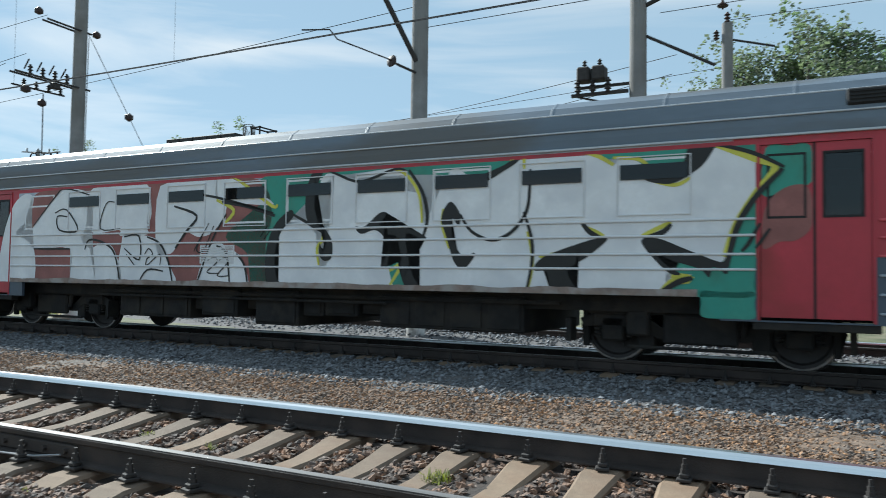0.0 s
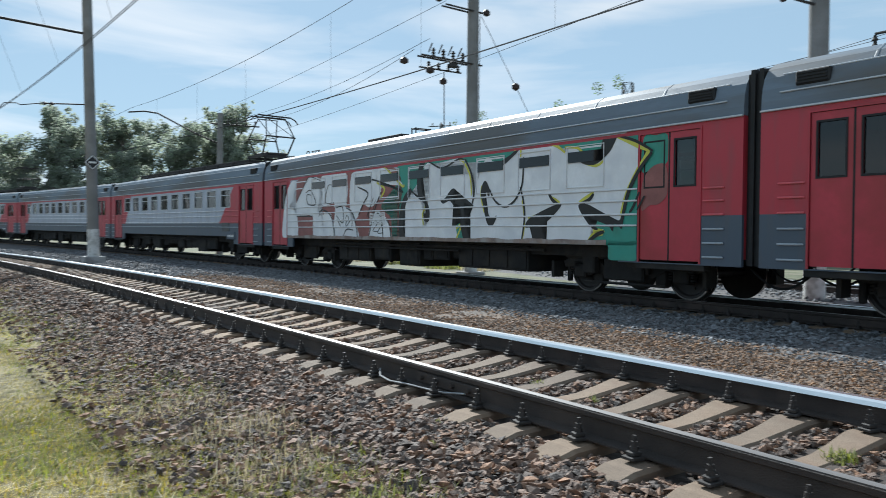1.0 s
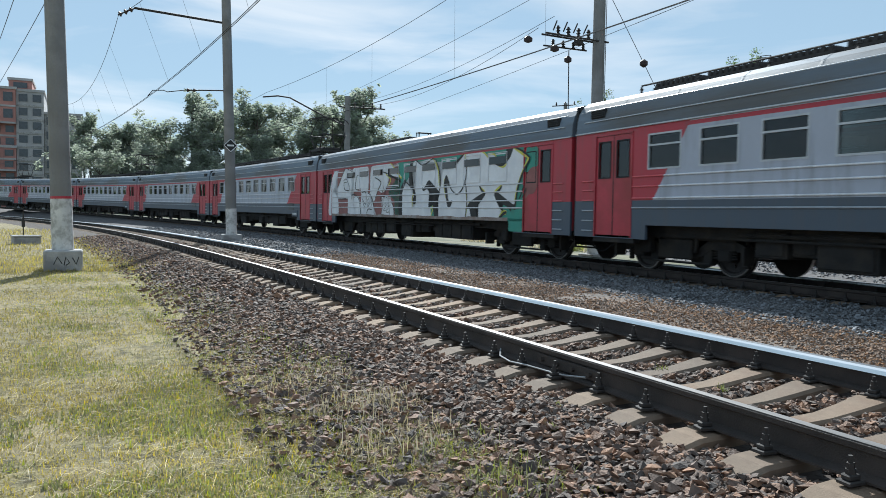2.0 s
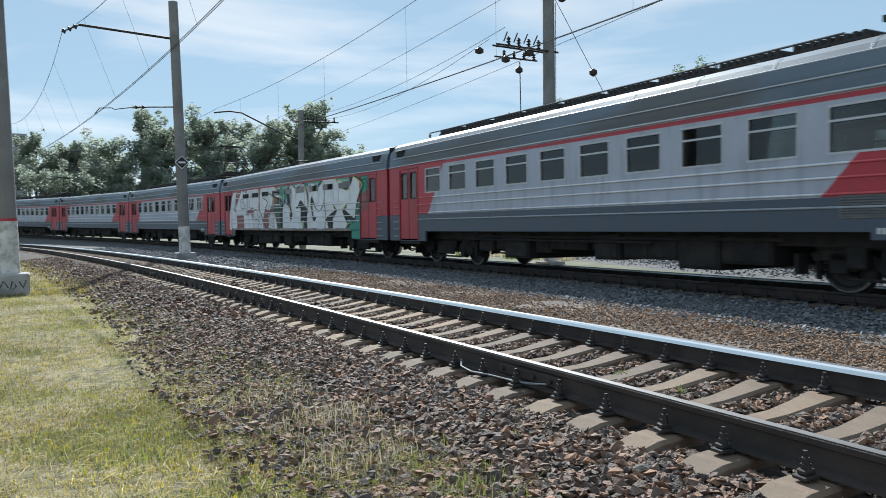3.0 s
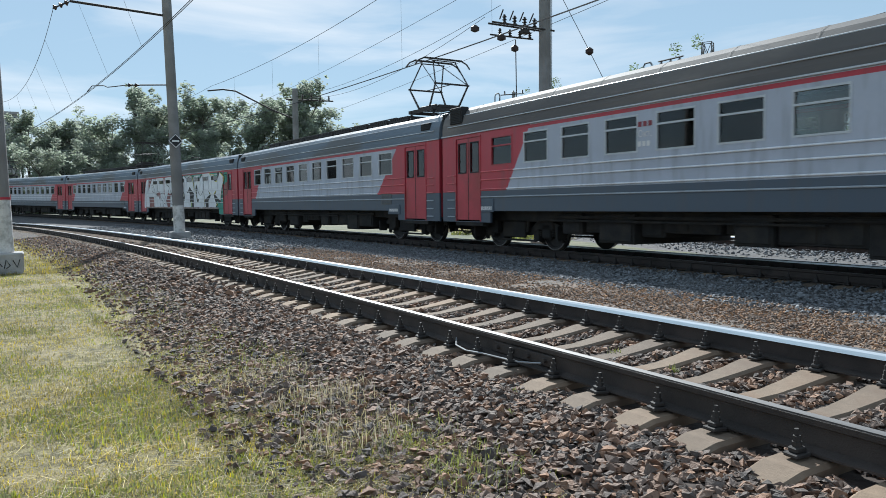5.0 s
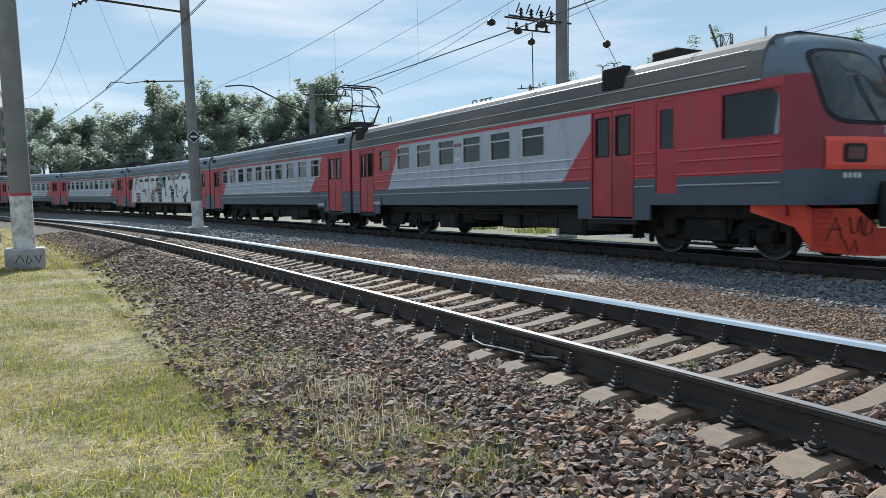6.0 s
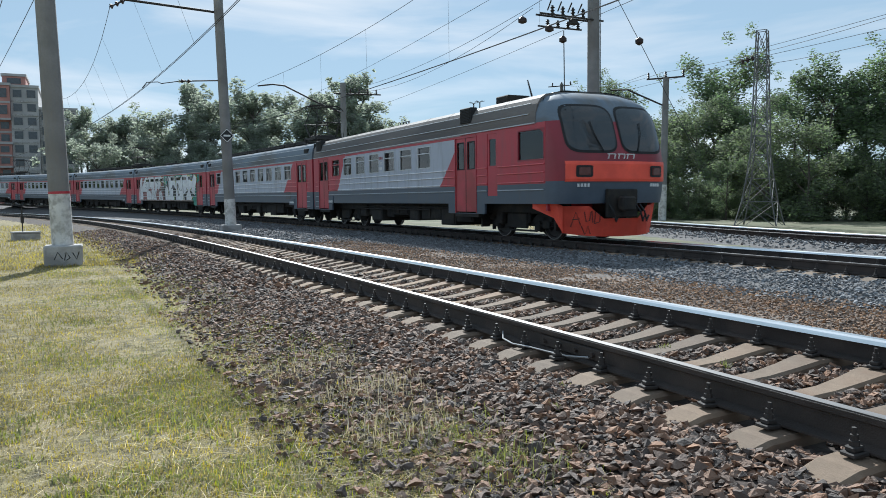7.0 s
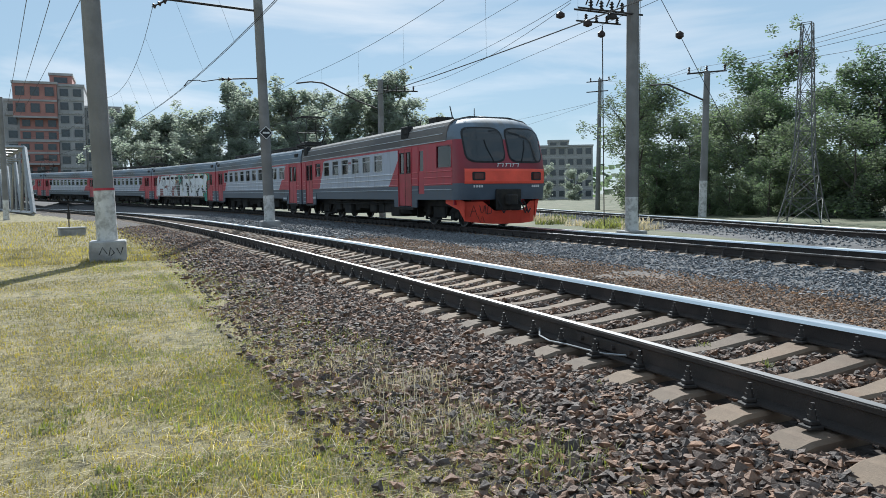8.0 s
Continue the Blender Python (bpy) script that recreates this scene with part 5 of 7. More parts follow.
def nose_patch(y0, y1, z0, z1, out, power=2.6, n=12, skew=0.0):
    """A panel with rounded corners that follows the curved front."""
    bm = bmesh.new()
    rings = []
    for k in range(n // 2 + 1):
        r = k / (n // 2)
        ring = []
        for i in range(4 * n):
            a = 2 * math.pi * i / (4 * n)
            c, s = math.cos(a), math.sin(a)
            q = (abs(c) ** power * 1.0 + abs(s) ** power) ** (-1 / power)
            y = (y0 + y1) / 2 + (y1 - y0) / 2 * c * q * r
            z = (z0 + z1) / 2 + (z1 - z0) / 2 * s * q * r
            ring.append(bm.verts.new(nose_point(y + skew * (z - z0), z, out)))
        rings.append(ring)
    for a, b in zip(rings[1:], rings[2:]):
        for i in range(4 * n):
            j = (i + 1) % (4 * n)
            bm.faces.new((a[i], b[i], b[j], a[j]))
    for i in range(4 * n):
        bm.faces.new((rings[0][0], rings[1][i], rings[1][(i + 1) % (4 * n)]))
    bmesh.ops.remove_doubles(bm, verts=bm.verts, dist=1e-5)
    return bm


def cab_car():
    car = thing("train_car", "red and grey cab car at the rear of the commuter train", "train car", GROUP)
    wins = [-6.75 + 1.465 * i for i in range(7)]
    x1 = 9.05
    extra = [(7.76, 9.00, 2.10, 2.92), (6.18, 6.72, 1.20, 2.95)]
    shell(car, M_LIVERY_TAIL, wins, (-8.4, 4.9), x1=x1, extra=extra)
    for s in (-1, 1):
        for c in wins:
            window_part(car, c, 0.98, 2.13, 2.87, s, glass=M_PALEGLASS, frame_mat=M_RED if c < -6 else None)
        window_part(car, 8.38, 1.24, 2.10, 2.92, s, sliding=False, frame_mat=M_CABRED, glass=M_PALEGLASS)
        for d in (-8.4, 4.9):
            door_part(car, d, s)
        y = s * SIDE
        lo, hi = sorted((y - s * 0.05, y - s * 0.012))
        bm = bmesh.new()
        cells(bm, 6.19, 6.71, 1.20, 2.95, lo, hi, [(6.27, 6.63, 2.05, 2.80)])
        cd = part("cab_door", bm, M_RED, car, "narrow red cab door")
        g = bmesh.new()
        box(g, 6.27, 6.63, min(y - s * 0.036, y - s * 0.030), max(y - s * 0.036, y - s * 0.030), 2.05, 2.80)
        part("door_window", g, M_CABGLASS, cd)
    roof_part(car, -HALF, 8.60, M_ROOFTAN, (-9.05, 4.9), (0.33, 0.46))
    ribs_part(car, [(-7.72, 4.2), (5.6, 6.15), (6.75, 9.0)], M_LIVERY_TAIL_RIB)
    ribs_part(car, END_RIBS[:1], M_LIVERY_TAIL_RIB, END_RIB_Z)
    for zz, ww, mat, lab in ((2.62, 0.42, M_CABRED, "plain red and dark mark"), (2.24, 0.36, M_SIGNWHITE, "plain white notice bars")):
        mk = bmesh.new()
        for q in range(3):
            box(mk, -1.86 + q * ww / 3, -1.86 + (q + 0.7) * ww / 3, -SIDE - 0.006, -SIDE - 0.002, zz, zz + 0.10)
        tagged(part("notice_bar", mk, mat, car, lab), kind="stuff")
    txt = bpy.data.curves.new("railway_lettering", "FONT")
    txt.body, txt.size, txt.extrude = "\u041e\u043a\u0442.", 0.19, 0.002
    txt.materials.append(M_SIGNWHITE)
    lettering = new("lettering", txt)
    lettering.parent = car
    lettering.matrix_basis = pose(-1.86, -SIDE - 0.005, 2.42, 90, 0, 0)
    pb = bmesh.new()
    box(pb, -7.70, -7.10, -SIDE - 0.026, -SIDE - 0.001, 0.95, 1.30, 0.01)
    part("number_panel", pb, M_CABSILL, car, "dark panel below the sill band")
    nb = bmesh.new()
    for q in range(8):
        box(nb, -7.68 + q * 0.066, -7.64 + q * 0.066, -SIDE - 0.031, -SIDE - 0.027, 1.0, 1.10)
    tagged(part("number_bar", nb, M_SIGNWHITE, car, "row of plain white bars"), kind="stuff")
    rows = []
    bm = bmesh.new()
    us = [0, 0.2, 0.35, 0.5, 0.6, 0.7, 0.78, 0.85, 0.9, 0.935, 0.965, 0.985, 1.0]
    for z, xf, w in NOSE_ROWS:
        right = [bm.verts.new(nose_point(u * w, z)) for u in us]
        left = [bm.verts.new(nose_point(-u * w, z)) for u in us[1:]]
        back = max(8.36, min(9.04, xf - 0.5))
        back = 9.04 if z < 3.06 else 8.58
        r = [bm.verts.new((back, -w, z))] + left[::-1] + right + [bm.verts.new((back, w, z))]
        rows.append(r)
    zs = [r[0] for r in NOSE_ROWS]
    mats = []
    for i, (a, b) in enumerate(zip(rows, rows[1:])):
        for j in range(len(a) - 1):
            bm.faces.new((a[j], a[j + 1], b[j + 1], b[j]))
            mats.append(0 if zs[i + 1] <= 1.56 else 1 if zs[i + 1] <= 3.06 else 2)
    bm.faces.new(rows[-1])
    mats.append(2)
    bmesh.ops.recalc_face_normals(bm, faces=bm.faces)
    nose = part("cab_front", bm, M_CABSILL, car, "rounded red cab front", smooth=True)
    nose.data.materials.append(M_CABRED)
    nose.data.materials.append(M_ROOF)
    nose.data.polygons.foreach_set("material_index", mats)
    for s in (-1, 1):
        a, b = sorted((s * 0.10, s * 1.50))
        rim = part("windscreen_rim", nose_patch(a - 0.05, b + 0.05, 2.24, 3.50, 0.012, 5.0, skew=0), M_RUBBER, nose, "black windscreen rubber", smooth=True)
        gl = part("windscreen", nose_patch(a, b, 2.30, 3.44, 0.022, 5.0), M_SCREEN, nose, "dark cab windscreen", smooth=True)
        wp = bmesh.new()
        chain(wp, [nose_point(s * 0.55, 2.28, 0.05), nose_point(s * 0.75, 2.75, 0.05), nose_point(s * 0.80, 3.05, 0.05)], 0.012)
        part("wiper", wp, M_RUBBER, nose)
    band = bmesh.new()
    k = 28
    grid = []
    for zi in (1.53, 1.60, 1.97, 2.04):
        o = 0.03 if zi in (1.53, 2.04) else 0.05
        grid.append([band.verts.new(nose_point(-1.60 + 3.2 * i / k, zi, o)) for i in range(k + 1)])
    for a, b in zip(grid, grid[1:]):
        for i in range(k):
            band.faces.new((a[i], a[i + 1], b[i + 1], b[i]))
    part("lamp_band", band, M_ORANGE, nose, "bright orange-red lamp band", smooth=False)
    for s in (-1, 1):
        a, b = sorted((s * 0.92, s * 1.38))
        part("lamp_housing", nose_patch(a, b, 1.64, 1.93, 0.062, 9.0), M_RUBBER, nose, "black lamp housing")
        a, b = sorted((s * 0.99, s * 1.31))
        part("tail_lamp", nose_patch(a, b, 1.69, 1.88, 0.07, 9.0), M_LAMPRED, nose, "red tail lamp lens")
    # plain mark in three strokes above the band
    lg = bmesh.new()
    for y0, w in ((-0.42, 0.24), (-0.10, 0.22), (0.18, 0.26)):
        for q in range(2):
            p0, p1 = nose_point(y0 + q * w * 0.8, 2.10, 0.015), nose_point(y0 + q * w * 0.8 + 0.05, 2.22, 0.015)
            tube(lg, p0, p1, 0.014, n=5)
        tube(lg, nose_point(y0, 2.22, 0.015), nose_point(y0 + w, 2.22, 0.015), 0.014, n=5)
    part("front_mark", lg, M_SIGNWHITE, nose, "plain white mark")
    for s in (-1, 1):
        nb = bmesh.new()
        for q in range(4):
            y = s * 1.15 + (q - 1.5) * 0.09
            p = nose_point(y, 1.44, 0.012)
            box(nb, p.x - 0.01, p.x + 0.01, p.y - 0.03, p.y + 0.03, 1.40, 1.48)
        part("number_bar", nb, M_RIB, nose, "pale plain bars")
    # plough below the front, deep orange-red
    pl = bmesh.new()
    outline = [(0.0, 9.98), (0.55, 9.96), (0.95, 9.86), (1.25, 9.66), (1.42, 9.40)]
    top, bot = [], []
    pts = [(-y, x) for y, x in outline[:0:-1]] + outline
    for y, x in pts:
        hang = 0.14 + 0.10 * (abs(y) / 1.42) ** 3
        up = 0.60 if abs(y) < 0.6 else 0.92
        top.append(pl.verts.new((x - 0.06, y, up)))
        bot.append(pl.verts.new((x - 0.10, y, hang)))
    for i in range(len(pts) - 1):
        pl.faces.new((top[i], top[i + 1], bot[i + 1], bot[i]))
    bmesh.ops.solidify(pl, geom=pl.faces[:], thickness=0.03)
    for s in (-1, 1):
        v = [pl.verts.new(c) for c in ((9.36, s * 1.43, 0.93), (9.36, s * 1.43, 0.24), (9.10, s * 1.52, 0.62), (8.35, s * 1.66, 0.86), (8.35, s * 1.66, 0.98), (9.36, s * 1.6, 0.98))]
        pl.faces.new(v)
    pw = part("plough", pl, M_ORANGE, car, "orange-red plough skirt with black scrawl")
    sc = bmesh.new()
    for pth in (((-1.30, 0.40), (-1.22, 0.78), (-1.12, 0.44)), ((-1.28, 0.58), (-1.14, 0.60)), ((-1.05, 0.78), (-1.0, 0.52), (-0.93, 0.56), (-0.90, 0.78)),
                ((-0.88, 0.80), (-0.84, 0.50)), ((-0.80, 0.48), (-0.78, 0.78), (-0.66, 0.70), (-0.66, 0.52), (-0.80, 0.48)), ((-1.1, 0.42), (-1.02, 0.20), (-0.96, 0.42), (-0.9, 0.22))):
        p3 = []
        for y, z in pth:
            x = float(np.interp(abs(y), [o[0] for o in outline], [o[1] for o in outline])) - 0.055 - 0.045 * (0.9 - z) / 0.75
            p3.append((x + 0.012, y, z))
        chain(sc, p3, 0.011, n=5)
    part("scrawl", sc, M_BLACKPAINT, pw, "black sprayed scrawl")
    cp = bmesh.new()
    box(cp, 9.5, 10.18, -0.16, 0.16, 0.82, 1.12, 0.04)
    box(cp, 10.02, 10.26, -0.24, 0.20, 0.78, 1.16, 0.05)
    box(cp, 9.85, 9.96, -0.5, 0.5, 0.62, 1.34, 0.03)
    part("coupler", cp, M_UNDER, car, "black automatic coupler")
    hs = bmesh.new()
    for y in (0.42, 0.55, -0.45):
        chain(hs, [(9.96, y, 0.95), (10.08, y + 0.05, 0.78), (10.08, y + 0.12, 0.58), (9.98, y + 0.22, 0.52), (9.92, y + 0.34, 0.66)], 0.024)
    part("brake_hose", hs, M_RUBBER, car, "black brake hoses")
    # roof pod, horns, aerials
    pd = bmesh.new()
    lathe_pts = [(8.45, -0.06), (8.30, 0.08), (7.9, 0.13), (7.2, 0.13), (6.9, 0.10), (6.75, -0.04)]
    sec = []
    for x, h in lathe_pts:
        sec.append([pd.verts.new((x, y, 3.80 + h * (1 - (abs(y) / 0.8) ** 4) + (0.10 - 0.12 * abs(y)))) for y in (-0.78, -0.66, -0.35, 0, 0.35, 0.66, 0.78)])
    for a, b in zip(sec, sec[1:]):
        for i in range(6):
            pd.faces.new((a[i], a[i + 1], b[i + 1], b[i]))
    bmesh.ops.recalc_face_normals(pd, faces=pd.faces)
    part("roof_pod", pd, M_ROOF, car, "grey roof fairing", smooth=True)
    an = bmesh.new()
    for x in (2.9, 3.3):
        tube(an, (x, -0.3, 3.88), (x, -0.3, 4.26), 0.02, n=6)
        for i in range(5):
            a = 2 * math.pi * i / 5
            tube(an, (x, -0.3, 4.26), (x + 0.17 * math.cos(a), -0.3 + 0.17 * math.sin(a), 4.30), 0.008, n=4)
    tube(an, (6.55, -0.4, 3.88), (6.25, -0.4, 4.55), 0.035, 0.02, n=6)
    tube(an, (7.1, 0.2, 3.88), (7.1, 0.2, 4.4), 0.02, 0.015, n=6)
    part("aerials", an, M_IRON, car, "roof aerials")
    for x in (5.3,):
        hb = bmesh.new()
        box(hb, x - 0.35, x + 0.35, -0.7, 0.1, 3.92, 4.2, 0.03)
        part("air_unit", hb, M_UNDER, car, "dark ventilation unit")
    chb = bmesh.new()
    chain(chb, [(-8.5, -0.8, 3.88), (-8.5, -0.8, 4.12), (-8.45, -0.8, 4.18), (-8.31, -0.8, 4.18), (-8.26, -0.8, 4.12), (-8.26, -0.8, 3.88)], 0.016)
    part("roof_hoop", chb, M_IRON, car)
    small_roof_fitting(car, -2.5)
    fit_out(car, UNDER_B)
    return car


M_SCREEN = material("dark_windscreen", (0.025, 0.03, 0.035), rough=0.07, noise_scale=1, vary=0.2, spec=0.7)
M_LAMPRED = material("lamp_lens", (0.10, 0.02, 0.018), rough=0.15, noise_scale=3, vary=0.1)

CARS = []
_g = sprayed_car()
_graf_wheels, WHEELS = WHEELS, []
CARS.append((_g, 10.0))
_m = plain_car("red and grey motor car with a raised pantograph", motor=True)
_motor_wheels, WHEELS = WHEELS, []
CARS.append((_m, -10.0))
_t = cab_car()
_tail_wheels, WHEELS = WHEELS, []
CARS.append((_t, -30.0))
_m2 = copy_thing(_m, Matrix())
CARS.append((_m2, 30.0))
_p = plain_car("red and grey trailer car of the commuter train")
_plain_wheels, WHEELS = WHEELS, []
CARS.append((_p, 50.0))
for _k, _src in ((70.0, _m), (90.0, _p), (110.0, _m), (130.0, _p)):
    CARS.append((copy_thing(_src, Matrix()), _k))
KEYED_WHEELS = _graf_wheels + _motor_wheels + _tail_wheels


# ---- poles, wires and signs ----
def insulator_string(bm, p, q, discs=3, r=0.10):
    """Ribbed string of discs turned as one body."""
    p, q = Vector(p), Vector(q)
    d = q - p
    step = d.length / discs
    prof = [(0.02, 0.0)]
    for i in range(discs):
        z = step * i
        prof += [(0.03, z + step * 0.15), (r * 0.5, z + step * 0.35), (r, z + step * 0.6), (r * 0.85, z + step * 0.72), (0.03, z + step * 0.78)]
    prof.append((0.02, d.length))
    return lathe(bm, p, prof, n=10, axis=d)


def pole(x, y, top, z0, label, r0=0.21, r1=0.15, lean=(0, 0), white=0.0, band=False, base=None, mat=None):
    e = thing("catenary_pole", label, "pole", "line-side poles", at=pose(x, y, z0))
    a = lambda h: (lean[0] * h, lean[1] * h, h)
    ra = lambda h: r0 + (r1 - r0) * h / top
    lo = base[2] if base else -0.2
    w = white or lo
    sh = bmesh.new()
    tube(sh, a(w), a(top), ra(w), r1, n=20)
    part("shaft", sh, mat or M_CONCRETE, e, smooth=False)
    if white:
        wb = bmesh.new()
        tube(wb, a(lo), a(white), ra(lo) + 0.004, ra(white) + 0.004, n=20)
        part("painted_foot", wb, M_WHITEWASH, e, "chipped white painted foot")
    if band:
        rb = bmesh.new()
        tube(rb, a(white - 0.01), a(white + 0.05), ra(white) + 0.008, ra(white) + 0.008, n=20)
        part("red_band", rb, M_RED, e, "thin red painted ring")
    if base:
        bb = bmesh.new()
        box(bb, -base[0], base[0], -base[1], base[1], -0.25, base[2], 0.03)
        part("footing", bb, M_BASECON, e, "rough concrete footing")
    return e


pA = pole(-20.6, -0.55, 10.5, 0.0, "concrete catenary pole with white foot and red ring on the lawn", 0.24, 0.205, lean=(0.0, -0.026), white=1.74, band=True, base=(0.42, 0.42, 0.50))
_bm = bmesh.new()
for _pth in (((-0.2, 0.12), (-0.12, 0.3), (-0.02, 0.14)), ((0.02, 0.1), (0.06, 0.3), (0.14, 0.16), (0.06, 0.1)), ((0.2, 0.28), (0.28, 0.12), (0.34, 0.3))):
    chain(_bm, [(0.425, u, v + 0.05) for u, v in _pth], 0.012, n=5)
part("scrawl", _bm, M_BLACKPAINT, pA, "black scrawl on the footing")
pB = pole(-35.9, 5.97, 11.5, 0.12, "concrete catenary pole between two tracks, white foot", 0.25, 0.20, lean=(0.0, -0.027), white=1.5, base=(0.42, 0.42, 0.32))
pC = pole(-22.5, 16.4, 11.5, 0.08, "dark catenary pole with crowded switch gear, white foot", 0.235, 0.20, lean=(0, 0.0), white=1.3, base=(0.45, 0.35, 0.12))
pE = pole(-9.67, 16.75, 11.5, 0.08, "grey catenary pole with cantilever, pale foot", 0.23, 0.20, lean=(0, -0.003), white=1.4)
pF = pole(-4.75, 19.4, 11.5, 0.05, "concrete pole with transformer gear and hanging insulators", 0.24, 0.20)
pG = pole(-48.3, 15.4, 9.0, 0.12, "catenary pole with a bent bracket arm", 0.22, 0.18)
pD = pole(-35.6, 30.9, 8.5, 0.0, "pale concrete pole with a cross-arm", 0.23, 0.17, lean=(0.0, 0.028), white=2.2)
pH = pole(-58.9, 39.2, 11.8, 0.0, "far concrete pole with small cross-arms", 0.22, 0.16, lean=(0, 0.02))
pI = pole(-3.2, 24.0, 9.4, 0.0, "short concrete pole with insulators beside a birch", 0.19, 0.16)
pJ = pole(-68.0, -9.0, 9.5, 0.0, "far catenary pole with a white foot", 0.22, 0.16, white=1.6)


def arm_part(e, pts, r, name="bracket_arm", label="steel bracket arm", mat=None):
    bm = bmesh.new()
    chain(bm, pts, r, n=8)
    return part(name, bm, mat or M_IRON, e, label)


def insulators_part(e, rows, label="brown insulator string"):
    for p, q, n, r in rows:
        bm = bmesh.new()
        insulator_string(bm, p, q, n, r)
        part("insulator", bm, M_INSUL, e, label)


# lawn pole: cross-arm with the three feeders that run to the bridge
arm_part(pA, [(0.0, -1.75, 8.15), (0.0, 0.85, 8.15)], 0.05, "cross_arm", "steel cross-arm")

# pole B: top arm, lower registration arm, diamond sign
arm_part(pB, [(0, -0.25, 9.86), (0.0, -4.15, 10.06)], 0.055)
insulators_part(pB, [((0, -4.15, 10.03), (0.1, -4.8, 9.66), 3, 0.12), ((0, -1.5, 6.75), (0, -2.05, 6.72), 2, 0.09)])
arm_part(pB, [(0, -0.2, 6.85), (0, -1.5, 6.76)], 0.03)
arm_part(pB, [(0, -2.05, 6.72), (0, -2.8, 6.58), (0, -2.95, 6.64), (0, -3.4, 6.60), (0.0, -3.6, 6.34)], 0.02, label="registration arm")
_bm = bmesh.new()
box(_bm, -0.02, 0.02, -0.23, 0.23, -0.23, 0.23)
bmesh.ops.rotate(_bm, cent=(0, 0, 0), matrix=Matrix.Rotation(radians(45), 3, "X"), verts=_bm.verts)
bmesh.ops.translate(_bm, vec=(0.30, -0.12, 4.35), verts=_bm.verts)
_s = part("diamond_sign", _bm, M_BLACKPAINT, pB, "black diamond sign with white bar")
_bm = bmesh.new()
box(_bm, 0.322, 0.328, -0.27, 0.03, 4.31, 4.39)
for _a, _b in (((-0.41, 4.35), (-0.12, 4.64)), ((-0.12, 4.64), (0.17, 4.35)), ((0.17, 4.35), (-0.12, 4.06)), ((-0.12, 4.06), (-0.41, 4.35))):
    tube(_bm, (0.325, *_a), (0.325, *_b), 0.018, n=5)
part("sign_face", _bm, M_SIGNWHITE, _s, "white bar and border")

# pole C: two cross-arms with switch gear, hanging rod, guy with insulator
for _z, _l in ((7.6, 2.3), (9.5, 1.3)):
    arm_part(pC, [(-0.1, 0.3, _z), (-0.1, -_l, _z + 0.05)], 0.035, "cross_arm", "steel cross-arm")
    arm_part(pC, [(0.15, 0.3, _z), (0.15, -_l, _z + 0.05)], 0.035, "cross_arm", "steel cross-arm")
_bm = bmesh.new()
for _i in range(4):
    insulator(_bm, (0.0, -0.45 - 0.42 * _i, 7.65), 0.34, 0.09)
    insulator(_bm, (-0.3, -0.45 - 0.42 * _i, 7.33), 0.25, 0.08)
    tube(_bm, (-0.3, -0.45 - 0.42 * _i, 7.9), (0.15, -0.6 - 0.42 * _i, 8.1), 0.025, n=5)
tube(_bm, (-0.3, -2.1, 7.33), (-0.3, -0.3, 7.33), 0.03, n=6)
box(_bm, -0.1, 0.12, -1.0, -0.72, 7.40, 7.60, 0.03)
part("switch_gear", _bm, M_IRON, pC, "line switch on insulators")
for _p, _r in (((-0.5, -2.6, 7.4), 0.15), ((0.1, -1.9, 7.05), 0.15), ((-0.2, -1.15, 6.8), 0.13), ((-0.3, -1.3, 9.75), 0.13), ((0.2, 0.45, 9.4), 0.13)):
    _bm = bmesh.new()
    lathe(_bm, _p, [(0.04, 0), (_r, 0.05), (_r, 0.16), (0.05, 0.24)], n=12)
    part("bell_insulator", _bm, M_INSUL, pC, "brown bell insulator")
arm_part(pC, [(-0.15, -1.15, 7.2), (-0.15, -1.05, 0.3)], 0.018, "drive_rod", "thin vertical drive rod")
arm_part(pC, [(0.28, 0.1, 9.3), (0.25, 0.1, 0.6)], 0.012, "earth_wire", "earth wire")

# pole E: diagonal brace, registration arm over the train's line
arm_part(pE, [(0, -0.2, 7.0), (-0.9, -2.3, 10.2)], 0.07, "brace", "diagonal steel brace")
arm_part(pE, [(0, -0.2, 6.7), (-0.2, -0.8, 6.79)], 0.035)
insulators_part(pE, [((-0.2, -0.8, 6.79), (-0.27, -1.1, 6.85), 1, 0.16)])
arm_part(pE, [(-0.27, -1.1, 6.85), (-0.78, -2.5, 7.0), (-0.86, -2.7, 7.18), (-1.35, -3.1, 7.12)], 0.018, label="registration arm")

# pole F: transformer group, top arm with hanging discs
_bm = bmesh.new()
for _x in (-1.35, -0.95):
    box(_bm, _x - 0.17, _x + 0.17, -0.4, 0.0, 6.72, 7.10, 0.04)
    insulator(_bm, (_x, -0.2, 7.08), 0.22, 0.07)
box(_bm, -1.7, -0.2, -0.25, -0.15, 6.35, 6.43)
box(_bm, -1.6, -0.2, -0.05, 0.05, 6.60, 6.66)
tube(_bm, (-1.7, -0.2, 6.4), (-0.2, 0.0, 6.0), 0.03, n=6)
for _i in range(3):
    insulator(_bm, (-1.5 + 0.4 * _i, -0.3, 6.42), 0.35, 0.1)
part("transformer", _bm, M_IRON, pF, "dark line transformer on a bracket")
arm_part(pF, [(0.2, 0, 8.6), (2.0, -0.3, 9.15), (2.4, -0.3, 9.0)], 0.06)
insulators_part(pF, [((2.1, -0.3, 9.0), (2.1, -0.3, 8.1), 4, 0.14)])
arm_part(pF, [(0.2, 0, 7.8), (1.9, -0.2, 6.8)], 0.04, "brace", "diagonal stay")

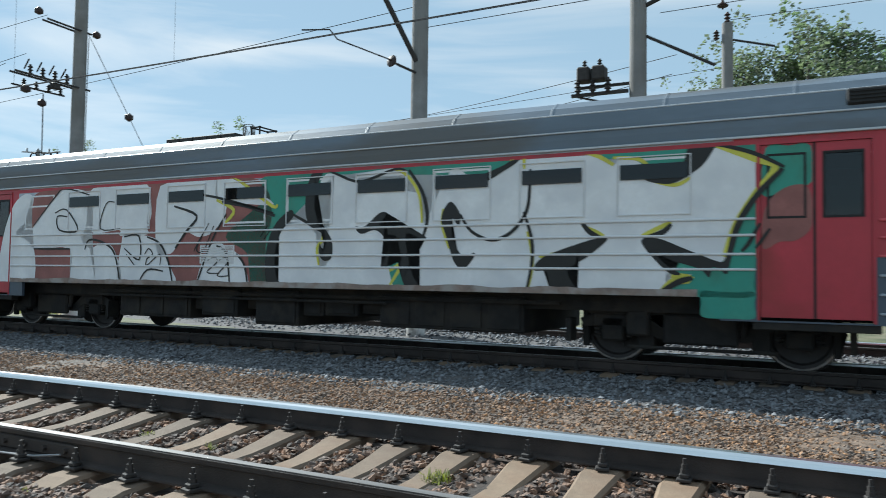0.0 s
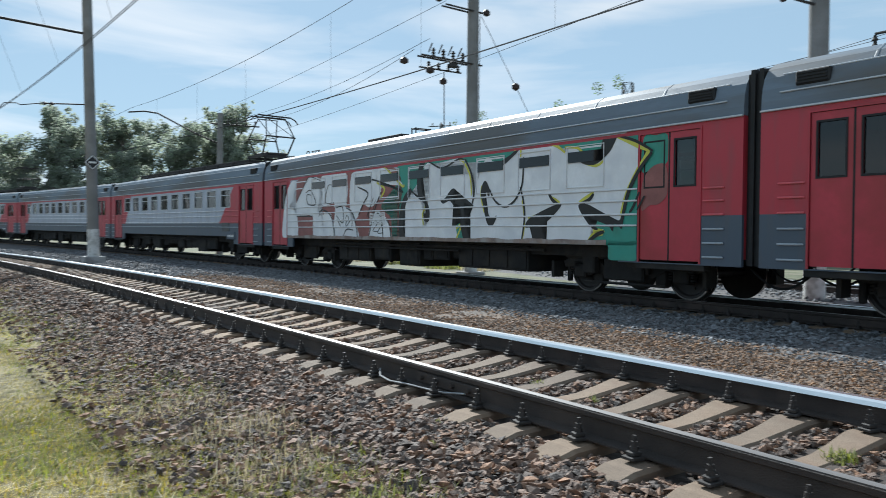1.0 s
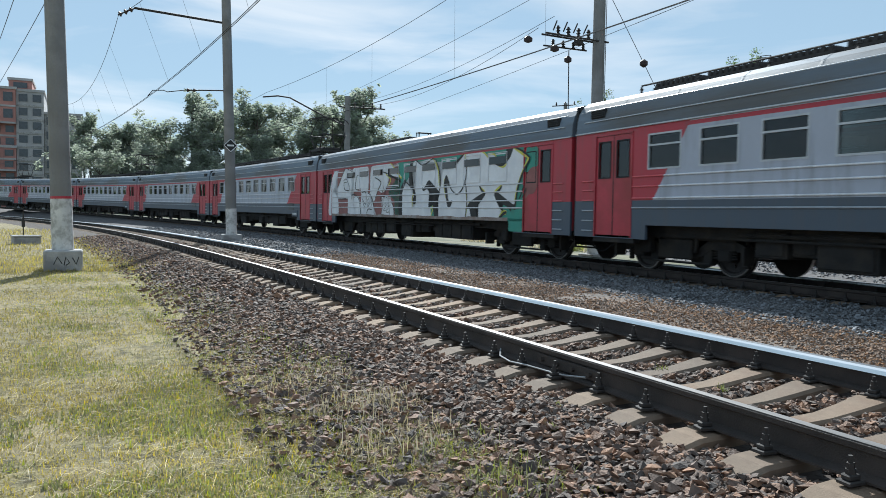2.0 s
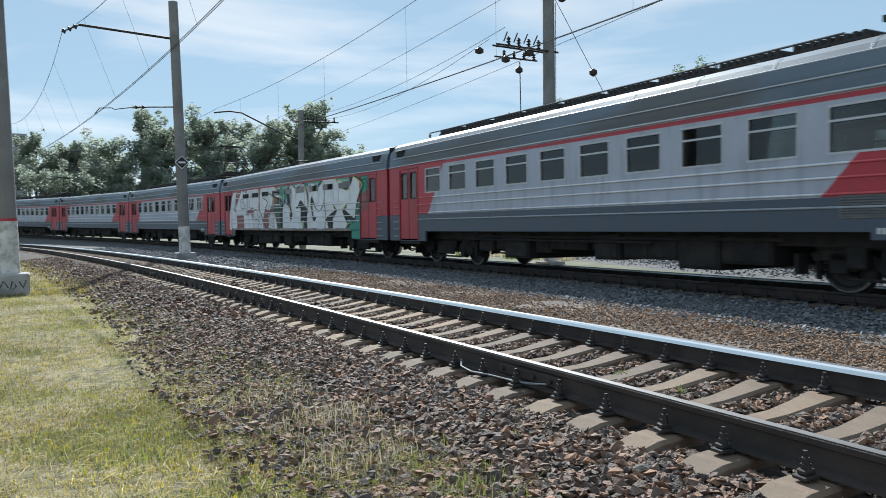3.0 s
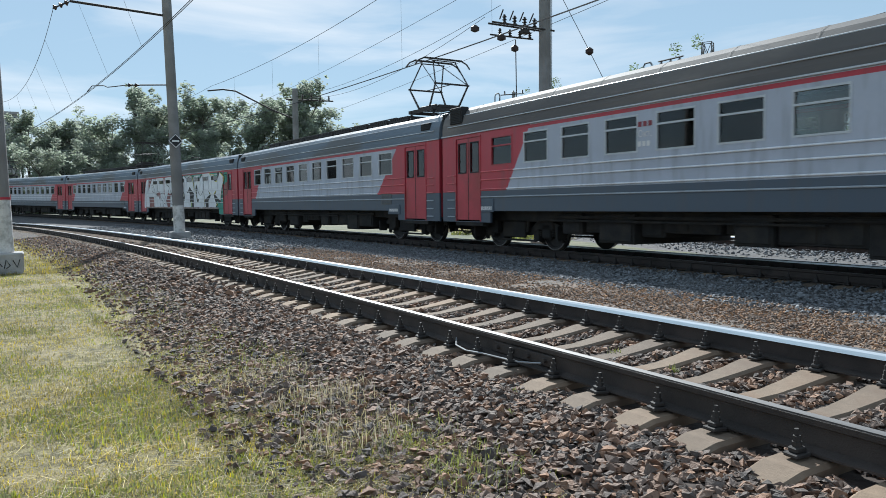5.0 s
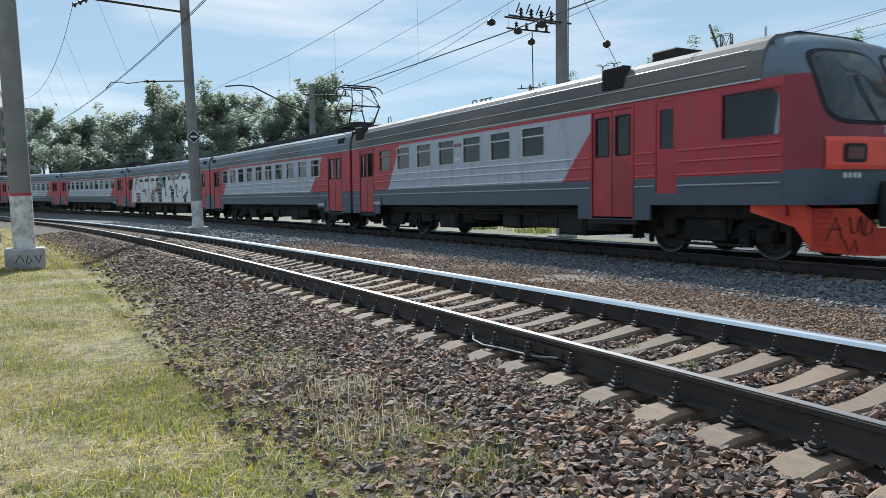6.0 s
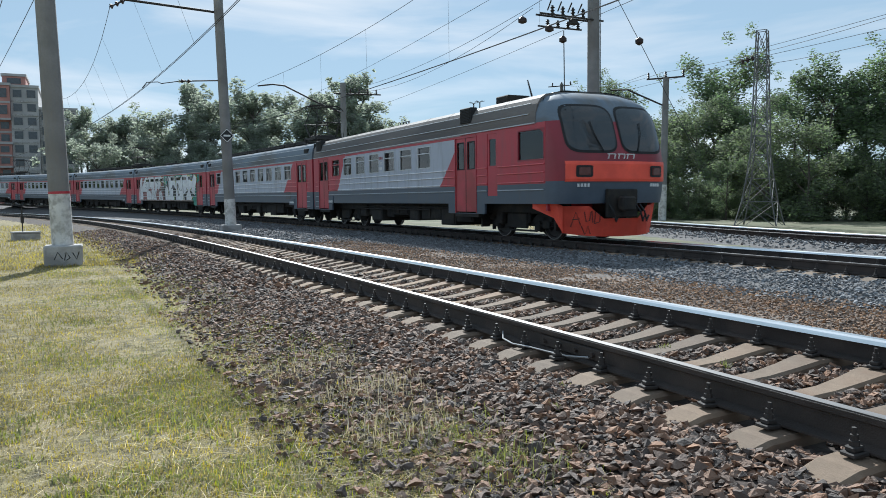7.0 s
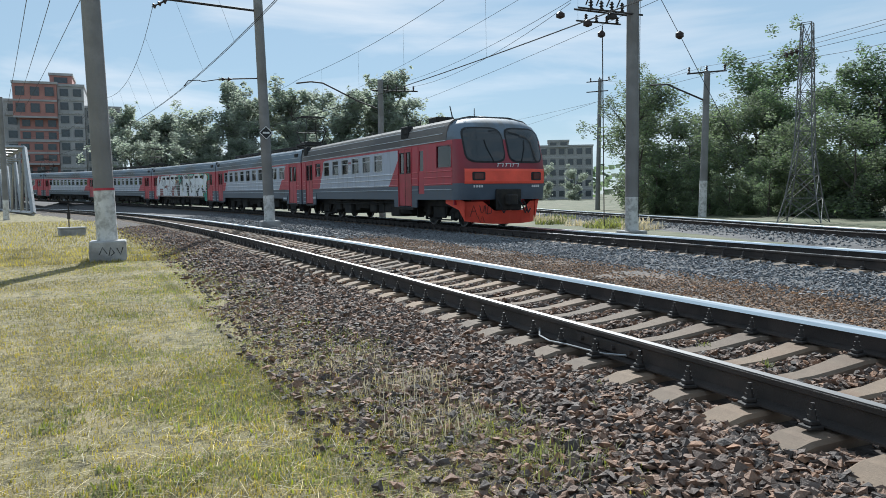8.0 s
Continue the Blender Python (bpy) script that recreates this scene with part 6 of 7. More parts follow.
# pole G: bent bracket reaching over the rails
arm_part(pG, [(0, -0.2, 7.1), (-0.3, -1.4, 7.6), (-0.9, -3.6, 8.75), (-1.2, -4.3, 8.85), (-1.5, -5.2, 8.75)], 0.05)
arm_part(pG, [(0, -0.6, 8.3), (0, 2.6, 8.35)], 0.05, "cross_arm", "steel cross-arm")
for _i in range(4):
    part("pin_insulator", insulator(bmesh.new(), (0, 0.5 + 0.6 * _i, 8.38), 0.3, 0.08), M_INSUL, pG, "brown pin insulator")
# pole D
_u = Vector((0.78, 0.62, 0))
arm_part(pD, [tuple(-1.1 * _u + Vector((0, 0.2, 8.45))), tuple(1.1 * _u + Vector((0, 0.2, 8.45)))], 0.05, "cross_arm", "steel cross-arm")
for _i in (-1, 0, 1):
    _c = _u * _i
    part("pin_insulator", insulator(bmesh.new(), (_c.x, _c.y + 0.2, 8.48), 0.35, 0.09), M_INSUL, pD, "brown pin insulator")
arm_part(pD, [(0, 0.15, 6.8), (-1.6, -1.3, 7.9), (-2.4, -1.9, 7.95)], 0.05)
# pole H
for _z in (11.6, 10.7):
    arm_part(pH, [(-0.9, -0.6, _z), (0.7, 0.6, _z)], 0.05, "cross_arm", "steel cross-arm")
for _i in (-1, 0, 1):
    part("pin_insulator", insulator(bmesh.new(), (_i * 0.7, _i * 0.5 + 0.2, 11.6), 0.35, 0.1), M_INSUL, pH, "brown pin insulator")
part("pin_insulator", insulator(bmesh.new(), (0.0, 0, 9.4), 0.35, 0.1), M_INSUL, pI, "brown pin insulator")
part("pin_insulator", insulator(bmesh.new(), (-0.3, -0.1, 8.9), 0.3, 0.1), M_INSUL, pI, "brown pin insulator")
arm_part(pI, [(0.1, 0, 8.9), (1.3, 0.2, 8.6)], 0.035)


def lattice_tower(x, y, top):
    e = thing("lattice_tower", "slender steel lattice tower at the wood's edge", "tower", at=pose(x, y, 0, 0, 0, 30))
    half = lambda h: 0.95 - 0.57 * (h / 3.4) ** 0.7 if h < 3.4 else 0.38 - 0.16 * (h - 3.4) / (top - 3.4)
    hs = [0, 1.2, 2.3, 3.4, 4.3, 5.2, 6.1, 7.0, 7.9, top]
    for sx in (-1, 1):
        for sy in (-1, 1):
            part("leg", chain(bmesh.new(), [(sx * half(h), sy * half(h), h) for h in hs], 0.03, n=5), M_GALV, e)
    br = bmesh.new()
    for h0, h1 in zip(hs, hs[1:]):
        a, b = half(h0), half(h1)
        for s in (-1, 1):
            tube(br, (-a, s * a, h0), (b, s * b, h1), 0.016, n=4)
            tube(br, (a, s * a, h0), (-b, s * b, h1), 0.016, n=4)
            tube(br, (s * a, -a, h0), (s * b, b, h1), 0.016, n=4)
            tube(br, (s * a, a, h0), (s * b, -b, h1), 0.016, n=4)
            tube(br, (-b, s * b, h1), (b, s * b, h1), 0.016, n=4)
            tube(br, (s * b, -b, h1), (s * b, b, h1), 0.016, n=4)
    part("braces", br, M_GALV, e)
    ins = bmesh.new()
    insulator_string(ins, (-0.3, 0, 8.0), (-0.9, -0.3, 7.8), 3, 0.16)
    part("insulator", ins, M_INSUL, e)
    return e


lattice_tower(-26.6, 29.0, 9.2)


def sagging(p, q, sag, n=14):
    p, q = Vector(p), Vector(q)
    return [p.lerp(q, i / n) - Vector((0, 0, sag * 4 * (i / n) * (1 - i / n))) for i in range(n + 1)]


def wire_thing(name, label, pts, r=0.012, n=5):
    bm = bmesh.new()
    chain(bm, pts, r, n=n)
    return tagged(part(name, bm, M_WIRE, None), label, "overhead wire", "overhead wires")


def catenary(label, nodes, zc, zm, sag, drops, fy, aside=lambda x: 0.0):
    """Contact wire, sagging messenger and droppers along a line; nodes: x of the supports."""
    e = thing("catenary", label, "overhead wire", "overhead wires")
    xs = steps(nodes[0], nodes[-1], 2.0)
    for off in (0.0, 0.05):
        bm = bmesh.new()
        chain(bm, [(x, fy(x) + off, zc(x)) for x in xs], 0.010, n=5)
        part("contact_wire", bm, M_WIRE, e)
    bm = bmesh.new()
    for a, b in zip(nodes, nodes[1:]):
        pts = [(a + (b - a) * i / 16, fy(a + (b - a) * i / 16) + aside(a + (b - a) * i / 16), zm(a + (b - a) * i / 16) - sag * 4 * (i / 16) * (1 - i / 16)) for i in range(17)]
        chain(bm, pts, 0.011, n=5)
        for k in drops:
            x = a + (b - a) * k
            d = bmesh.new()
            tube(d, (x, fy(x) + 0.025, zc(x)), (x, fy(x) + aside(x), zm(x) - sag * 4 * k * (1 - k)), 0.004, n=4)
            part("dropper", d, M_WIRE, e)
    part("messenger_wire", bm, M_WIRE, e)
    return e


catenary("overhead line above the empty track", [-110, -68, -35.9, 4.0, 50.0], lambda x: 6.42, lambda x: 9.78, 1.25, (0.12, 0.27, 0.42, 0.58, 0.73, 0.88), lambda x: near_y(x) - 0.25,
         lambda x: -1.15 * max(0.0, 1 - abs(x + 35.9) / 36))
catenary("overhead line above the train", [-120, -85, -48.3, -9.7, 40.0], lambda x: 6.42 + train_rise(x), lambda x: (8.85 + 0.045 * (x + 48.3) if x > -48.3 else 8.85) + train_rise(x), 0.5, (0.1, 0.25, 0.4, 0.6, 0.75, 0.9), lambda x: train_y(x))
wire_thing("feeder_wire", "feeder wire along the far poles", sagging((-22.6, 14.6, 8.4), (-48.3, 15.4, 8.6), 0.5) , 0.009)
wire_thing("feeder_wire", "feeder wire along the far poles", sagging((-22.5, 13.9, 7.9), (-48.3, 16.4, 8.6), 0.7), 0.009)
wire_thing("feeder_wire", "feeder wire along the far poles", sagging((-22.5, 15.2, 9.8), (-85, 14.0, 9.6), 0.8), 0.009)
wire_thing("guy_wire", "slanting stay with an egg insulator", [(-22.4, 16.6, 9.6), (-21.5, 17.6, 6.9), (-20.2, 19.0, 3.0)], 0.012)
_bm = bmesh.new()
lathe(_bm, (-21.5, 17.6, 6.75), [(0.03, 0), (0.14, 0.08), (0.14, 0.2), (0.03, 0.28)], n=12)
tagged(part("egg_insulator", _bm, M_INSUL), "dark egg insulator on the stay", "insulator")
for _dz, _p, _q in ((0, (-35.6, 31.1, 8.8), (-4.0, 20.5, 7.6)), (0.4, (-34.8, 31.7, 8.8), (-4.2, 20.9, 7.2)), (0, (-36.4, 30.5, 8.8), (-110, 46, 9.5)),
                    (0, (-26.6, 29.0, 8.0), (-120, 40, 10.5)), (0, (-26.6, 29.0, 8.0), (30, 24, 9.5)), (0, (-26.6, 29.0, 8.4), (30, 22, 10.5)), (0, (-4.2, 19.4, 8.4), (60, 14, 9.0)),
                    (0, (-3.2, 24.0, 9.5), (60, 20, 10.5)), (0, (-58.9, 39.2, 11.8), (-35.6, 31.0, 8.8)), (0, (-9.8, 16.8, 8.6), (-90, 24, 10.0)), (0, (-9.8, 16.8, 8.0), (60, 14, 9.5))):
    wire_thing("power_line", "thin power line strung between poles", sagging(_p, _q, 0.6 + _dz), 0.010)


for _ya, _yj in ((-0.05, -7.7), (-1.0, -8.15), (-1.7, -8.7)):
    wire_thing("feeder_wire", "feeder wire between the lawn pole and the bridge", sagging((-20.6, _ya, 8.22), (-68, _yj, 8.2), 0.25), 0.012)
    wire_thing("feeder_wire", "feeder wire running back from the lawn pole", sagging((-20.6, _ya, 8.22), (24, _ya + 1.5, 8.4), 0.4), 0.012)


# ---- small things on the ground ----
def concrete_box(x, y):
    bm = bmesh.new()
    box(bm, -0.35, 0.35, -0.5, 0.5, -0.1, 0.30, 0.03)
    e = thing("cable_box", "low grey concrete cable box in the grass", "cable box", at=pose(x, y, 0.0, 0, 0, 12))
    part("body", bm, M_BASECON, e)
    li = bmesh.new()
    box(li, -0.38, 0.38, -0.53, 0.53, 0.30, 0.36, 0.015)
    part("lid", li, M_SLAB, e)
    pin = bmesh.new()
    tube(pin, (0, -0.1, 0.36), (0, -0.1, 1.35), 0.025, n=6)
    box(pin, -0.03, 0.03, -0.16, -0.04, 0.7, 1.0)
    part("marker_rod", pin, M_IRON, e)


concrete_box(-36.0, -2.35)


# ---- bridge, buildings ----
def truss_bridge():
    e = thing("truss_bridge", "pale grey steel truss bridge that carries the railway", "bridge", at=pose(-88, -8.0, 0.2, 0, 0, 12))
    for s, y in ((-1, -7.2), (1, -1.2)):
        bm = bmesh.new()
        n, step, h = 7, 5.5, 7.0
        for i in range(n):
            x0, x1 = -step * i, -step * (i + 1)
            tube(bm, (x0, y, 0), (x1, y, 0), 0.24, n=4)
            if i == 0:
                tube(bm, (x0, y, 0), (x1, y, h), 0.26, n=4)
            else:
                tube(bm, (x0, y, h), (x1, y, h), 0.24, n=4)
                tube(bm, (x0, y, h if i % 2 else 0), (x1, y, 0 if i % 2 else h), 0.17, n=4)
            tube(bm, (x1, y, 0), (x1, y, h), 0.14, n=4)
        part("truss", bm, M_SHEET, e)
    pr = bmesh.new()
    for i in range(1, 7):
        x = -5.5 * i
        tube(pr, (x, -7.2, 7.0), (x, -1.2, 7.0), 0.2, n=4)
        tube(pr, (x, -7.2, 7.0), (x - 5.5, -1.2, 7.0), 0.09, n=4)
        tube(pr, (x, -7.2, 5.8), (x, -1.2, 5.8), 0.1, n=4)
    part("portal_bracing", pr, M_SHEET, e)


truss_bridge()


def block(name, label, category, at, parts_list):
    """Building in plain volumes: (x0, x1, y0, y1, z0, z1, wall material, storeys, bays) each with recessed windows on the sides that face the line."""
    e = thing(name, label, category, at=at)
    for x0, x1, y0, y1, z0, z1, mat, storeys, bays in parts_list:
        bm = bmesh.new()
        box(bm, x0, x1, y0, y1, z0, z1)
        w = part("wall", bm, mat, e)
        rf = bmesh.new()
        box(rf, x0 - 0.2, x1 + 0.2, y0 - 0.2, y1 + 0.2, z1, z1 + 0.5)
        part("roof", rf, M_SLAB, e)
        sh = (z1 - z0) / storeys
        first = None
        for f in range(storeys):
            sl = bmesh.new()
            box(sl, x1 - 0.05, x1 + 0.14, y0, y1, z0 + f * sh - 0.18, z0 + f * sh + 0.18)
            part("floor_band", sl, M_SLAB if mat is not M_SLAB else M_BASECON, w)
            for b in range(bays):
                bw = (y1 - y0) / bays
                m = Matrix.Translation((x1 + 0.02, y0 + (b + 0.5) * bw, z0 + (f + 0.55) * sh))
                if first is None:
                    wm = bmesh.new()
                    box(wm, -0.3, 0.05, -bw * 0.28, bw * 0.28, -sh * 0.27, sh * 0.27)
                    for q in (-1, 1):
                        box(wm, 0.05, 0.16, q * bw * 0.28 - 0.07, q * bw * 0.28 + 0.07, -sh * 0.27, sh * 0.27)
                    first = part("window", wm, M_PANE, w)
                    first.matrix_basis = m
                else:
                    again(first, w, m)
    return e


block("apartment_building", "tall unfinished red-brick and concrete apartment block", "building", pose(-178, 0, 0), [
    (-14, 0, -20.3, -13.2, 0, 9, M_BRICK, 3, 3), (-14, 1.2, -20.6, -13.2, 9, 13.5, M_BRICK, 2, 3), (-14, 0, -20.3, -13.2, 13.5, 18.5, M_BRICK, 2, 3), (-14, 1.5, -21.2, -13.2, 18.5, 25.2, M_BRICK, 2, 3),
    (-14, 0.6, -13.15, -8.2, 0, 25.0, M_SLAB, 9, 2), (-12, -1, -14.6, -10.4, 25.3, 27.4, M_BRICK, 1, 1), (-15, -0.5, -8.15, -1.2, 0, 20.8, M_BASECON, 7, 3),
    (-16, -0.8, -25.6, -20.35, 0, 21.8, M_SLAB, 8, 2), (-10, 1, -42, -25.65, 0, 19.0, M_SLAB, 6, 5)])
block("apartment_building", "pale far-off apartment block above the trees", "building", pose(-196, 118, 0, 0, 0, -30), [(-10, 0, -9, 9, 0, 15.5, M_BASECON, 5, 7), (-10, 0.5, -4, 2, 15.5, 17.0, M_BASECON, 1, 2)])


# ---- trees ----
LEAF_V = [(-0.5, -0.35, 0), (0.5, -0.3, 0.1), (0.55, 0.35, 0), (-0.45, 0.3, -0.1)]
LEAF_F = [(0, 1, 2, 3)]


def crown_points(rng, blobs, n):
    vol = np.array([b[3] * b[4] * b[5] for b in blobs])
    pick = rng.choice(len(blobs), n, p=vol / vol.sum())
    d = rng.normal(size=(n, 3))
    d /= np.linalg.norm(d, axis=1)[:, None]
    r = rng.uniform(0.2, 1.0, n) ** 0.6 * np.where(rng.random(n) < 0.22, rng.uniform(1.0, 1.5, n), 1.0)
    b = np.array(blobs)[pick]
    return b[:, :3] + d * r[:, None] * b[:, 3:6]


def tree(name, label, seed, h, spread, leaves, size, mat, low=0.25, droop=0.0):
    """Tapered trunk, limbs, and a crown of many small leaf clumps with gaps; stands at its own foot."""
    rng = np.random.default_rng(seed)
    e = thing(name, label, "tree", "line-side trees")
    bm = bmesh.new()
    pts = [(0, 0, -0.3)]
    x = y = 0.0
    for i in range(1, 7):
        x += rng.uniform(-0.02, 0.02) * h
        y += rng.uniform(-0.02, 0.02) * h
        pts.append((x, y, h * 0.92 * i / 6))
    for i in range(6):
        tube(bm, pts[i], pts[i + 1], 0.022 * h * (1 - i / 6.6), 0.022 * h * (1 - (i + 1) / 6.6), n=7)
    blobs = []
    for i in range(13):
        k = rng.uniform(low, 0.95)
        a = rng.uniform(0, 2 * math.pi)
        reach = spread * (0.35 + 0.65 * math.sin(math.pi * min(1, (1.02 - k) / (1.02 - low) * 0.85 + 0.1))) * rng.uniform(0.5, 1.0)
        j = min(5, int(k * 6))
        p0 = Vector(pts[j])
        p1 = Vector((p0.x + reach * math.cos(a), p0.y + reach * math.sin(a), h * k + reach * 0.35))
        mid = p0.lerp(p1, 0.5) + Vector((0, 0, 0.12 * reach))
        tube(bm, p0, mid, 0.007 * h, 0.005 * h, n=5)
        tube(bm, mid, p1, 0.005 * h, 0.0015 * h, n=5)
        s = rng.uniform(0.55, 1.0) * spread * 0.42
        blobs.append((p1.x * 0.9, p1.y * 0.9, p1.z - droop * s, s, s, s * rng.uniform(0.7, 1.1) * (1 + droop)))
        blobs.append((mid.x, mid.y, mid.z, s * 0.7, s * 0.7, s * 0.6))
        for _q in range(4):
            o = rng.normal(size=3) * s * 0.9
            k2 = s * rng.uniform(0.22, 0.5)
            blobs.append((p1.x + o[0], p1.y + o[1], max(0.6, p1.z + o[2] * 0.9 + 0.2 * s), k2, k2, k2 * 1.2))
    blobs.append((pts[6][0], pts[6][1], h * 0.93, spread * 0.25, spread * 0.25, h * 0.09))
    part("trunk", bm, M_BARK, e, "tapered trunk and limbs")
    P = crown_points(rng, blobs, leaves)
    c = scatter("crown", LEAF_V, LEAF_F, P, rng.uniform(0.6, 1.3, leaves) * size, rng.uniform(0, 6.3, leaves), mat, squash=1.0, tilt=1.5)
    c.parent = e
    c["label"] = "loose leafy crown with gaps"
    return e


T_FAR = [tree("birch_tree", "hazy green birch in the far wood", 11, 17, 3.7, 11000, 0.27, M_LEAFHAZE, 0.03), tree("birch_tree", "hazy green birch in the far wood", 12, 16, 3.3, 10000, 0.26, M_LEAFHAZE, 0.03),
         tree("lime_tree", "broad green tree in the far wood", 13, 14, 5.4, 12000, 0.29, M_LEAFHAZE, 0.0)]
T_NEAR = [tree("willow_tree", "dense dark green tree beside the railway", 21, 12, 4.4, 16000, 0.17, M_LEAF2, 0.03), tree("birch_tree", "tall birch with drooping twigs beside the railway", 22, 11, 3.0, 17000, 0.115, M_LEAF, 0.1, 0.5),
          tree("maple_bush", "bright green bushy tree beside the railway", 23, 7.5, 3.6, 12000, 0.16, M_LEAF, 0.0)]
_rng = random.Random(3)


def polar(yaw, d):
    return -d * math.sin(radians(yaw)), d * math.cos(radians(yaw))


def plant(proto, first, yaw, d, scale=1.0):
    x, y = polar(yaw, d)
    m = pose(x, y, ground_z(x, y) - 0.1, 0, 0, _rng.uniform(0, 360))
    if first:
        proto.matrix_basis = m
        return proto
    t = copy_thing(proto, m)
    t.scale = (scale, scale, scale)
    return t


_used = set()
FAR_ROW = [(89.8, 142, 0, 0.85), (88.0, 138, 2, 1.05), (86.2, 150, 1, 1.0), (84.6, 140, 2, 1.0), (83.4, 146, 0, 1.1), (81.8, 138, 1, 0.95), (80.3, 150, 2, 1.2),
           (78.6, 140, 0, 1.0), (77.2, 152, 1, 1.1), (75.8, 140, 2, 1.05), (74.6, 135, 1, 1.0), (73.2, 148, 0, 1.05), (71.9, 138, 0, 1.12), (70.6, 145, 1, 1.0), (69.0, 150, 2, 1.0), (67.3, 155, 1, 0.8), (65.0, 170, 2, 0.75),
           (62.5, 190, 1, 0.6), (60.5, 200, 2, 0.55), (58.0, 190, 2, 0.45), (103, 150, 0, 0.9)]
for _i in range(18):
    FAR_ROW.append((66.5 + 1.4 * _i, 131 + 6 * _rng.random(), _i % 3, 0.55 + 0.2 * _rng.random()))
for _i in range(17):
    FAR_ROW.append((66 + 1.45 * _i, 122 + 8 * _rng.random(), 2, 0.38 + 0.22 * _rng.random()))
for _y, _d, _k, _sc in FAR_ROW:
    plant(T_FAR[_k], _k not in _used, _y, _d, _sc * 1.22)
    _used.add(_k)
_used = set()
NEAR_ROW = [(53.4, 60, 1, 0.80), (53.0, 70, 2, 1.05), (51.3, 64, 2, 1.05), (50.0, 58, 2, 0.9), (48.6, 66, 1, 0.90), (48.0, 72, 2, 1.05), (46.8, 60, 2, 1.0), (45.4, 62, 1, 0.88), (44.6, 70, 0, 0.88), (43.0, 62, 0, 0.74),
            (40.6, 52, 0, 0.66), (38.4, 50, 0, 0.74), (36.2, 52, 0, 0.78), (33.5, 50, 0, 0.72), (42.0, 48, 2, 0.70), (44.0, 54, 2, 0.72), (49.2, 54, 2, 0.68), (52.0, 56, 2, 0.62), (39.5, 46, 2, 0.72), (35.0, 47, 2, 0.7), (6.5, 38, 1, 1.12), (2.6, 37, 1, 1.22), (-1.5, 40, 0, 1.0), (-6, 42, 1, 1.1)]
for _i in range(16):
    NEAR_ROW.append((33.5 + 1.25 * _i, 44.5 + 4.5 * _rng.random() + 0.35 * _i, 2 if _i % 3 else 0, 0.26 + 0.16 * _rng.random()))
for _y, _d, _k, _sc in NEAR_ROW:
    plant(T_NEAR[_k], _k not in _used, _y, _d, _sc * (0.92 if _y > 30 else 1.0))
    _used.add(_k)


def far_woods():
    rng = np.random.default_rng(8)
    n = 16000
    a = rng.uniform(0, 2 * math.pi, n)
    r = rng.uniform(330, 380, n)
    hgt = 9 + 4 * np.sin(a * 23) + 3 * np.sin(a * 57 + 1)
    P = np.stack([r * np.cos(a), r * np.sin(a), rng.uniform(0, 1, n) ** 0.8 * hgt], 1)
    tagged(scatter("far_woods", LEAF_V, LEAF_F, P, rng.uniform(1.5, 3.6, n), rng.uniform(0, 6.3, n), M_LEAF2, 1.0, 1.5), "low belt of far woods round the horizon", "woods", kind="stuff")


far_woods()


# ---- loose stones, grass and weeds ----
PEBBLE = ([(1.0, 0.05, 0.1), (0.3, 0.85, -0.1), (-0.8, 0.55, 0.15), (-0.75, -0.6, -0.1), (0.4, -0.8, 0.1), (0.15, 0.05, 0.95), (-0.1, 0.0, -0.85)],
          [(0, 1, 5), (1, 2, 5), (2, 3, 5), (3, 4, 5), (4, 0, 5), (1, 0, 6), (2, 1, 6), (3, 2, 6), (4, 3, 6), (0, 4, 6)])
OCTA = ([(1, 0, 0), (0, 1, 0), (-1, 0, 0), (0, -1, 0), (0.2, 0.1, 0.9), (0.1, -0.2, -0.9)], [(0, 1, 4), (1, 2, 4), (2, 3, 4), (3, 0, 4), (1, 0, 5), (2, 1, 5), (3, 2, 5), (0, 3, 5)])


def stones(name, label, x0, x1, lo, hi, fy, density, r, mat, proto, seed, keep=None, edge=0.5):
    rng = np.random.default_rng(seed)
    n = int((x1 - x0) * (hi - lo) * density)
    xs, ds = rng.uniform(x0, x1, n), rng.uniform(lo, hi, n)
    size = rng.uniform(0.62, 1.0, n) ** 1.3 * r * rng.choice([0.75, 1.0, 1.2], n)
    P, S = [], []
    for x, d, s in zip(xs, ds, size):
        if keep and not keep(x, d, s):
            continue
        if d < lo + edge * 2 and rng.random() > (d - lo) / (edge * 2) * 0.95 + 0.05:
            continue
        y = fy(x) + d
        P.append((x, y, ground_z(x, y) + s * rng.uniform(-0.1, 1.0)))
        S.append(s)
    ob = scatter(name, proto[0], proto[1], np.array(P), np.array(S), rng.uniform(0, 6.3, len(P)), mat, 0.66, 0.9, 0.42)
    return tagged(ob, label, "stones", kind="stuff")


def off_sleepers(x, d, s):
    k = (x + 94.77) % 0.51
    if min(k, 0.51 - k) < 0.15 and abs(d) < 1.16:
        return False
    return abs(abs(d) - 0.7975) > 0.085 + s * 0.5


def off_train_sleepers(x, d, s):
    k = (x + 80) % 0.545
    if min(k, 0.545 - k) < 0.15 and abs(d) < 1.36:
        return False
    return abs(abs(d) - 0.7975) > 0.09


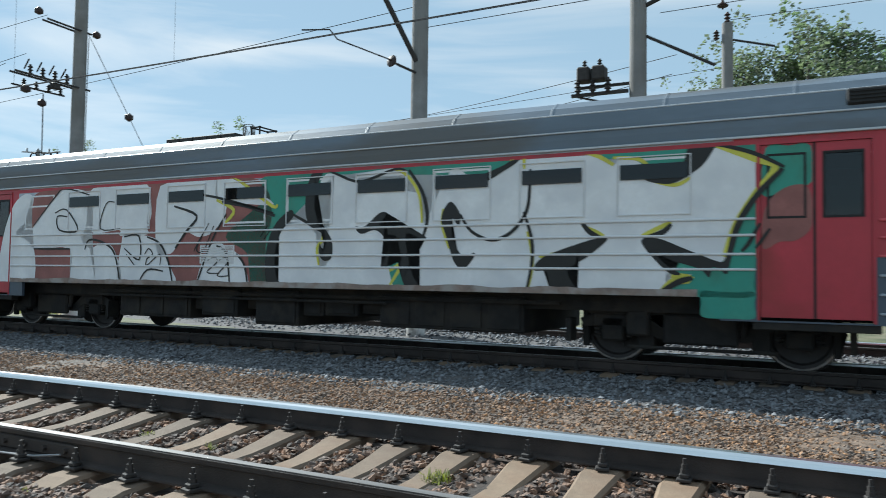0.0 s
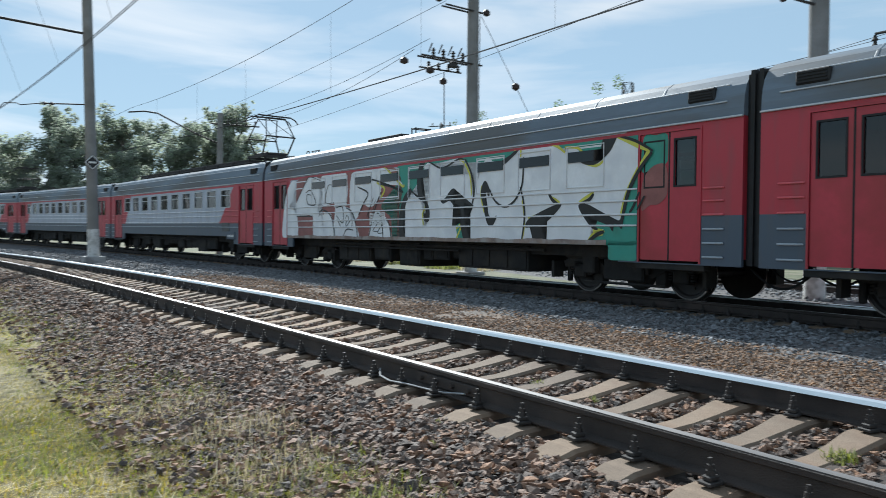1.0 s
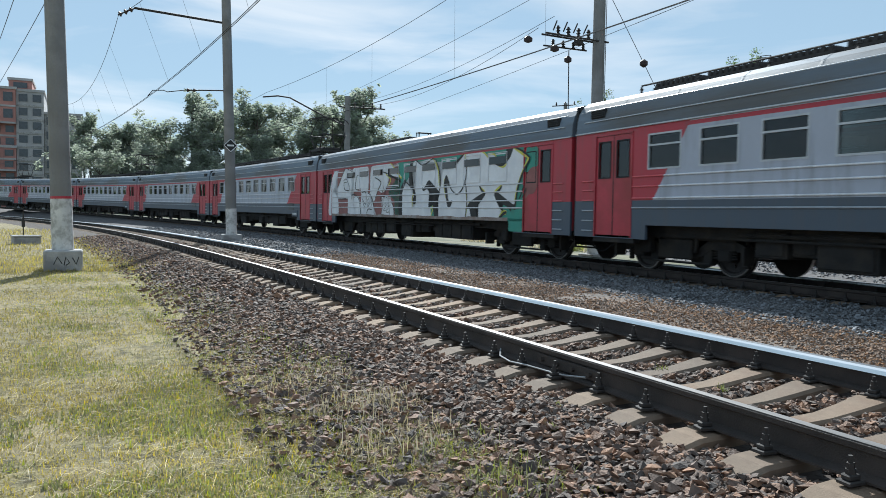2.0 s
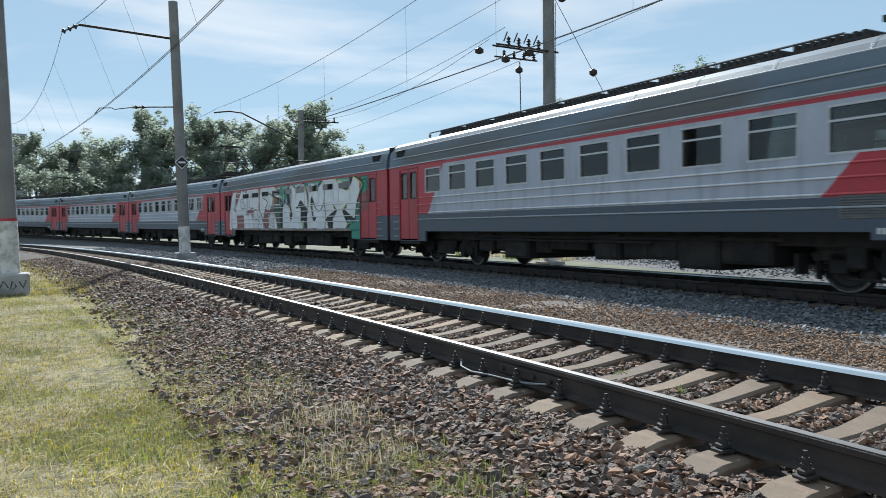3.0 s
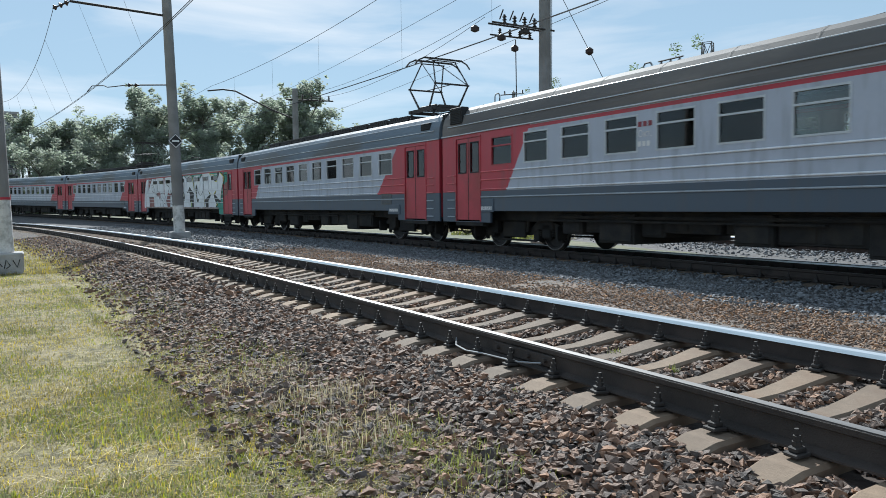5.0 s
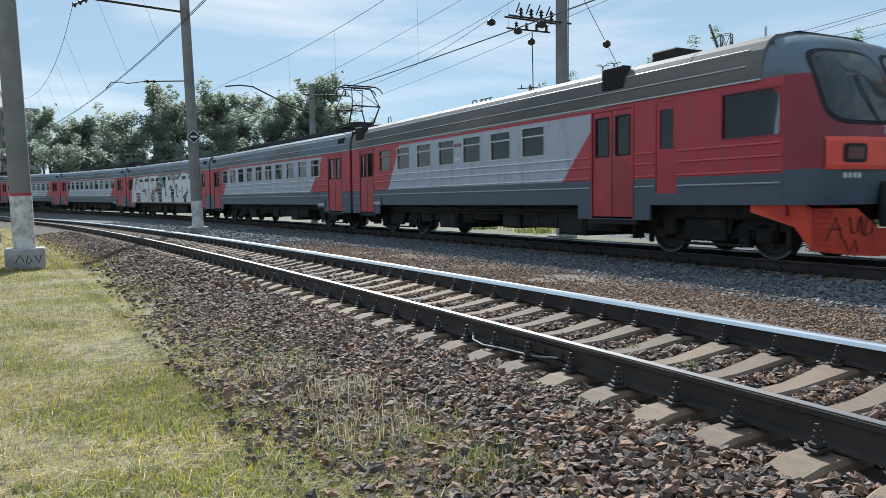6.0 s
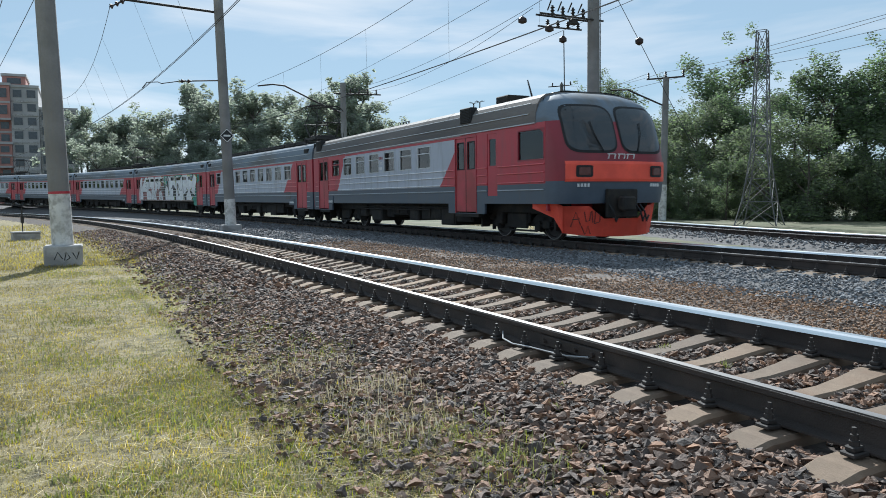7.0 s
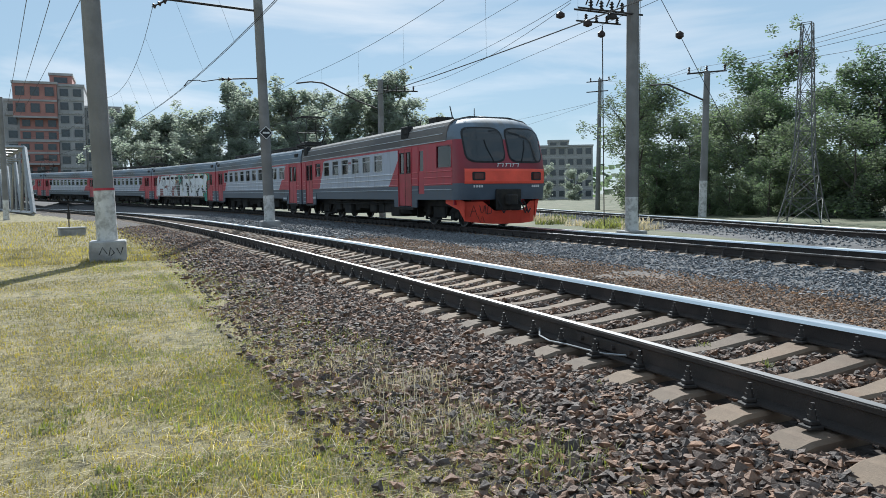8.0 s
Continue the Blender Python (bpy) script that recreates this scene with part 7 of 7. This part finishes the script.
stones("ballast_stones", "brown and grey crushed-stone ballast beside the track", -11, 1.5, -3.3, 1.7, near_y, 1450, 0.033, M_STONE, PEBBLE, 1, off_sleepers, 0.7)
stones("ballast_stones", "brown and grey crushed-stone ballast farther along", -42, -11, -3.2, 1.8, near_y, 250, 0.045, M_STONE, PEBBLE, 2, off_sleepers, 0.6)
stones("ballast_stones", "brown and grey crushed-stone ballast past the lawn", 1.5, 9, -3.2, 1.8, near_y, 300, 0.045, M_STONE, PEBBLE, 7, off_sleepers, 0.6)
stones("brown_gravel", "sunlit brown gravel between the lines", -14, 2, 1.6, 4.6, near_y, 850, 0.022, M_SANDY, OCTA, 3, None, 0.1)
stones("brown_gravel", "sunlit brown gravel farther between the lines", -26, -14, 1.6, 4.6, near_y, 380, 0.026, M_SANDY, OCTA, 8, None, 0.1)
stones("brown_gravel", "brown gravel past the lawn", 2, 9, 1.6, 4.6, near_y, 250, 0.028, M_SANDY, OCTA, 9, None, 0.1)
stones("grey_ballast", "grey ballast along the train's line", -30, 9, -4.2, 2.6, train_y, 260, 0.034, M_GRAVEL, OCTA, 4, off_train_sleepers, 0.4)
stones("grey_ballast", "grey ballast farther along between the lines", -58, -24, -7.5, -1.4, train_y, 60, 0.05, M_GRAVEL, OCTA, 6, None, 0.2)
stones("grey_ballast", "grey ballast of the third line", -45, 2, -2.8, 2.4, back_y, 70, 0.05, M_GRAVEL, OCTA, 5, None, 0.3)

BLADE = ([(-0.10, 0, 0), (0.10, 0, 0), (-0.075, 0.16, 0.55), (0.075, 0.16, 0.55), (-0.01, 0.50, 0.95), (0.01, 0.50, 0.95)], [(0, 1, 3, 2), (2, 3, 5, 4)])
THIN = ([(-0.018, 0, 0), (0.018, 0, 0), (-0.014, 0.12, 0.55), (0.014, 0.12, 0.55), (-0.004, 0.38, 1.05), (0.004, 0.38, 1.05)], [(0, 1, 3, 2), (2, 3, 5, 4)])
STRAW = ([(-0.5, -0.007, 0), (-0.5, 0.007, 0), (0.0, -0.008, 0.03), (0.0, 0.008, 0.03), (0.5, -0.005, 0.01), (0.5, 0.005, 0.01)], [(0, 1, 3, 2), (2, 3, 5, 4)])


def lawn(name, label, n, h, mat, seed, proto, chance, near=2.6, far=27, lift=0.0, squash=1.0, tilt=0.7):
    rng = np.random.default_rng(seed)
    P, S = [], []
    while len(P) < n:
        yaw, d = rng.uniform(52, 108), near + (far - near) * rng.random() ** 1.6
        x, y = polar(yaw, d)
        e = y - near_y(x)
        if e > -1.9 or rng.random() > chance(x, y, e):
            continue
        P.append((x, y, ground_z(x, y) + lift - 0.005))
        S.append(rng.uniform(0.5, 1.2) * h * (1 + d * 0.02))
    ob = scatter(name, proto[0], proto[1], np.array(P), np.array(S), rng.uniform(0, 6.3, n), mat, squash, tilt)
    return tagged(ob, label, "grass", kind="stuff")


def patchy(x, y, k, z):
    return 0.5 + 0.5 * noise.noise(Vector((x * k, y * k, z)))


def dry_part(x, y, e):
    edge = 1 - smooth_step(-3.1, -2.0, e)
    return max(0.06, edge) * (0.22 + 0.40 * patchy(x, y, 0.8, 4) + 0.38 * smooth_step(0.42, 0.6, patchy(x, y, 4.5, 6)))


def lush_part(x, y, e):
    b = smooth_step(-5.4, -3.8, e) * (1 - smooth_step(-3.0, -2.2, e))
    return max(0.09, b) * smooth_step(0.42, 0.62, patchy(x, y, 1.1, 9)) * 0.9


def edge_part(x, y, e):
    return smooth_step(-3.6, -2.9, e) * (1 - smooth_step(-2.2, -1.9, e)) * smooth_step(0.35, 0.6, patchy(x, y, 1.3, 2)) + 0.03


lawn("lawn_blades", "short half-dry lawn grass", 175000, 0.036, M_BLADE, 31, BLADE, dry_part, squash=0.7, tilt=1.2)
lawn("lawn_blades", "taller fresh green grass at the edge of the stones", 36000, 0.040, M_LUSH, 32, BLADE, lush_part, squash=0.75, tilt=1.0)
lawn("lawn_blades", "short half-dry lawn grass farther off", 30000, 0.06, M_BLADE, 36, BLADE, dry_part, near=20, far=60, tilt=0.9)
lawn("dry_thatch", "short dry thatch between the blades", 80000, 0.055, M_THATCH, 37, STRAW, dry_part, far=20, lift=0.008, tilt=0.5)
lawn("dry_stalks", "dry straw lying on the lawn and stones", 6500, 0.14, M_STRAW, 33, STRAW, dry_part, lift=0.025, tilt=0.35)
lawn("dry_stalks", "withered stalks among the stones", 16000, 0.055, M_THATCH, 34, STRAW, edge_part, far=16, lift=0.035, tilt=1.2)
lawn("lawn_blades", "sparse weeds between the stones", 9000, 0.04, M_LUSH, 35, BLADE, edge_part, far=18, squash=0.8, tilt=1.0)


def clump(name, label, x, y, n, h, spread, mat, seed, proto=BLADE):
    rng = np.random.default_rng(seed)
    a, r = rng.uniform(0, 6.3, n), spread * rng.random(n) ** 0.7
    P = np.stack([x + r * np.cos(a), y + r * np.sin(a), np.zeros(n)], 1)
    P[:, 2] = [ground_z(p[0], p[1]) for p in P]
    return tagged(scatter(name, proto[0], proto[1], P, rng.uniform(0.5, 1.2, n) * h, rng.uniform(0, 6.3, n), mat, 0.75, 1.1), label, "weed", kind="stuff")


for _i, (_x, _y, _n, _h, _s) in enumerate(((-4.47, 3.02, 40, 0.07, 0.06), (-3.94, 1.94, 90, 0.09, 0.16), (-8.5, 1.77, 70, 0.09, 0.2), (-7.6, 1.95, 110, 0.10, 0.25), (-8.0, 1.2, 90, 0.08, 0.3), (-5.2, 0.7, 260, 0.085, 0.5),
                                           (-5.5, -0.5, 110, 0.09, 0.18), (-4.2, -0.16, 90, 0.09, 0.14), (-2.37, 4.42, 120, 0.13, 0.09), (-4.32, 4.36, 40, 0.09, 0.05), (-4.05, 2.67, 30, 0.07, 0.05), (-5.08, 4.45, 40, 0.08, 0.06), (-3.6, 1.97, 60, 0.10, 0.12), (-5.9, -0.47, 130, 0.07, 0.16), (-4.9, -0.4, 110, 0.06, 0.16), (-4.52, -0.17, 60, 0.09, 0.08))):
    clump("weed", "small fresh green weed", _x, _y, _n, _h * 0.72, _s, M_LUSH, 50 + _i)
clump("dry_tuft", "pale withered grass tuft among the stones", -5.3, 1.86, 420, 0.13, 0.42, M_STRAW, 71, THIN)
clump("dry_tuft", "pale withered grass tuft among the stones", -4.4, 1.75, 260, 0.13, 0.42, M_STRAW, 72, THIN)
clump("dry_tuft", "pale withered grass tuft among the stones", -6.4, 1.6, 240, 0.11, 0.5, M_STRAW, 73, THIN)
clump("weed", "wispy green weed among the stones", -4.1, 1.95, 300, 0.11, 0.4, M_LUSH, 74, THIN)
clump("weed", "wispy green weed among the stones", -3.4, 2.05, 220, 0.11, 0.3, M_LUSH, 75, THIN)
clump("weed", "wispy green weed among the stones", -6.9, 1.75, 300, 0.10, 0.5, M_LUSH, 76, THIN)
for _i in range(26):
    _a = random.Random(90 + _i)
    _x, _y = -24 - 14 * _a.random(), 17.5 + 5 * _a.random()
    if _y < back_y(_x) - 2.8:
        clump("verge_grass", "tall pale verge grass beyond the train's line", _x, _y + 0.5, 160, 0.34, 0.9, M_STRAW if _i % 2 else M_LUSH, 100 + _i)


def motions():
    times = [0.5 * i for i in range(17)]
    for car, offset in CARS:
        walk(car, [(t, car_pose(offset, t)) for t in times])
    turns = [0.05 * i for i in range(161)]
    for w, cx in KEYED_WHEELS:
        walk(w, [(t, pose(cx, 0, 0.475) @ Matrix.Rotation(-(travelled(t) - travelled(0)) / 0.475, 4, "Y")) for t in turns])


motions()
